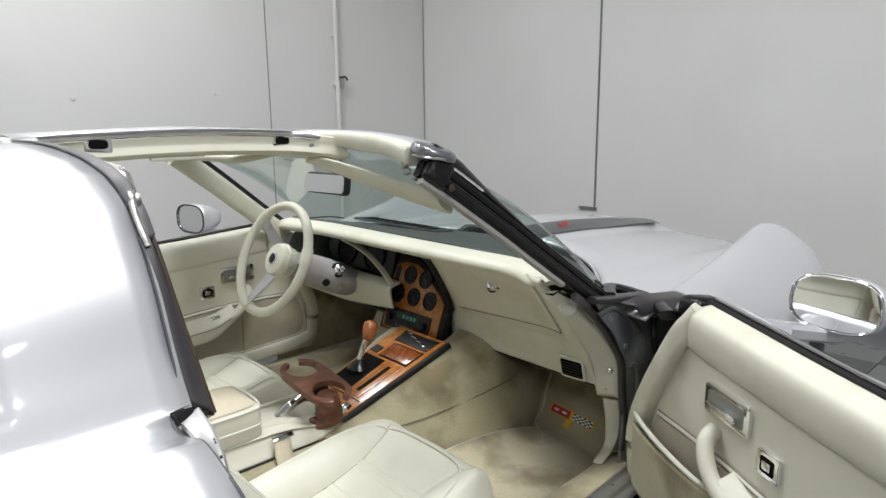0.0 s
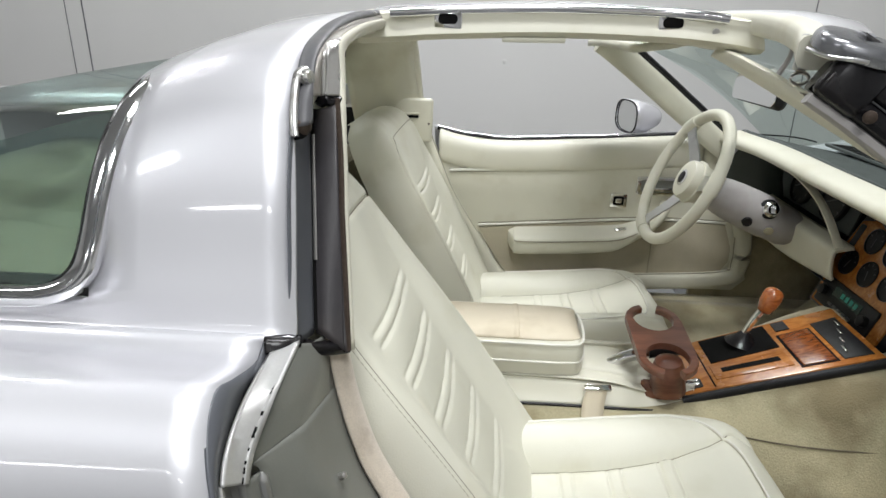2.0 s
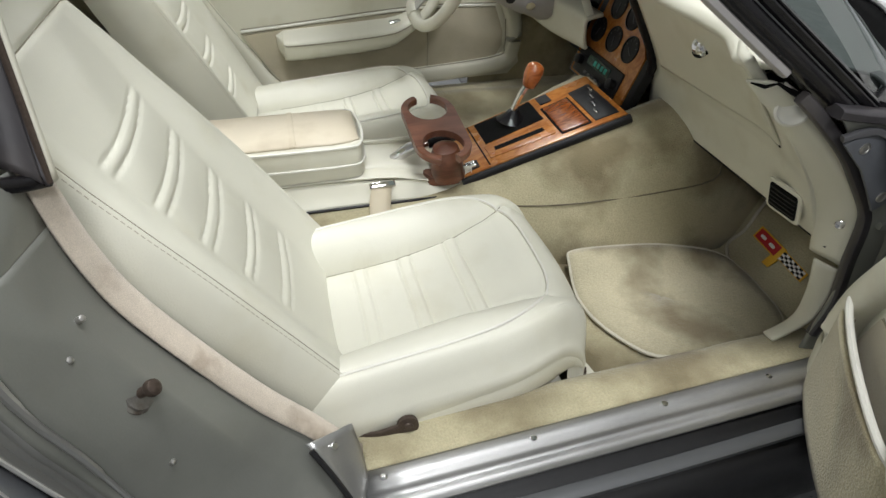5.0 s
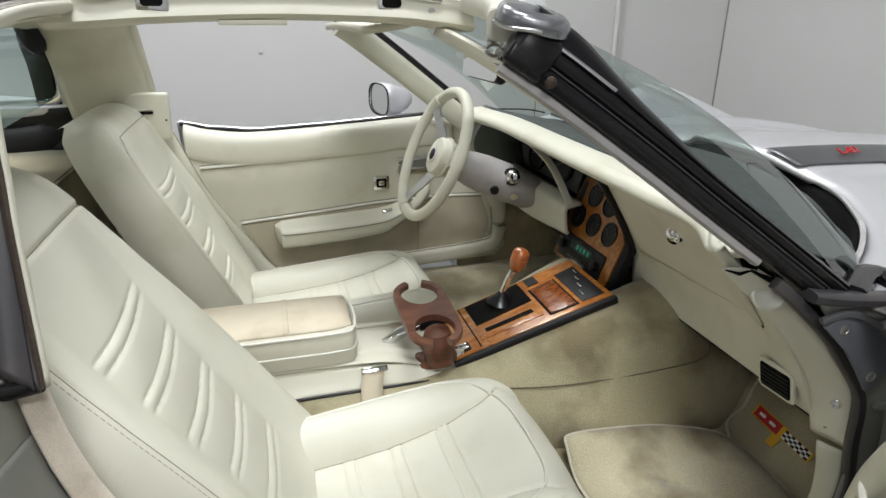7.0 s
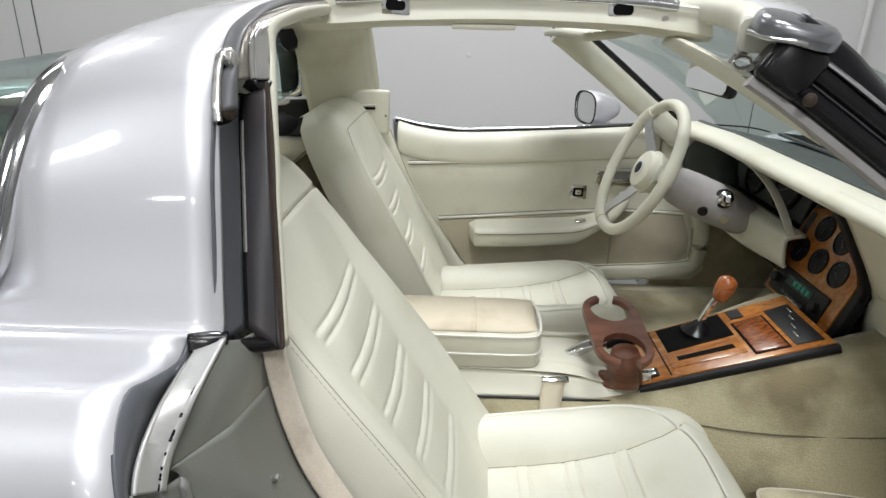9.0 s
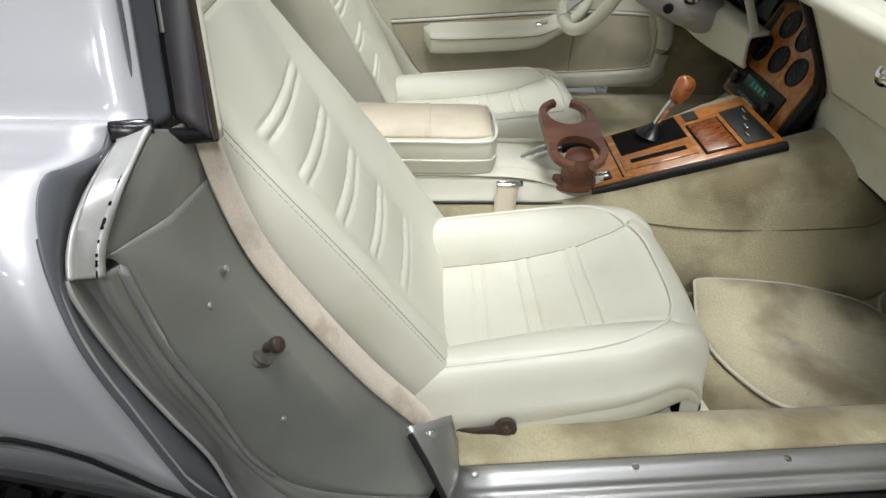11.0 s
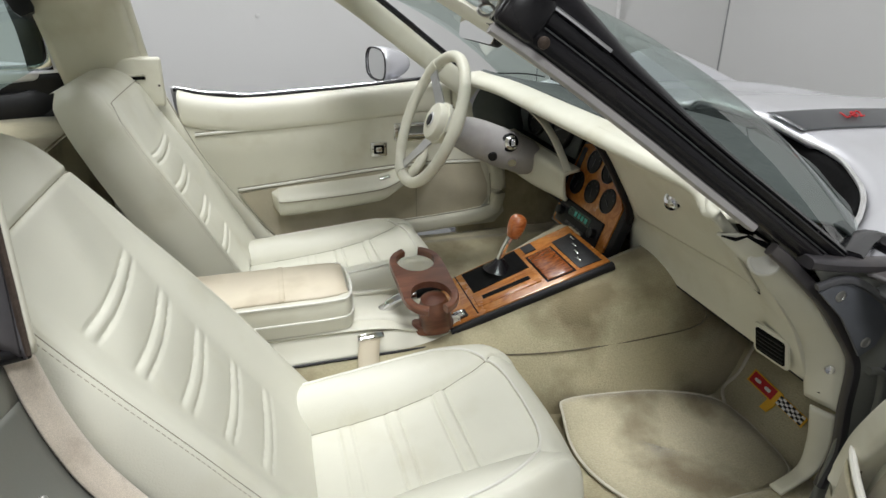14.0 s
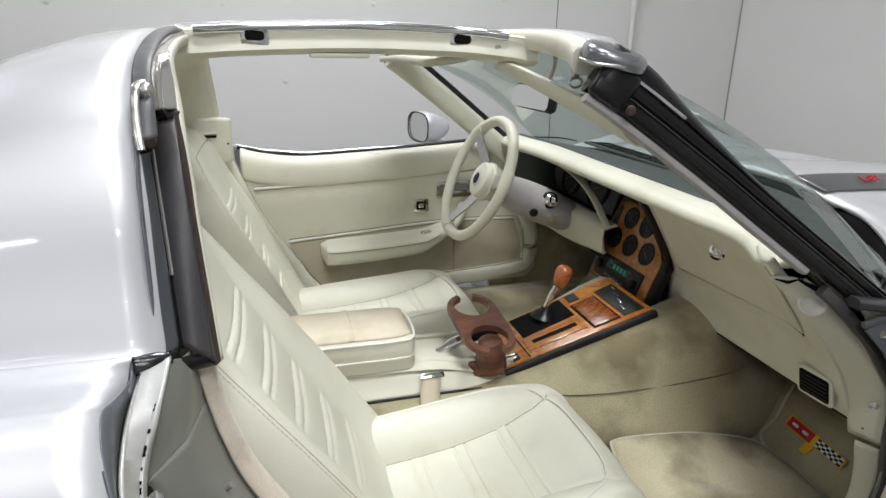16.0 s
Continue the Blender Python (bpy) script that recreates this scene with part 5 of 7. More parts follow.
def seat(side, name="car_seat"):
    """A high-back bucket seat; side -1: passenger's. Its middle lies at cy."""
    cy = C + side * 0.39
    drop, rise = (0.052, 0.06) if side > 0 else (0.0, 0.10)
    st = thing(name, (0.3, cy, 0.40))
    W, PV = 0.192, 0.85  # half width, and where on it the piping runs

    def spread(w, s, e):
        """Columns that keep to the inner seam (w 0.5) and the outer seam (w 0.8)."""
        k = float(np.interp(abs(w), [0, 0.5, 0.8, 1.0], [0, s, e, 1.0]))
        return math.copysign(k, w)
    ws = np.concatenate([-np.linspace(1, 0.8, 9)[:-1], -np.linspace(0.8, 0.5, 19)[:-1], np.linspace(-0.5, 0.5, 37), np.linspace(0.5, 0.8, 19)[1:], np.linspace(0.8, 1, 9)[1:]])
    nv = len(ws)
    inner = lambda x: float(np.interp(x, [0.10, 0.16, 0.23, 0.29, 0.34, 0.384, 0.43, 0.462, 0.474], [0.53, 0.51, 0.475, 0.46, 0.47, 0.50, 0.565, 0.66, 0.74]))
    floor_h = lambda x: float(np.interp(x, [0.10, 0.16, 0.29, 0.384, 0.44, 0.474], [-0.024, -0.023, -0.016, -0.005, 0.006, 0.016]))
    front = [(0.452 + 0.074 * math.sin(a), -0.074 * 0.85 * (1 - math.cos(a))) for a in np.linspace(0, math.pi / 2, 14)] + [(0.518, -0.085), (0.498, -0.105)]
    RIBS = ((0.208, 0.229, 0.0016), (0.285, 0.306, 0.0026), (0.362, 0.382, 0.0032))

    def skin(x, w, dz=0.0):
        xc = min(x, 0.474)
        s = inner(xc)
        v = spread(w, s, PV)
        av = abs(v)
        h0 = floor_h(xc)
        hp = 0.026 + (0.006 if v * side < 0 else 0.0) * (1 - sstep(0.34, 0.474, x))
        if av <= s:  # the flat middle with its ribs, softly dished
            z = h0 + 0.004 * (av / s) ** 4 - 0.0032 * math.exp(-((av - s) / 0.016) ** 2)
            z += 0.0025 * math.sin(math.pi * min(1.0, max(0.0, (x - 0.392) / 0.08)))
            for a, b, d in RIBS:
                c, hw = (a + b) / 2 + 0.0015 * math.sin(4 * v + 9 * a), (b - a) / 2
                z -= d * (math.exp(-((x - c - hw) / 0.0026) ** 2) + math.exp(-((x - c + hw) / 0.0026) ** 2)) * (1 - 0.5 * (av / s) ** 6)
                z += 0.45 * d * math.exp(-((x - c) / (0.75 * hw)) ** 4)
            z += 0.0008 * math.sin(95 * x + 3 * v) * math.exp(-((x - 0.25) / 0.025) ** 2) * (1 - (av / s) ** 2)
        elif av <= PV:  # the pillowed side roll
            u = (av - s) / (PV - s)
            hump = math.sin(math.pi * min(1, u)) * 0.0075 * (1 - sstep(0.40, 0.474, xc))
            z = h0 + 0.004 + (hp - h0 - 0.004) * (1 - (1 - u) ** 1.9) ** 0.8 + hump - 0.0055 * math.exp(-(u / 0.05) ** 2) - 0.0015 * math.exp(-((u - 1) / 0.05) ** 2)
        else:
            u = (av - PV) / (1 - PV)
            z = hp - 0.003 * math.exp(-(u / 0.10) ** 2) - 0.043 * u ** 2.1
        wf = W * (1 - 0.17 * sstep(0.36, 0.53, x) ** 1.5)
        return (x + 0.016 * (1 - v * v) * sstep(0.30, 0.47, x), cy + 0.06 * (x - 0.40) + v * wf, 0.553 + z + dz - drop - rise * max(0.0, 0.475 - x))
    rows = []
    for x, dz in [(x, 0.0) for x in np.linspace(0.10 if side < 0 else 0.03, 0.4515, 250)] + front:
        row = [skin(x, w, dz) for w in ws]
        zb = 0.420 - 0.6 * drop + 0.026 * sstep(0.38, 0.53, x)

        def flank(p, o):
            ze = p[2]
            g = ze - 0.034 - 0.012 * sstep(0.45, 0.2, x)  # the lower seam
            return [(p[0], p[1] + o * 0.006, ze - 0.012), (p[0], p[1] + o * 0.009, (ze + g) / 2), (p[0], p[1] + o * 0.0095, g + 0.003), (p[0], p[1] + o * 0.0083, g), (p[0], p[1] + o * 0.0095, g - 0.003),
                    (p[0], p[1] + o * 0.0095, (g + zb) / 2), (p[0], p[1] + o * 0.002, zb + 0.012), (p[0], p[1] - o * 0.012, zb), (p[0], p[1] - o * 0.05, zb - 0.002)]
        rows.append(flank(row[0], -1)[::-1] + row + flank(row[-1], 1))
    cu = part("cushion", sheet(rows, cap=True), SEATSKIN, st, "pleated cream leather seat cushion")
    pp = []
    for a in np.linspace(-1, 1, 81):
        # along the roll's crest: side, rounded corner, front
        th = abs(a) * math.pi / 2
        sv, sx = math.sin(th) ** 0.34, math.cos(th) ** 0.34 if abs(a) < 1 else 0.0
        x = 0.13 + 0.342 * sx
        v = PV * sv
        s = inner(min(x, 0.474))
        w = 0.5 * v / s if v < s else 0.5 + 0.3 * (v - s) / (PV - s)
        p = skin(x, math.copysign(w, a))
        pp.append((p[0], p[1], p[2] + 0.0012))
    part("piping", tube(pp, 0.0021, 6), PIPING, cu, "pale seam piping")
    # the piping's shadow, drawn as a darker line beside it
    part("piping_shadow", tube([(p[0] - 0.0006 if 10 < k < 70 else p[0], p[1] - math.copysign(0.003, p[1] - cy), p[2] - 0.0024) for k, p in enumerate(pp)], 0.0009, 5), THREAD_SHADE, cu, "beige line imitating the piping's shadow")
    # shade of the inner seams, drawn as dark lines
    for s in (-1, 1):
        part("seam_shade", tube([skin(x, s * 0.5) for x in np.linspace(0.12, 0.468, 40)], 0.0010, 6), SEAMLINE, cu, "dark line imitating seam shade")
    # backrest: length along L, thickness along N
    o = np.array((0.150, 0, 0.545)) if side < 0 else np.array((0.062, 0, 0.520))
    L = np.array((-0.573, 0, 0.819)) if side < 0 else np.array((-0.454, 0, 0.891))
    N = np.array((L[2], 0, -L[0]))
    rows = []
    H = 0.585 if side < 0 else 0.535
    sink = 0.0 if side < 0 else -0.010
    EV, HEAD = 0.84, 0.472
    pairs = ((0.355, 0.338), (0.286, 0.268), (0.215, 0.196), (0.143, 0.128), (0.074, 0.057)) if side < 0 else ((0.338, 0.317), (0.257, 0.236), (0.168, 0.147), (0.080, 0.060))
    ls = list(np.linspace(-0.04, H - 0.09, 210)) + [H - 0.09 + 0.09 * math.sin(k * math.pi / 24) for k in range(1, 13)]
    for q in ls:
        t = q / H
        wd = float(np.interp(t, [-0.1, 0.0, 0.25, 0.5, 0.68, 0.80, 0.90, 0.96, 1.0], [0.200, 0.203, 0.208, 0.207, 0.202, 0.192, 0.176, 0.155, 0.11]))
        k9 = max(0.0, (q - H + 0.09) / 0.09)
        cap = -0.062 * (1 - math.sqrt(max(0.0, 1 - k9 * k9)))
        s = float(np.interp(q, [0.0, 0.12, 0.25, 0.355, 0.42, 0.5], [0.44, 0.43, 0.46, 0.55, 0.60, 0.62]))
        hc = float(np.interp(q, [-0.04, 0.05, 0.20, 0.355, 0.42, 0.46], [-0.012, -0.010, -0.007, 0.002, 0.009, 0.012])) + sink
        hb = 0.014 + sink + 0.004 * math.sin(math.pi * min(1, max(0, q / 0.36)))
        row = []
        for w in ws:
            v = spread(w, s, EV)
            av = abs(v)
            if av <= s:
                h = hc + 0.0025 * (av / s) ** 3
                for a, b in pairs:
                    c, hw = (a + b) / 2 + 0.003 - 0.010 * (1 - (av / s) ** 2), abs(a - b) / 2
                    fade = (1 - (av / s) ** 10)
                    h -= 0.0025 * (math.exp(-((q - c - hw) / 0.0033) ** 2) + math.exp(-((q - c + hw) / 0.0033) ** 2)) * fade
                    h += 0.0017 * math.exp(-((q - c) / (0.8 * hw)) ** 4) * fade
                for (a, b), (a2, b2) in zip(pairs, pairs[1:]):  # padding between the ribs
                    if a2 < q < b:
                        h += 0.0022 * math.sin(math.pi * (q - a2) / (b - a2)) * (1 - (av / s) ** 4)
            elif av <= EV:
                u = (av - s) / (EV - s)
                h = hc + 0.0025 + (hb - hc - 0.0025) * (1 - (1 - sstep(0, 1.15, u)) ** 1.5) + 0.003 * math.sin(math.pi * u) - 0.0028 * math.exp(-((u - 1) / 0.04) ** 2) * (1 if q < HEAD else 0)
            else:
                u = (av - EV) / (1 - EV)
                h = hb - 0.0028 * math.exp(-(u / 0.10) ** 2) * (1 if q < HEAD else 0) - 0.055 * u ** 2 * (1 - 0.7 * k9)
            if av < EV + 0.10:
                h -= 0.0042 * math.exp(-((q - HEAD) / 0.0034) ** 2)
            p = o + L * q + N * (h + cap)
            row.append((p[0], cy + v * wd, p[2]))
        back = []
        th = float(np.interp(t, [0, 0.6, 0.85, 0.95, 1.0], [0.115, 0.108, 0.104, 0.100, 0.088]))
        for v, dn in ((0.99, -0.6 * th), (0.92, -th + 0.008), (0.5, -th), (-0.5, -th), (-0.92, -th + 0.008), (-0.99, -0.6 * th)):
            av2 = abs(v) > 0.9
            p = o + L * q + N * min(dn, cap - 0.055 * (1 - 0.7 * k9) - 0.004 + sink if av2 else cap - 0.01)
            back.append((p[0], cy + v * wd * 1.0, p[2]))
        rows.append(row + back)
    bk = part("backrest", sheet(rows, close_v=True, cap=True), SEATSKIN, st, "pleated cream leather backrest with built-in headrest")
    n_head = min(range(len(ls)), key=lambda n: abs(ls[n] - HEAD))
    col = lambda w: min(range(nv), key=lambda k: abs(ws[k] - w))
    lo, hi = col(-0.8), col(0.8)
    # the stitched edge of the front panel, up one side, over the head and down the other
    edge = [rows[n][lo] for n in range(8, n_head - 5, 3)] + [rows[n_head - 1][lo + 2]] + [rows[n_head][k] for k in range(lo + 5, hi - 4, 4)] + [rows[n_head - 1][hi - 2]] + [rows[n][hi] for n in range(n_head - 6, 8, -3)]
    part("edge_seam", tube(edge, 0.0010, 6), SEAMLINE, bk, "dark stitched edge seam")
    for k in (lo - 2, hi + 2):
        for n in range(12, n_head - 12, 3):
            part("stitch", tube([rows[n][k], rows[n + 2][k]], 0.0005, 4), THREAD_SHADE, bk)
    # hinge lever, rail and bolt
    y0 = cy - 0.01 + side * (W + 0.006)
    hg = part("hinge_plate", tube([(0.176, cy + side * 0.212, 0.457), (0.200, cy + side * 0.218, 0.462), (0.232, cy + side * 0.219, 0.471), (0.246, cy + side * 0.217, 0.476)], 0.0, 12, n=14, flat=(0.0035, 0.0095), up=(0, 0, 1)), RUST, st, "dark seat hinge plate")
    part("hinge_pivot", lathe([(0.0145, -0.004), (0.0145, 0.003), (0.007, 0.004), (0.006, 0.007), (0.002, 0.008)], axes((0.240, cy + side * 0.219, 0.475), (1, 0, 0), (0, side, 0.15)), 18), RUST, hg, "round hinge pivot")
    part("seat_rail", box((0.30, 0.030, 0.016), axes((0.28, y0 - side * 0.085, 0.414), (1, 0, 0.02), (0, 0, 1)), 0.004), STEEL, st)
    part("rail_foot", slab([(-0.06, -0.02), (0.055, -0.024), (0.058, 0.026), (-0.06, 0.022)], 0.006, axes((0.500, cy + side * 0.146, 0.410), (1, 0.25, 0.0), (0.0, 0, 1)), 0.002), CREAM, st, "cream painted rail foot")
    part("rail_bolt", lathe([(0.012, 0), (0.012, 0.008), (0.007, 0.010)], Matrix.Translation((0.532, cy + side * 0.138, 0.415)), 8), RUST, st, "dark bolt head")
    return st


def dash_x(y, z):
    """The dash's face: depth by height, drawn rearward towards its ends."""
    x = float(np.interp(z, [0.63, 0.66, 0.72, 0.735, 0.76, 0.80, 0.85, 0.885, 0.91], [0.872, 0.866, 0.846, 0.838, 0.826, 0.800, 0.770, 0.748, 0.730]))
    k = float(np.interp(z, [0.63, 0.66, 0.72, 0.76, 0.80, 0.85, 0.90], [0.0, 0.008, 0.020, 0.030, 0.040, 0.056, 0.077]))
    return x - k * sstep(-0.36, -0.50, y) - 0.03 * sstep(0.45, 0.66, y)


def dashboard():
    d = part("dashboard", loft([[(dash_x(y, z), y + (0.045 * sstep(0.74, 0.66, z) if y > -0.06 else 0.0), z) for z in (0.630, 0.645, 0.66, 0.69, 0.72, 0.735, 0.745, 0.78, 0.82, 0.855, 0.885, 0.910)] for y in (-0.496, -0.47, -0.43, -0.38, -0.27, -0.15, -0.052)], 44, 44), CREAM, car, "cream moulded dashboard", solid=0.012, offset=1)
    # crash pad: a cream roll along the cabin side and the dark top behind it
    ys = [-0.510, -0.50, -0.46, -0.41, -0.35, -0.2, 0.0, 0.2, 0.45, 0.58, 0.66]
    def nose(y):
        return dash_x(y, 0.91)
    def roll(y, k=1.0):
        n = nose(y)
        cx, cz = n + 0.022 + 0.034 * (1 - k), 0.896 + 0.022 * (1 - k)
        return [(cx + (n + a - cx) * k, y, cz + (z - cz) * k) for a, z in ((0.036, 0.886), (0.010, 0.884), (-0.006, 0.888), (-0.012, 0.898), (-0.004, 0.911), (0.018, 0.918), (0.050, 0.920))]
    part("pad_roll", loft([roll(-0.520, 0.15), roll(-0.505, 0.30), roll(-0.48, 0.50), roll(-0.45, 0.75), roll(-0.42, 0.93)] + [roll(y) for y in ys[4:]], 60, 22, cap=True), CREAM, d, "cream padded roll", solid=0.004)
    def base(y):
        return float(np.interp(abs(y - C), [0, 0.24, 0.46, 0.57, 0.62], [1.095, 1.055, 0.935, 0.83, 0.79]) + 0.055 * sstep(0.2, 0.5, y))
    part("dash_top", loft([[(nose(y) + 0.046, y, 0.9205), (nose(y) + 0.06, y, 0.923), (nose(y) * 0.55 + base(y) * 0.45, y, 0.918 - 0.012 * abs(y - C)), (base(y) * 0.9 + nose(y) * 0.1, y, 0.900 - 0.02 * abs(y - C)), (base(y) + 0.02, y, 0.885 - 0.04 * abs(y - C))] for y in ys], 40, 22), DASHTOP, d, "dark grey-green vinyl dash top", solid=0.004)
    # defroster grille
    g = part("defroster_grille", slab(rounded(0.40, 0.085, 0.010, 3), 0.006, axes((0.925, 0.285, 0.9140), (-0.02, 1, 0.0), (0.09, 0, 1)), 0.002), DASHTOP, d, "slotted defroster grille")
    for i in range(8):
        for j in range(2):
            part("slot", box((0.032, 0.036, 0.004), axes((0.906 + 0.038 * j, 0.120 + 0.047 * i, 0.9208 - 0.0035 * j), (1, 0, -0.09), (0.09, 0, 1))), PIT, g, smooth=False)
    part("top_seam", tube([(0.76, 0.59, 0.922), (0.86, 0.60, 0.916), (0.92, 0.60, 0.905)], 0.002, 6, n=8), BLACK, d)
    # glove box lid: outline by seam
    def fx(y, z, h=0.0):
        return (dash_x(y, z) - h, y, z)
    lid = loft([[fx(y, z, 0.006 if y > -0.39 else 0.0035 if y > -0.43 else 0.0008) for z in (0.745 + 0.0514 * (-0.09 - y), 0.78, 0.82, 0.855, 0.889)] for y in (-0.440, -0.40, -0.36, -0.25, -0.15, -0.09)], 36, 20)
    gb = part("glove_box_lid", lid, CREAM, d, "cream glove box lid", solid=0.004)
    part("lid_seam", tube([fx(-0.088, z, 0.003) for z in np.linspace(0.885, 0.743, 8)] + [fx(y, 0.740 + 0.0514 * (-0.09 - y), 0.004) for y in np.linspace(-0.09, -0.44, 24)] , 0.0011, 6), PIT, gb)
    lk = part("lock", lathe([(0.016, -0.002), (0.016, 0.005), (0.012, 0.011), (0.006, 0.012), (0.005, 0.009)], axes(fx(-0.268, 0.846, 0.006), (0, 1, 0), (-1, 0, 0.55)), 16), CHROME, gb, "chrome glove box lock")
    part("lock_tab", box((0.005, 0.020, 0.009), axes(fx(-0.275, 0.838, 0.016), (-1, 0, 0.55), (0.55, 0, 1)), 0.002), CHROME, lk)
    part("lock_recess", lathe([(0.019, -0.002), (0.019, 0.0015), (0.017, 0.002)], axes(fx(-0.268, 0.846, 0.006), (0, 1, 0), (-1, 0, 0.55)), 18), PIT, lk, "dark recess round the lock")
    # side vent low at the end
    vm = axes((0.851, -0.441, 0.664), (0.05, -1, 0.02), (-1, -0.05, -0.25))
    part("vent_frame", slab(rounded(0.068, 0.056, 0.007, 3), 0.004, vm, 0.001), CREAM, d, "cream lip round the vent")
    v = part("side_vent", slab(rounded(0.056, 0.043, 0.004, 3), 0.0055, vm), PIT, d, "black slotted air vent")
    for k in range(5):
        part("slat", box((0.052, 0.0022, 0.002), vm @ Matrix.Translation((0, -0.015 + 0.0075 * k, 0.0062))), BLACK, v, smooth=False)
    part("dash_underside", loft([[(0.872, y, 0.632), (0.91, y, 0.63), (1.0, y, 0.66), (1.1, y, 0.70)] for y in (-0.52, -0.3, -0.06)], 8, 8), BLACK, d, solid=0.004)
    # driver's side
    part("knee_panel", loft([[(0.80, y, 0.665 + k), (0.793, y, 0.70), (0.788, y, 0.740), (0.795, y, 0.757), (0.83, y, 0.765)] for y, k in ((0.172, 0.022), (0.21, 0.018), (0.4, 0.0), (0.6, 0.0), (0.69, 0.0))], 16, 16), CREAM, d, "cream lower panel below the instruments", solid=0.008)
    part("under_panel", loft([[(0.81, y, 0.672), (0.86, y, 0.64), (0.95, y, 0.62)] for y in (0.17, 0.45, 0.68)], 8, 6), BLACK, d, solid=0.004)
    # instrument recess under the roll, a pale rim round its glass
    cl = part("instrument_recess", loft([[(0.905, y, 0.63), (0.905, y, 0.76), (0.905, y, 0.86), (0.87, y, 0.893), (0.775, y, 0.895)] for y in (-0.020, 0.1, 0.3, 0.5, 0.67)], 12, 18), PIT, d, "dark instrument recess with round dials", solid=0.004)
    part("recess_floor", box((0.08, 0.40, 0.006), Matrix.Translation((0.850, 0.475, 0.757)), 0.002), BLACK, cl)
    part("dial_face", box((0.006, 0.42, 0.11), axes((0.872, 0.46, 0.815), (1, 0, 0), (0.25, 0, 1)), 0.002), DASHTOP, cl, "dark dial panel")
    for y in (0.345, 0.50):
        ga = part("dial", lathe([(0.055, -0.006), (0.055, 0.006), (0.050, 0.008), (0.048, 0.002), (0.002, 0.001)], axes((0.866, y, 0.818), (0, 1, 0), (-1, 0, 0.25)), 28), BLACK, cl, "round black dial")
        part("needle", box((0.003, 0.042, 0.002), axes((0.8635, y, 0.818), (0, 0.4, 1), (-1, 0, 0.25)) @ Matrix.Translation((0, 0.018, 0))), STRIPE, ga)
        for k in range(9):
            a = math.radians(-40 + 32 * k)
            part("tick", box((0.002, 0.007, 0.001), axes((0.8635, y, 0.818), (0, 1, 0), (-1, 0, 0.25)) @ Matrix.Rotation(a, 4, "Z") @ Matrix.Translation((0, 0.041, 0.002))), STRIPE, ga, smooth=False)
    part("recess_rim", tube([(0.765, 0.375, 0.878), (0.780, 0.330, 0.862), (0.790, 0.275, 0.838), (0.796, 0.225, 0.805), (0.802, 0.176, 0.760)], 0.0, 8, n=22, flat=(0.003, 0.009), up=(1, 0, 0.2)), CREAM, d, "pale rim between instruments and gauges")
    part("recess_cheek", loft([[(0.74, 0.60, 0.90), (0.80, 0.585, 0.88), (0.86, 0.58, 0.86)], [(0.72, 0.64, 0.83), (0.79, 0.60, 0.82), (0.85, 0.60, 0.82)], [(0.74, 0.66, 0.76), (0.80, 0.60, 0.755), (0.86, 0.59, 0.755)]], 12, 10), DASHTOP, d, "dark cheek beside the instruments", solid=0.006)
    part("cluster_switch", box((0.012, 0.025, 0.03), Matrix.Translation((0.80, 0.62, 0.82)), 0.004), BLACK, d)
    # centre stack
    m = axes((0.812, 0.075, 0.645), (0, -1, 0), (-0.94, 0, 0.34))  # local x: to the passenger; local y: up the face
    out = [(-0.168, -0.030), (0.078, -0.030), (0.102, -0.016), (0.108, 0.094), (0.082, 0.122), (0.030, 0.152), (-0.030, 0.186), (-0.08, 0.206), (-0.15, 0.225), (-0.172, 0.10)]
    cs = part("gauge_fascia", slab(out, 0.022, m @ Matrix.Translation((0, 0, -0.020)), 0.004), BLACK, d, "black gauge fascia above the console")
    edge = [(dash_x(-0.05, z) - 0.004, y, z) for y, z in ((-0.030, 0.900), (-0.046, 0.880), (-0.052, 0.85), (-0.053, 0.81), (-0.050, 0.77), (-0.044, 0.735))] + [(0.846, -0.020, 0.700), (0.852, 0.010, 0.665), (0.830, 0.020, 0.630)]
    part("fascia_edge", tube(edge, 0.0, 8, n=36, flat=(0.007, 0.008), up=(0, -1, 0)), BLACK, cs, "raised black edge")
    part("fascia_cheek", loft([edge, [(p[0] * 0.4 + 0.6 * (0.812 + 0.362 * (p[2] - 0.645)), p[1] + 0.008, p[2]) for p in edge], [(0.815 + 0.362 * (p[2] - 0.645), p[1] + 0.014, p[2]) for p in edge]], 8, 24), BLACK, cs, solid=0.003)
    wood = [(-0.152, -0.024), (0.072, -0.024), (0.086, -0.012), (0.088, 0.088), (0.064, 0.110), (0.020, 0.136), (-0.020, 0.166), (-0.060, 0.182), (-0.110, 0.182), (-0.150, 0.170), (-0.160, 0.08)]
    part("wood_face", slab(wood, 0.004, m @ Matrix.Translation((0, 0, 0.002)), 0.001), WOOD, cs, "honey burl wood gauge panel")
    r = part("radio", slab(rounded(0.196, 0.060, 0.004, 3, -0.042, 0.011), 0.009, m @ Matrix.Translation((0, 0, 0.002)), 0.002), BLACK, cs, "black radio with a dim green display")
    part("display", slab(rounded(0.100, 0.020, 0.002, 2, -0.040, 0.022), 0.001, m @ Matrix.Translation((0, 0, 0.011))), DISPLAY, r)
    for k in range(4):
        part("digit", box((0.010, 0.011, 0.0008), m @ Matrix.Translation((-0.056 + 0.016 * k, 0.022, 0.0124))), TEAL, r, smooth=False)
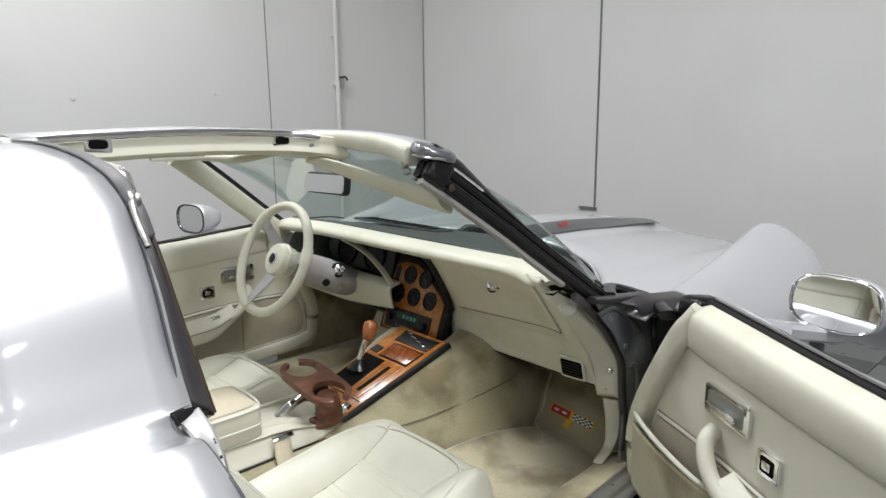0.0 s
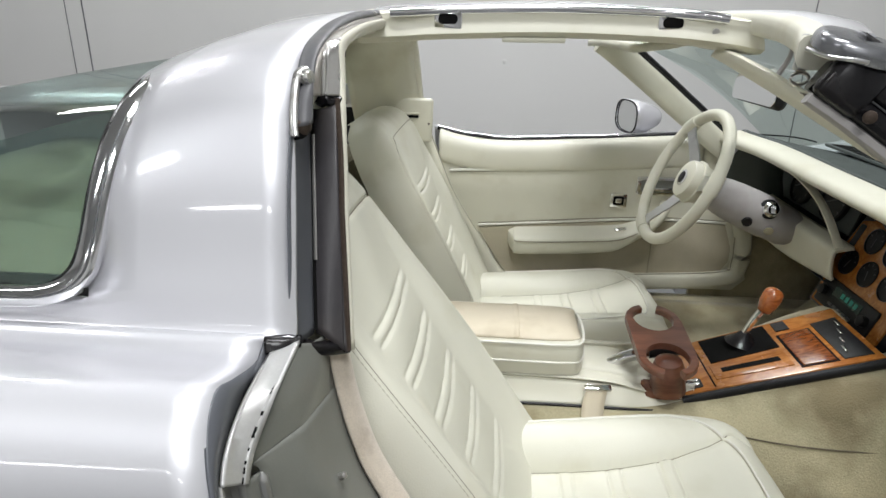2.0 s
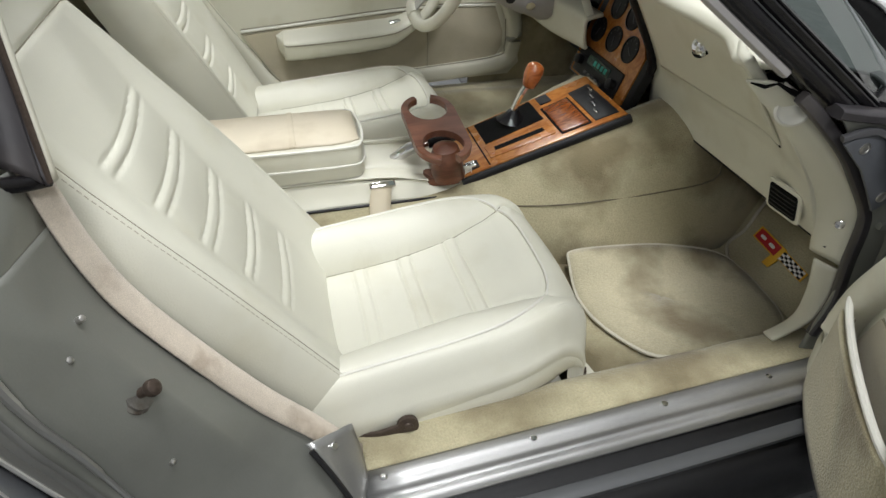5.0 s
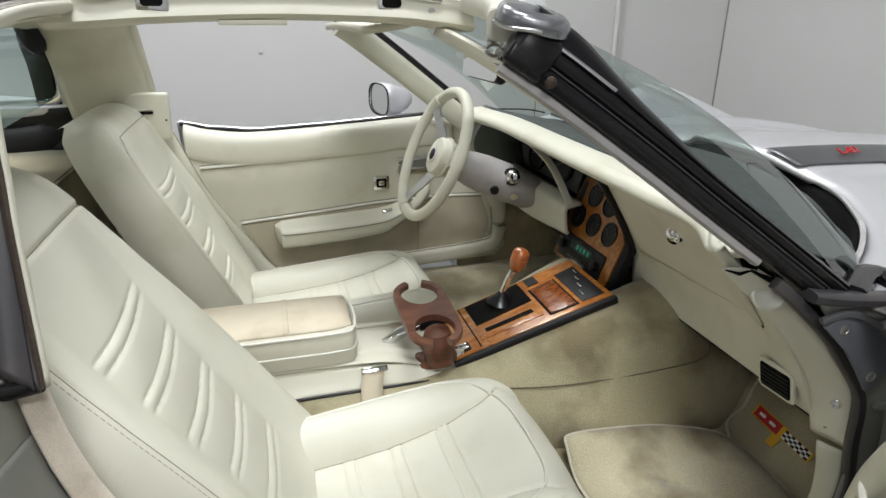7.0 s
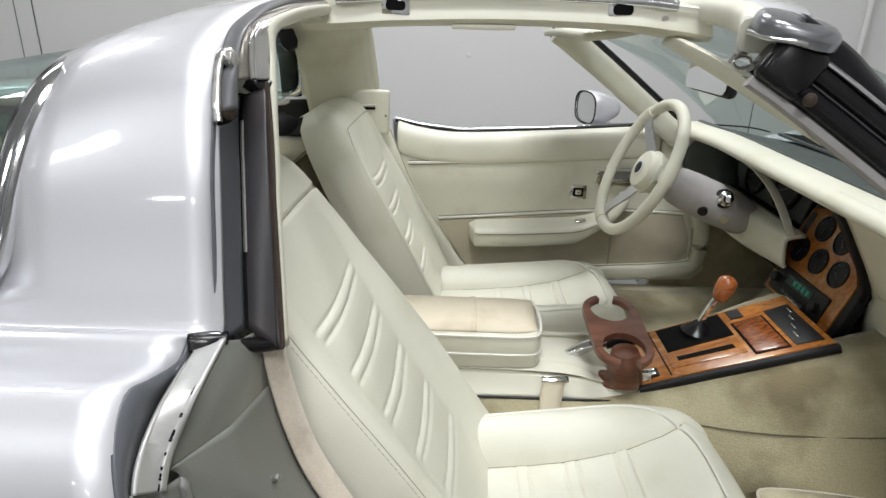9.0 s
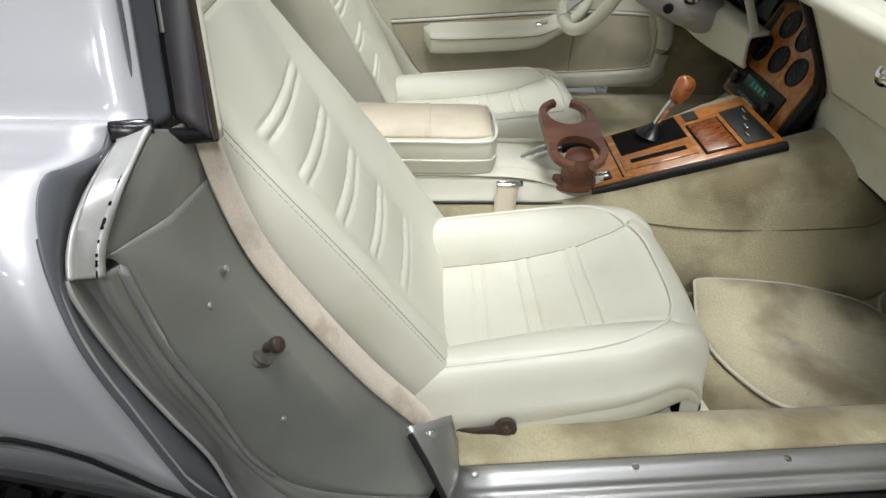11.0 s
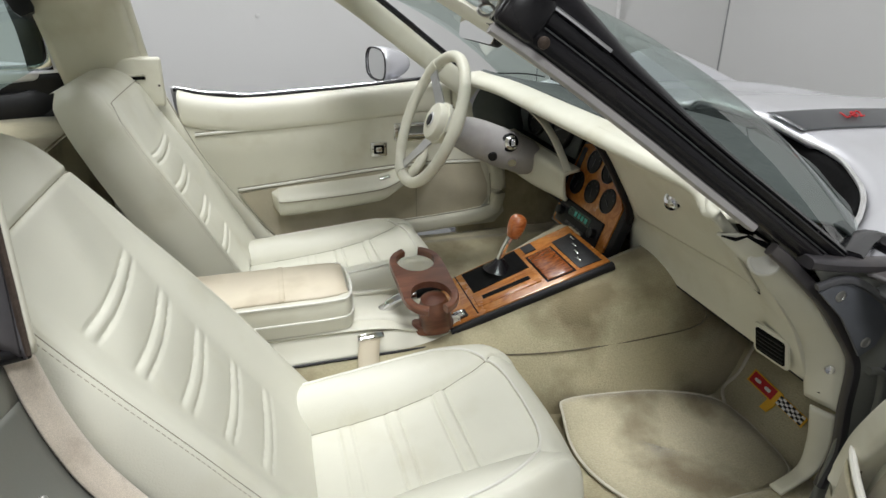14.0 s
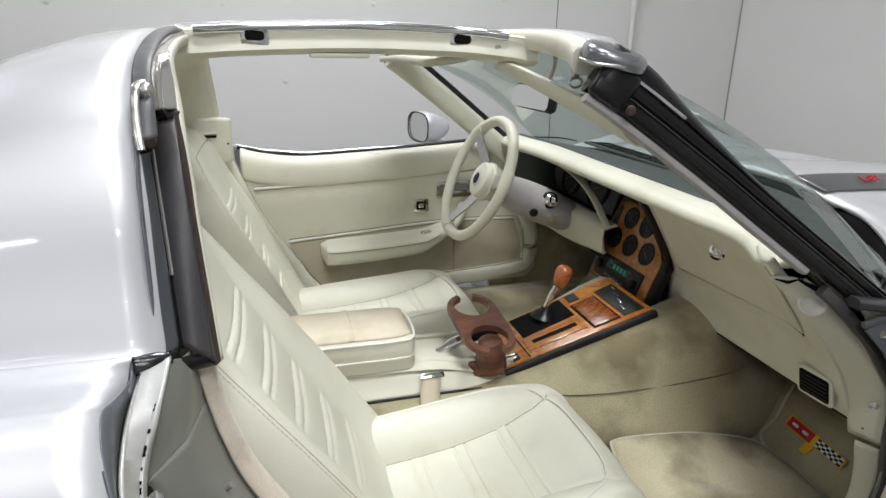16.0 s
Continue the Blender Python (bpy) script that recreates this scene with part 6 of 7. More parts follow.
    for k in range(5):
        part("preset_key", box((0.013, 0.006, 0.003), m @ Matrix.Translation((-0.078 + 0.018 * k, -0.006, 0.0125)), 0.001), STRIPE, r, smooth=False)
    for sx in (-0.118, 0.036):
        part("radio_knob", lathe([(0.011, 0), (0.011, 0.012), (0.008, 0.014)], m @ Matrix.Translation((sx, 0.010, 0.011)), 14), BLACK, r)
    for gx, gy in ((-0.112, 0.084), (-0.041, 0.085), (0.030, 0.086), (-0.078, 0.146), (-0.008, 0.143)):
        gg = part("gauge", lathe([(0.0275, 0.002), (0.0275, 0.0085), (0.025, 0.009), (0.024, 0.0068), (0.002, 0.0066)], m @ Matrix.Translation((gx, gy, 0.0)), 26), BLACK, cs, "small round black gauge")
        part("needle", box((0.002, 0.020, 0.001), m @ Matrix.Translation((gx, gy - 0.004, 0.0075)) @ Matrix.Rotation(0.7 + 9 * gx, 4, "Z")), STRIPE, gg, smooth=False)
        for k in range(5):
            part("tick", box((0.0015, 0.005, 0.0008), m @ Matrix.Translation((gx, gy, 0.0074)) @ Matrix.Rotation(-1.2 + 0.6 * k, 4, "Z") @ Matrix.Translation((0, 0.020, 0))), STRIPE, gg, smooth=False)
    part("lamp_slot", slab(rounded(0.020, 0.050, 0.004, 3, -0.137, 0.140), 0.005, m @ Matrix.Translation((0, 0, 0.002)), 0.001), BLACK, cs, "black indicator slot")
    part("dash_return", box((0.020, 0.13, 0.16), Matrix.Translation((0.896, -0.045, 0.690)), 0.006), CREAM, d, "cream side of the lower dash")
    # right end of the dash and the white trim down the hinge post
    R = [(0.698, -0.515, 0.890), (0.748, -0.519, 0.857), (0.785, -0.531, 0.812), (0.826, -0.542, 0.760), (0.864, -0.545, 0.712), (0.877, -0.545, 0.668), (0.882, -0.545, 0.612)]
    Lf = [(0.664, -0.500, 0.888), (0.697, -0.498, 0.860), (0.741, -0.496, 0.821), (0.792, -0.494, 0.769), (0.838, -0.493, 0.711), (0.864, -0.493, 0.660), (0.878, -0.497, 0.605)]
    part("post_trim", loft([[(a[0], a[1], a[2]), (a[0] * 0.65 + c[0] * 0.35 - 0.004, a[1] * 0.65 + c[1] * 0.35 - 0.003, a[2] * 0.65 + c[2] * 0.35 + 0.003), (c[0] - 0.004, c[1], c[2] + 0.002), (c[0] + 0.012, c[1] + 0.012, c[2] - 0.004)] for a, c in zip(R, Lf)], 36, 12), CREAM, d, "cream post trim with screws", solid=0.003)
    part("lower_trim", loft([[(0.882, -0.546, 0.608), (0.870, -0.533, 0.610), (0.864, -0.518, 0.610)], [(0.890, -0.547, 0.555), (0.880, -0.533, 0.552), (0.878, -0.519, 0.547)], [(0.878, -0.547, 0.504), (0.874, -0.533, 0.498), (0.874, -0.520, 0.491)], [(0.824, -0.547, 0.473), (0.826, -0.533, 0.468), (0.830, -0.521, 0.464)]], 20, 8), CREAM, d, "cream lower trim strip", solid=0.004)
    for p in ((0.858, -0.535, 0.682),):
        part("trim_screw", lathe([(0.007, 0), (0.006, 0.003), (0.002, 0.004)], axes(p, (1, 0, 0), (-0.6, -0.75, 0.2)), 10), CHROME, d)
    sp = part("speaker_cap", lathe([(0.020, -0.002), (0.020, 0.002), (0.017, 0.0035), (0.015, 0.002), (0.006, 0.0025), (0.004, 0.004), (0.001, 0.004)], axes((0.727, -0.513, 0.853), (1, 0, 0), (-0.50, -0.80, 0.1)), 24), PIPING, d, "round grey-white cap")
    part("trim_gap", tube([(0.664, -0.503, 0.889), (0.678, -0.512, 0.886), (0.692, -0.514, 0.890), (0.712, -0.520, 0.880), (0.728, -0.523, 0.872)], [0.001, 0.0025, 0.0018, 0.0035, 0.004], 6), PIT, d, "dark torn gap above the trim")
    part("trim_rim", tube([(p[0] + 0.001, p[1] - 0.002, p[2] + 0.001) for p in R], 0.0018, 6, n=30), PIPING, d, "pale rim of the trim")


def sticker():
    st = thing("flag_decal", (1.055, -0.31, 0.44))
    tagged(st, "red, yellow and checkered flag decal on the toe-board carpet", "decal")
    m = axes((1.038, -0.248, 0.442), (0.02, -0.99, -0.09), (-0.85, 0.0, 0.50)) @ Matrix.Diagonal((1.12, 0.64, 1, 1))
    part("backing", slab([(-0.004, -0.026), (0.062, -0.026), (0.064, -0.020), (0.125, -0.020), (0.125, 0.012), (0.07, 0.012), (0.064, 0.016), (-0.004, 0.016)], 0.002, m @ Matrix.Translation((0, 0, 0.004))), YELLOW, st)
    part("red_field", slab([(0, -0.022), (0.056, -0.022), (0.056, 0.012), (0, 0.012)], 0.001, m @ Matrix.Translation((0, 0, 0.0065))), RED, st)
    for x in (0.016, 0.04):
        part("mark", slab(rounded(0.014, 0.010, 0.003, 3, x, -0.005), 0.0006, m @ Matrix.Translation((0, 0, 0.0078))), WHITE, st)
    part("yellow_tail", slab([(0.050, -0.022), (0.068, -0.022), (0.060, -0.092), (0.046, -0.088)], 0.002, m @ Matrix.Translation((0, 0, 0.0042))), YELLOW, st)
    for i in range(8):
        for j in range(4):
            q = slab([(0.066 + 0.007 * i, -0.018 + 0.007 * j), (0.073 + 0.007 * i, -0.018 + 0.007 * j), (0.073 + 0.007 * i, -0.011 + 0.007 * j), (0.066 + 0.007 * i, -0.011 + 0.007 * j)], 0.001, m @ Matrix.Translation((0, 0, 0.0065)))
            part("check", q, BLACK if (i + j) % 2 else WHITE, st, smooth=False)


def steering():
    ax = V((-0.90, -0.06, 0.40)).normalized()
    ctr = V((0.525, 0.372, 0.852))
    m = axes(ctr, (0, 1, 0), ax)
    R = 0.158
    w = part("steering_wheel", tube([m @ V((R * math.cos(a), R * math.sin(a), 0)) for a in np.linspace(0, 2 * math.pi, 48, endpoint=False)], 0.0135, 12, closed=True), CREAM, car, "cream leather-rimmed steering wheel")
    for a in (math.radians(-45), math.radians(70), math.radians(190)):
        a2 = a + 0.0
        c1, s1 = math.cos(a2), math.sin(a2)
        sp = bmesh.new()
        rows = []
        for t, hw, z in ((0.035, 0.020, -0.030), (0.08, 0.017, -0.020), (0.125, 0.014, -0.006), (0.150, 0.016, 0.0)):
            rows.append([m @ V((t * c1 - q * s1, t * s1 + q * c1, z + h)) for q, h in ((-hw, 0), (-hw, 0.004), (hw, 0.004), (hw, 0))])
        sheet(rows, sp, close_v=True, cap=True)
        part("spoke", sp, BRUSHED, w, "brushed metal spoke")
        part("spoke_grip", tube([m @ V((R * math.cos(a2 + q), R * math.sin(a2 + q), 0)) for q in np.linspace(-0.14, 0.14, 8)], 0.016, 10), CREAM, w)
    part("hub", lathe([(0.044, -0.055), (0.046, -0.034), (0.052, -0.032), (0.052, -0.024), (0.047, -0.022), (0.047, -0.010), (0.043, -0.004), (0.030, -0.001), (0.018, 0.0)], m, 32), CREAM, w, "cream hub pad")
    part("hub_badge", lathe([(0.019, -0.002), (0.019, 0.002), (0.015, 0.003)], m, 20), CHROME, w, "round hub emblem")
    part("hub_badge_face", lathe([(0.0145, 0.003), (0.012, 0.0045), (0.006, 0.005)], m, 20), BLACK, w)
    c0, c1 = ctr + ax * -0.05, ctr + ax * -0.30
    col = part("steering_column", lathe([(0.040, -0.05), (0.040, -0.09), (0.045, -0.11), (0.048, -0.14), (0.050, -0.20), (0.050, -0.235), (0.0475, -0.237), (0.0475, -0.285), (0.042, -0.300), (0.034, -0.302), (0.032, -0.36)], m, 28), COLUMN, car, "worn grey steering column shroud")
    side = axes(ctr + ax * -0.205 + V((0.008, -0.044, 0.022)), (1, 0, 0), (0, -1, 0.25))
    part("ignition_lock", lathe([(0.018, 0), (0.018, 0.014), (0.013, 0.018), (0.012, 0.026)], side, 18), CHROME, col, "chrome ignition lock")
    part("lock_ring", lathe([(0.023, -0.004), (0.023, 0.002), (0.018, 0.003)], side, 18), BLACK, col)
    part("key_tab", box((0.006, 0.018, 0.012), side @ Matrix.Translation((0, 0, 0.030)), 0.002), CHROME, col)
    part("column_knob", lathe([(0.011, 0), (0.011, 0.010)], axes(ctr + ax * -0.222 + V((0, -0.044, -0.018)), (1, 0, 0), (-0.2, -1, -0.4)), 14), CHROME, col)
    part("column_plug", lathe([(0.012, 0), (0.011, 0.008)], axes(ctr + ax * -0.165 + V((0, -0.042, -0.024)), (1, 0, 0), (-0.2, -1, -0.3)), 14), BLACK, col)
    part("turn_stalk", tube([ctr + ax * -0.09 + V((0, 0.05, 0)), ctr + ax * -0.08 + V((0, 0.16, 0.02))], 0.006, 8), CHROME, col)


def belt():
    b = part("seat_belt", loft([[(0.262, -0.125, 0.505), (0.264, -0.105, 0.530), (0.272, -0.090, 0.555)], [(0.300, -0.125, 0.500), (0.304, -0.105, 0.527), (0.310, -0.088, 0.553)]], 4, 10), TANTOP, car, "beige belt webbing", solid=0.003)
    part("belt_tongue", box((0.050, 0.012, 0.006), axes((0.292, -0.087, 0.556), (1, 0.05, -0.03), (0, -0.5, 1)), 0.002), CHROME, b, "chrome belt tongue")


cabin_floor()
floor_mat()
console()
for sd in (-1, 1):
    tagged(seat(sd), "cream leather bucket seat with pleated panels and pale piping", "car seat", "bucket seats")
dashboard()
sticker()
steering()
belt()


# ---- doors and front ----
def door_panel(parent, f, carpet_lo=True):
    """The inner face of a door in its own frame: x forward from the hind end, y inward, z up; f maps it to the world."""
    def P(x, y, z):
        return tuple(f(V((x, y, z))))
    SX = [0.0, 0.06, 0.18, 0.45, 0.62, 0.70, 0.745]
    def top(x):
        return float(np.interp(x, [0, 0.05, 0.18, 0.45, 0.72, 0.95], [0.895, 0.880, 0.866, 0.876, 0.892, 0.905]))
    secs = []
    for x in SX:
        z1 = top(x)
        secs.append([P(x, -0.055, z1), P(x, -0.020, z1 - 0.002), P(x, 0.004, z1 - 0.014), P(x, 0.012, z1 - 0.035), P(x, 0.010, z1 - 0.070), P(x, 0.004, z1 - 0.086)])
    up = part("upper_roll", loft(secs, 40, 16), CREAM, parent, "cream padded upper door roll", solid=0.004)
    panel = [(0.0, 0.81), (0.762, 0.83), (0.815, 0.738), (0.870, 0.64), (0.915, 0.54), (0.935, 0.46), (0.90, 0.425), (0.18, 0.425), (0.12, 0.46), (0.05, 0.62)]
    b = slab([(x, z) for x, z in panel], 0.05)
    b.transform(Matrix(((1, 0, 0, 0), (0, 0, 1, -0.05), (0, 1, 0, 0), (0, 0, 0, 1))))
    for v in b.verts:
        v.co = f(v.co)
    part("inner_panel", b, CREAM, parent, "cream vinyl inner panel")
    # stitched beads, each with painted shadow lines above and below
    for pts in ([(0.030, 0.780), (0.30, 0.790), (0.573, 0.805), (0.765, 0.815)], [(0.118, 0.616), (0.30, 0.627), (0.462, 0.638), (0.59, 0.644), (0.72, 0.644), (0.845, 0.638)]):
        part("seam_shade", tube([P(x, 0.0022, z + 0.0065) for x, z in pts], 0.0018, 6, n=30), SEAMLINE, parent)
        part("stitch_bead", tube([P(x, 0.002, z + 0.001) for x, z in pts], 0.0042, 8, n=30), PIPING, parent, "pale stitched bead")
        part("seam_shade", tube([P(x, 0.003, z - 0.0045) for x, z in pts], 0.0012, 6, n=30), SEAMLINE, parent)
    # carpeted lower field with a rolled border
    fld = [(0.122, 0.608), (0.30, 0.621), (0.462, 0.632), (0.59, 0.638), (0.72, 0.638), (0.845, 0.632), (0.872, 0.56), (0.872, 0.52), (0.85, 0.485), (0.543, 0.468), (0.21, 0.466), (0.165, 0.53)]
    b = slab(fld, 0.006)
    b.transform(Matrix(((1, 0, 0, 0), (0, 0, 1, 0.0), (0, 1, 0, 0), (0, 0, 0, 1))))
    for v in b.verts:
        v.co = f(v.co)
    part("carpet_field", b, DOORPILE, parent, "worn beige carpet on the door foot")
    roll = [(-0.045, -0.004, 0.872), (-0.012, 0.002, 0.790), (0.020, 0.006, 0.715), (0.068, 0.009, 0.632), (0.130, 0.011, 0.535), (0.178, 0.012, 0.465), (0.225, 0.012, 0.446), (0.40, 0.012, 0.447), (0.545, 0.012, 0.450), (0.85, 0.012, 0.466), (0.902, 0.012, 0.510), (0.900, 0.010, 0.60), (0.865, 0.008, 0.68), (0.815, 0.005, 0.765), (0.775, 0.0, 0.83), (0.750, -0.02, 0.878)]
    part("border_roll", tube([P(*p) for p in roll], 0.0, 12, n=90, flat=(0.019, 0.024)), CREAM, parent, "cream rolled border")
    part("border_seam", tube([P(p[0] + o[0], p[1] + 0.008, p[2] + o[1]) for p, o in zip(roll[:12], [(0.022, 0.008)] * 5 + [(0.022, 0.016), (0.0, 0.025), (0.0, 0.025), (0.0, 0.025), (-0.008, 0.024), (-0.026, 0.010), (-0.026, 0.0)])], 0.0016, 6, n=60), SEAMLINE, parent, "dark seam beside the border")
    part("belt_hole", lathe([(0.010, -0.002), (0.010, 0.003), (0.006, 0.005)], axes(P(0.031, 0.029, 0.690), f(V((1, 0, 0))) - f(V((0, 0, 0))), f(V((0, 1, 0.2))) - f(V((0, 0, 0)))), 16), BLACK, parent, "black plug in the border")
    part("field_seam", tube([P(0.635, 0.008, z) for z in (0.47, 0.55, 0.636)], 0.0018, 6, n=8), SEAMLINE, parent)
    secs = []
    for x, t0, t1, b0, out in ((0.208, 0.600, 0.594, 0.572, 0.012), (0.222, 0.607, 0.590, 0.552, 0.036), (0.244, 0.611, 0.586, 0.542, 0.049), (0.40, 0.617, 0.590, 0.547, 0.052), (0.515, 0.623, 0.596, 0.556, 0.050), (0.56, 0.632, 0.608, 0.576, 0.047), (0.60, 0.646, 0.626, 0.600, 0.041)):
        secs.append([P(x, 0.0, t0), P(x, out * 0.5, (t0 + t1) / 2 + 0.006), P(x, out * 0.88, t1 + 0.006), P(x, out, t1 - 0.004), P(x, out, (t1 + b0) / 2), P(x, out * 0.94, b0 + 0.006), P(x, out * 0.8, b0), P(x, 0.0, b0 - 0.008)])
    ar = part("armrest", loft(secs, 40, 30, closed=True, cap=True), CREAM, parent, "cream padded armrest with a sloping top")
    part("pull", tube([P(0.570, 0.030, 0.605), P(0.605, 0.034, 0.622), P(0.635, 0.032, 0.648), P(0.655, 0.022, 0.678), P(0.660, 0.0, 0.694)], 0.0150, 12, n=24), CREAM, ar, "cream pull curving up from the armrest")
    part("armrest_seam", tube([P(x, y, z) for x, y, z in ((0.226, 0.040, 0.588), (0.246, 0.0505, 0.583), (0.40, 0.0535, 0.587), (0.515, 0.0515, 0.593), (0.56, 0.048, 0.605), (0.60, 0.042, 0.623))], 0.0018, 6, n=24), SEAMLINE, ar)
    part("armrest_switch", box((0.034, 0.012, 0.008), axes(P(0.535, 0.026, 0.620), f(V((1, 0, 0.25))) - f(V((0, 0, 0))), f(V((0, 0.5, 1))) - f(V((0, 0, 0)))), 0.003), CHROME, ar, "small chrome switch")
    m = lambda x, z, y=0.0: axes(P(x, y, z), f(V((1, 0, 0))) - f(V((0, 0, 0))), f(V((0, 1, 0))) - f(V((0, 0, 0))))
    hd = part("handle_bezel", slab(rounded(0.118, 0.054, 0.008, 4), 0.008, m(0.630, 0.747), 0.003), CHROME, parent, "chrome door handle in a bezel")
    part("handle_recess", slab(rounded(0.094, 0.036, 0.006, 4), 0.001, m(0.630, 0.747, 0.0075)), JAMB, hd)
    part("handle_lever", box((0.075, 0.012, 0.012), m(0.634, 0.740, 0.014), 0.004), CHROME, hd)
    sw = part("switch_bezel", slab(rounded(0.048, 0.042, 0.004, 3), 0.007, m(0.524, 0.702), 0.002), CHROME, parent, "chrome window switch")
    part("switch_well", slab(rounded(0.030, 0.026, 0.003, 3), 0.0008, m(0.524, 0.702, 0.0070)), PIT, sw)
    part("switch_key", slab(rounded(0.018, 0.014, 0.002, 3), 0.003, m(0.524, 0.702, 0.0072), 0.001), CHROME, sw)
    part("chrome_rail", tube([P(x, -0.050, top(x) + 0.004) for x in (-0.01, 0.03, 0.06, 0.12, 0.18, 0.3, 0.45, 0.6, 0.70, 0.755)], 0.0, 8, n=40, flat=(0.007, 0.004)), CHROME, parent, "chrome window rail")
    part("rail_seal", tube([P(x, -0.036, top(x) + 0.001) for x in (-0.01, 0.03, 0.06, 0.12, 0.18, 0.3, 0.45, 0.6, 0.70, 0.755)], 0.006, 6, n=40), BLACK, parent)
    part("lock_knob", lathe([(0.009, 0), (0.009, 0.010), (0.006, 0.013)], m(0.02, 0.70, 0.004), 12), BLACK, parent)
    # outer skin
    sk = []
    for x in (-0.02, 0.2, 0.5, 0.75, 0.93):
        sk.append([P(x, -0.062, top(max(0, x)) + 0.002 - 0.08 * sstep(0.74, 0.95, x)), P(x, -0.085, 0.84), P(x, -0.11, 0.76), P(x, -0.115, 0.68), P(x, -0.10, 0.55), P(x, -0.08, 0.44)])
    part("door_skin", loft(sk, 20, 20), SILVER, parent, "silver outer door skin", solid=0.004)
    return top


def doors():
    dl = part("door", box((0.93, 0.05, 0.30), Matrix.Translation((0.40, 0.78, 0.60)), 0.01), JAMB, car, "closed driver's door lined in cream vinyl")
    # the closed door: hind end a little further in than its front end
    def fl(v):
        x, y, z = v
        return V((-0.075 + x, 0.665 + 0.055 * (x / 0.95) - y, z))
    door_panel(dl, fl)
    hx, hy = 0.885, -0.585
    d = V((-0.525, -0.851, 0.0))  # from the hinge to the open door's hind end
    n = V((-0.851, 0.525, 0.0))   # its inner side
    def fr(v):
        x, y, z = v
        return V((hx, hy, 0)) + d * (0.945 - x) + n * y + V((0, 0, z))
    m0 = axes(fr(V((0.47, -0.075, 0.60))), d, (0, 0, 1))
    dr = part("door", box((0.93, 0.05, 0.30), m0, 0.01), JAMB, car, "open passenger door lined in cream vinyl")
    door_panel(dr, fr)
    # map pocket with a pale rim
    pk = part("map_pocket", loft([[fr(V((x, 0.012 + q, z))) for x, q in ((0.60, 0.0), (0.66, 0.022), (0.78, 0.026), (0.88, 0.016), (0.91, 0.0))] for z, in ((0.46,), (0.50,), (0.56,), (0.598,))], 12, 20), CARPET, dr, "carpeted map pocket", solid=0.006)
    part("pocket_rim", tube([fr(V((x, 0.014 + q, 0.600 + 0.06 * (x - 0.6)))) for x, q in ((0.60, 0.0), (0.66, 0.022), (0.78, 0.026), (0.88, 0.016), (0.91, 0.0))], 0.005, 8, n=20), PIPING, pk, "pale pocket rim")
    part("door_edge", box((0.012, 0.09, 0.44), axes(fr(V((0.865, -0.055, 0.655))), d, (-d.x * 0.35, -d.y * 0.35, -1)), 0.004), JAMB, dr, "grey painted door edge")
    part("corner_boot", box((0.06, 0.075, 0.055), axes(fr(V((0.795, -0.045, 0.868))), d, (0.1, 0, 1)), 0.018, seg=3), RUBBER, dr, "black rubber corner seal")
    # mirrors
    def mirror(at, face, side, parent, nm="side_mirror"):
        f = V(face).normalized()
        m = axes(at, V((0, 0, 1)).cross(f), f) @ Matrix.Diagonal((0.90, 0.98, 1, 1))  # local z looks back
        secs = []
        for z, k in ((0.0, 1.0), (-0.02, 1.02), (-0.05, 0.90), (-0.085, 0.62), (-0.105, 0.30), (-0.110, 0.05)):
            secs.append([m @ V((0.082 * k * math.copysign(abs(math.cos(a)) ** 0.7, math.cos(a)), 0.050 * k * math.copysign(abs(math.sin(a)) ** 0.7, math.sin(a)), z)) for a in np.linspace(0, 2 * math.pi, 24, endpoint=False)])
        mi = part(nm, loft(secs, 16, 32, closed=True), SILVER, parent, "silver door mirror", solid=0.003)
        part("mirror_rim", tube([m @ V((0.080 * math.copysign(abs(math.cos(a)) ** 0.7, math.cos(a)), 0.048 * math.copysign(abs(math.sin(a)) ** 0.7, math.sin(a)), 0.001)) for a in np.linspace(0, 2 * math.pi, 40, endpoint=False)], 0.0024, 8, closed=True), BLACK if side > 0 else CHROME, mi)
        ring = [(0.078 * math.copysign(abs(math.cos(a)) ** 0.7, math.cos(a)), 0.046 * math.copysign(abs(math.sin(a)) ** 0.7, math.sin(a))) for a in np.linspace(0, 2 * math.pi, 40, endpoint=False)]
        part("mirror_glass", slab(ring, 0.002, m @ Matrix.Translation((0, 0, -0.004))), MIRROR, mi, "mirror glass")
        return mi, m
    ml, mm = mirror((0.478, 0.862, 0.922), (-1, -0.25, 0.02), 1, dl)
    part("mirror_foot", tube([mm @ V((0.0, -0.035, -0.05)), mm @ V((0.02, -0.06, -0.065)), (0.56, 0.80, 0.865)], 0.0, 10, n=10, flat=(0.030, 0.014)), SILVER, ml)
    at = V((0.900, -0.941, 0.910))
    mr, mm = mirror(at, (-1, 0.11, 0.13), -1, dr)
    part("mirror_foot", tube([mm @ V((0.0, -0.035, -0.05)), mm @ V((-0.02, -0.06, -0.05)), fr(V((0.66, -0.10, 0.87)))], 0.0, 10, n=10, flat=(0.030, 0.014)), SILVER, mr)


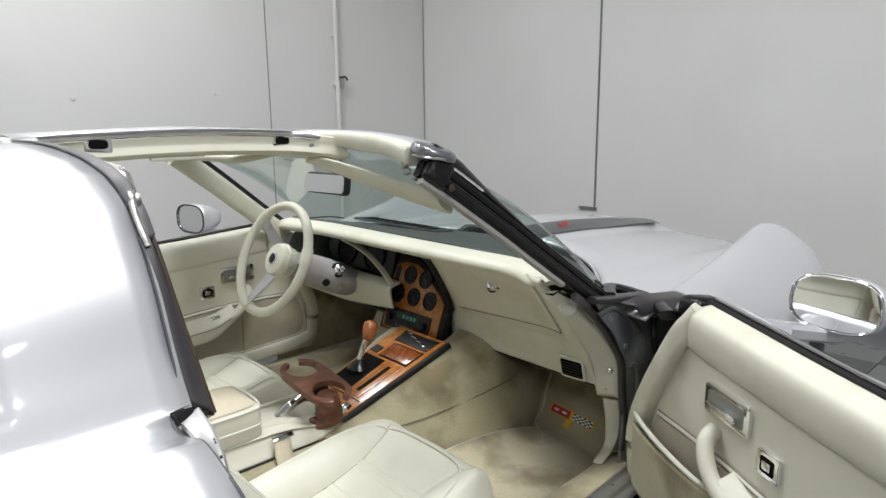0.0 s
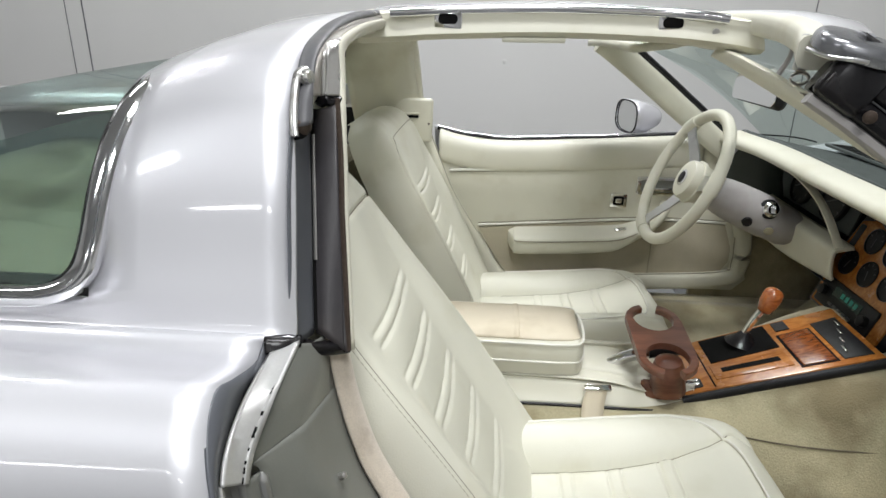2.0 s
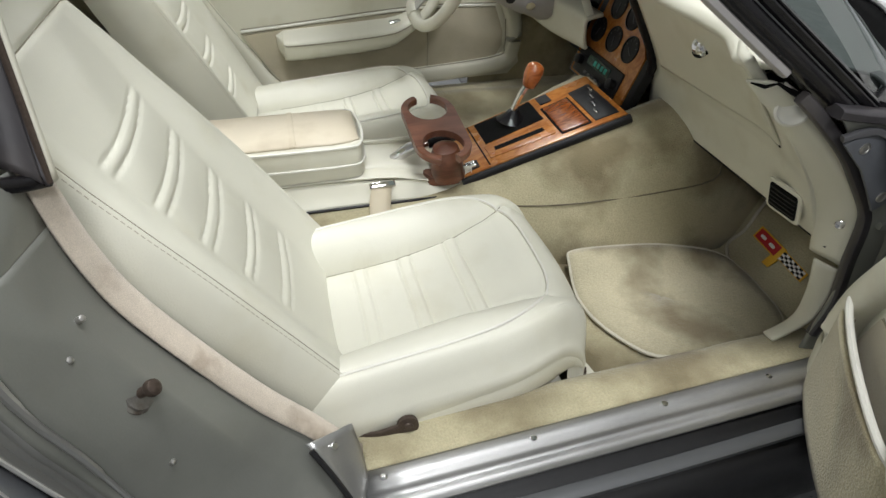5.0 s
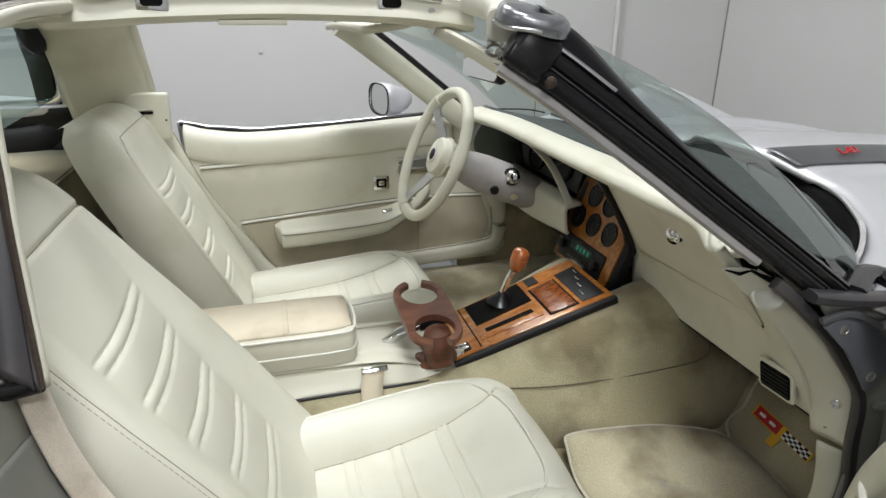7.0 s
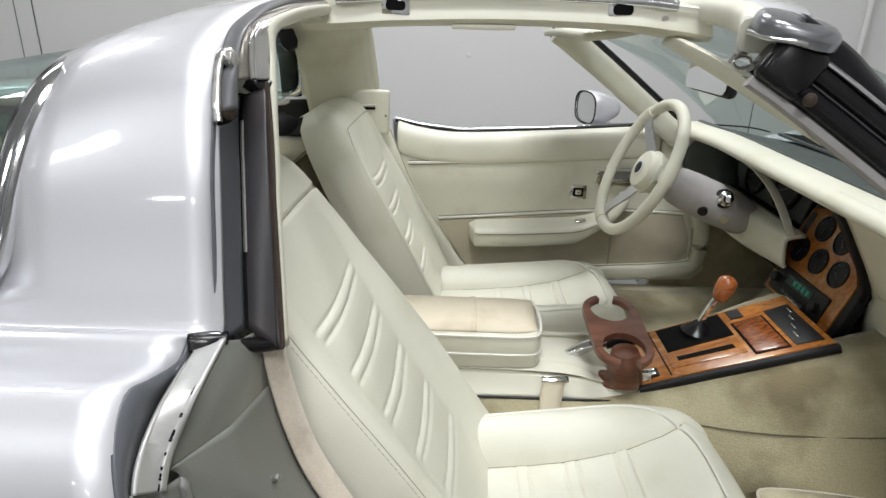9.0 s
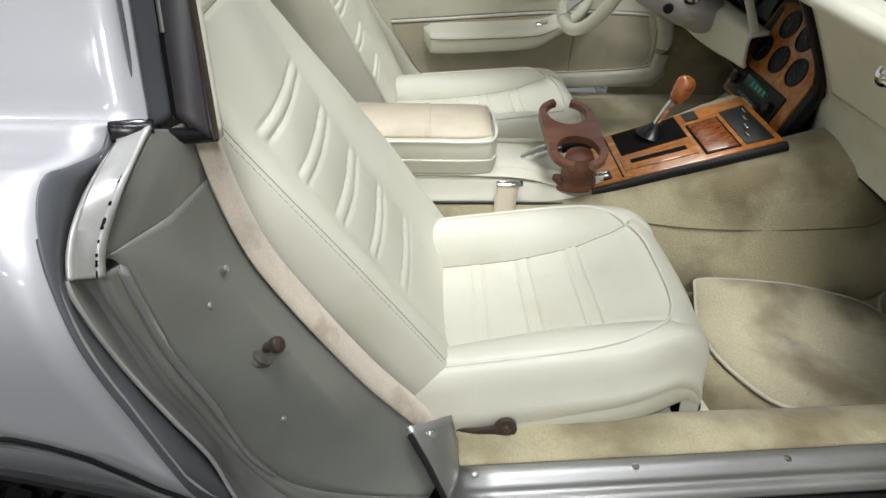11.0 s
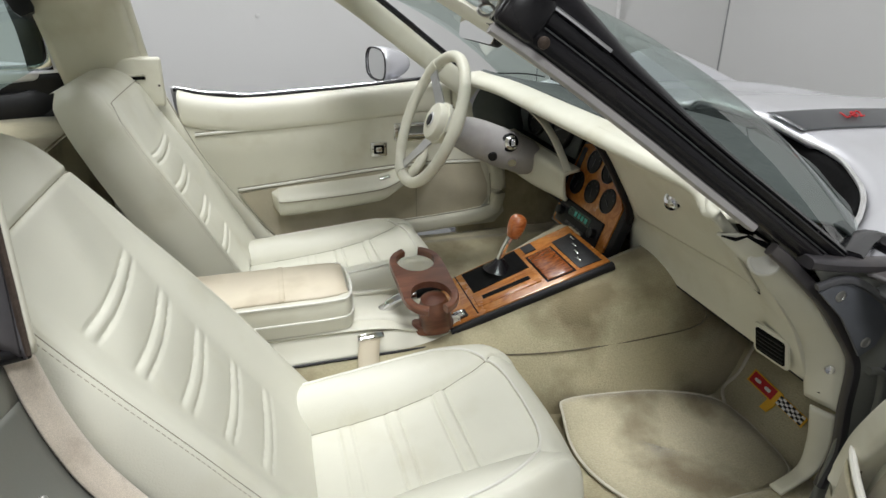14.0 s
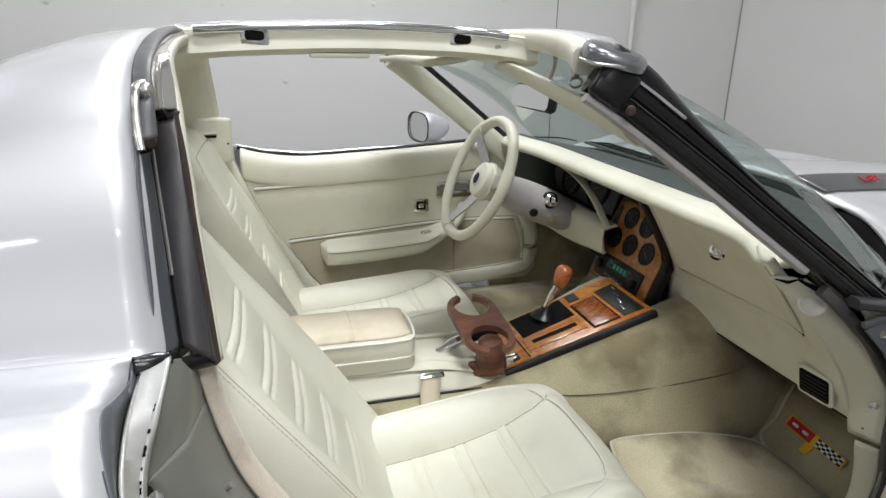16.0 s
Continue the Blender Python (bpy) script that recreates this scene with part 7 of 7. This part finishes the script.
def front():
    # bonnet with raised centre, its hind lip sweeping round the cowl
    sweep = cr([(0, 1.138), (0.05, 1.136), (0.09, 1.137), (0.136, 1.156), (0.18, 1.180), (0.222, 1.190), (0.285, 1.170), (0.348, 1.130), (0.423, 1.072), (0.489, 0.995), (0.535, 0.925), (0.60, 0.84)], 80)
    lipx = lambda v: float(np.interp(abs(v), sweep[:, 0], sweep[:, 1]))
    vs = np.linspace(-0.70, 0.64, 68)
    mid = lambda x: 0.045 + 0.056 * (x - 0.3)  # the car's axis
    dome_at = lambda v, x: 0.036 * sstep(0.215, 0.085, abs(v)) * (1 - sstep(2.0, 2.4, x))
    rows = []
    for t in np.linspace(0, 1, 40):
        row = []
        for v in vs:
            x = lipx(v) * (1 - t) + (2.65 + 0.1 * (1 - (v / 0.64) ** 2)) * t
            dome = dome_at(v, x)
            z = 0.876 + dome - 0.20 * max(0, (x - 1.2) / 1.5) ** 1.7 - 0.02 * (abs(v) / 0.5) ** 2 + 0.030 * sstep(0.5, 0.62, abs(v)) * math.exp(-((x - 1.8) / 0.5) ** 2)
            z -= 0.012 * math.exp(-((x - lipx(v)) / 0.008) ** 2)
            row.append((x, mid(x) + v * (1 - 0.36 * sstep(1.55, 2.65, x)), z))
        rows.append(row)
    h = part("hood", sheet(rows), SILVER, car, "silver bonnet with a raised centre and dark stripes", solid=0.006)
    part("hood_lip", tube([(lipx(v) - 0.003, mid(lipx(v)) + v, 0.869 + dome_at(v, 1.2) - 0.02 * (abs(v) / 0.5) ** 2) for v in np.linspace(-0.60, 0.60, 60)], 0.0045, 6), CHANNEL, h, "bright hind edge")
    for s in (-1,):
        rows = []
        for t in np.linspace(0, 1, 40):
            row = []
            for k in np.linspace(0, 1, 12):
                v = 0.100 + 0.068 * k - (0.01 + 0.02 * k) * sstep(0.45, 1.0, t)
                x = (lipx(v) + 0.012) * (1 - t) + 2.05 * t
                z = 0.876 + dome_at(v, x) - 0.20 * max(0, (x - 1.2) / 1.5) ** 1.7 - 0.02 * (abs(v) / 0.5) ** 2 + 0.0035
                row.append((x, mid(x) + s * v, z))
            rows.append(row)
        part("stripe", sheet(rows), STRIPE, h, "dark grey stripe along the raised centre", solid=0.001)
    # raised lettering on the stripe
    cu = bpy.data.curves.new("lettering", "FONT")
    cu.body, cu.size, cu.extrude = "L-82", 0.030, 0.0012
    cu.align_x, cu.align_y = "CENTER", "CENTER"
    tmp = new("lettering", cu)
    bpy.context.view_layer.update()
    me = bpy.data.meshes.new_from_object(tmp.evaluated_get(bpy.context.evaluated_depsgraph_get()))
    bpy.data.objects.remove(tmp)
    for s in (-1,):
        mc = me.copy()
        mc.materials.clear()
        mc.materials.append(RED)
        mc.transform(axes((1.350, mid(1.35) + s * 0.136, 0.9035), (1, 0.05, -0.03), (0, s * 0.34, 0.94)))
        ob = new("lettering", mc)
        ob.parent = h
        ob["label"] = "red L-82 lettering"
    # cowl well, wipers' trough
    cow = lambda v: float(np.interp(abs(v), [0, 0.24, 0.46, 0.60], [1.10, 1.06, 0.95, 0.86]))
    part("cowl", loft([[(cow(v), mid(1.0) + v, 0.835), (cow(v) * 0.5 + lipx(v) * 0.5 - 0.01, mid(1.05) + v, 0.805), (lipx(v) - 0.02, mid(1.15) + v, 0.810), (lipx(v) + 0.012, mid(1.2) + v, 0.858 + dome_at(v, 1.2) - 0.02 * (abs(v) / 0.5) ** 2)] for v in (-0.60, -0.4, -0.2, 0.0, 0.2, 0.4, 0.60)], 30, 10), PIT, car, "black cowl trough before the windshield", solid=0.01)
    # front wing
    for s in (0, 1):
        f = mir if s else (lambda p: p)
        secs = []
        for x, zt, yo in ((0.93, 0.842, -0.720), (1.15, 0.876, -0.735), (1.35, 0.915, -0.755), (1.50, 0.950, -0.752), (1.66, 0.900, -0.725), (1.95, 0.770, -0.62), (2.50, 0.56, -0.40)):
            yi = float(np.interp(x, [0.93, 1.15, 1.45], [-0.575, -0.570, -0.515]))
            hz = 0.858 - 0.20 * max(0, (x - 1.2) / 1.5) ** 1.7
            tuck = max(0.0, yo + 0.752) if x > 1.5 else 0.0  # the nose draws in
            pts = [(yi, min(hz, zt) - 0.014), (yi - 0.018, min(hz + 0.25 * (zt - hz), zt - 0.026)), (min(-0.565, yi - 0.003), zt - 0.020), (-0.60, zt), (-0.66, zt - 0.018), (yo - tuck + 0.025, zt - 0.085), (yo - tuck, zt - 0.17), (yo - tuck + 0.035, zt - 0.28), (yo - tuck + 0.03, zt - 0.36)]
            secs.append([f((x, y + tuck, z)) for y, z in pts])
        part("front_wing", loft(secs, 36, 24), SILVER, car, "silver front wing", solid=0.006)
    # hinge post ahead of the door opening
    hp = part("hinge_post", loft([[(0.745, -0.568, 0.866), (0.82, -0.575, 0.858), (0.93, -0.58, 0.845), (1.06, -0.60, 0.83)], [(0.825, -0.566, 0.772), (0.87, -0.572, 0.770), (0.96, -0.585, 0.75), (1.05, -0.60, 0.73)],
                                  [(0.868, -0.562, 0.700), (0.90, -0.570, 0.690), (0.98, -0.585, 0.66), (1.05, -0.60, 0.62)], [(0.876, -0.562, 0.60), (0.91, -0.572, 0.59), (0.98, -0.585, 0.56), (1.05, -0.60, 0.5)], [(0.85, -0.570, 0.462), (0.89, -0.585, 0.455), (0.98, -0.60, 0.45), (1.05, -0.61, 0.45)]], 30, 18), JAMB, car, "grey painted hinge post", solid=0.004)
    part("post_seal", tube([(0.700, -0.545, 0.886), (0.727, -0.553, 0.863), (0.785, -0.556, 0.811), (0.822, -0.557, 0.768), (0.859, -0.557, 0.721), (0.871, -0.557, 0.690), (0.877, -0.557, 0.632), (0.882, -0.562, 0.560), (0.866, -0.566, 0.500)], 0.0, 10, n=50, flat=(0.008, 0.0075), up=(0, -1, 0)), WEATHER, hp, "worn black rubber seal along the post")
    part("post_ridge", tube([(0.752, -0.572, 0.842), (0.778, -0.576, 0.850), (0.800, -0.577, 0.847), (0.832, -0.577, 0.830), (0.872, -0.577, 0.803), (0.903, -0.577, 0.772), (0.910, -0.576, 0.735), (0.905, -0.574, 0.690)], 0.0, 10, n=40, flat=(0.0045, 0.004), up=(0, -1, 0)), HOOPGREY, hp, "worn dark ridge of the post")
    part("post_step", tube([(0.880, -0.570, 0.700), (0.902, -0.574, 0.690), (0.908, -0.578, 0.62), (0.900, -0.580, 0.52)], 0.0, 8, n=24, flat=(0.005, 0.005), up=(0, -1, 0)), JAMB, hp, "raised rib on the post")
    part("wire_loom", tube([(0.935, -0.592, 0.800), (0.920, -0.600, 0.760), (0.935, -0.604, 0.71), (0.918, -0.600, 0.66), (0.930, -0.598, 0.60)], 0.007, 8, n=30), BLACK, hp, "black wiring loom")
    plate = slab([(0.757, 0.834), (0.777, 0.845), (0.797, 0.845), (0.829, 0.826), (0.860, 0.805), (0.876, 0.785), (0.879, 0.762), (0.870, 0.742), (0.849, 0.730), (0.826, 0.762), (0.800, 0.795)], 0.004, None, 0.0012)
    plate.transform(Matrix(((1, 0, 0, 0), (0, 0, -1, -0.571), (0, 1, 0, 0), (0, 0, 0, 1))))
    pl = part("hinge_plate", plate, FLANGE, hp, "dark painted hinge cover plate")
    for x, z in ((0.788, 0.827), (0.851, 0.752)):
        part("plate_screw", lathe([(0.0075, 0), (0.007, 0.0015), (0.0045, 0.002), (0.004, 0.0012), (0.001, 0.0012)], axes((x, -0.5752, z), (1, 0, 0), (0, -1, 0)), 14), STEEL, pl, "round steel screw")
    for p in ((0.955, -0.588, 0.57), (0.965, -0.590, 0.70), (0.925, -0.584, 0.650)):
        part("hinge_bolt", lathe([(0.0065, 0), (0.0065, 0.003), (0.004, 0.004)], axes(p, (1, 0, 0), (-0.3, -1, 0.1)), 8), STEEL, hp)
    part("cowl_corner", tube([(0.80, -0.560, 0.868), (0.90, -0.500, 0.858), (0.915, -0.545, 0.852), (0.905, -0.60, 0.848), (0.860, -0.650, 0.846), (0.835, -0.675, 0.846)], 0.0, 10, n=30, flat=(0.016, 0.010)), RUBBER, hp, "black rubber cowl corner seal")
    part("cowl_skin", loft([[(0.800, -0.590, 0.862), (0.86, -0.60, 0.868), (0.93, -0.605, 0.862), (1.0, -0.605, 0.852)], [(0.815, -0.612, 0.856), (0.87, -0.628, 0.858), (0.94, -0.634, 0.852), (1.0, -0.634, 0.846)], [(0.825, -0.622, 0.838), (0.88, -0.640, 0.838), (0.95, -0.644, 0.832), (1.0, -0.644, 0.828)]], 14, 18), WEATHER, hp, "worn black skin over the hinge", solid=0.004)
    part("pillar_foot", tube([(0.735, -0.562, 0.874), (0.775, -0.568, 0.868), (0.83, -0.574, 0.863), (0.90, -0.580, 0.856)], 0.0, 10, n=20, flat=(0.015, 0.007)), WEATHER, hp, "worn black rubber at the pillar's foot")
    part("wing_liner", box((0.5, 0.02, 0.5), Matrix.Translation((1.25, -0.55, 0.55)), 0.005), PIT, car)
    part("firewall", box((0.02, 1.2, 0.45), Matrix.Translation((1.19, C, 0.575)), 0.004), PIT, car)
    part("underbody", box((3.4, 1.1, 0.06), Matrix.Translation((0.4, C, 0.22)), 0.01), PIT, car, "dark underside")


doors()
front()
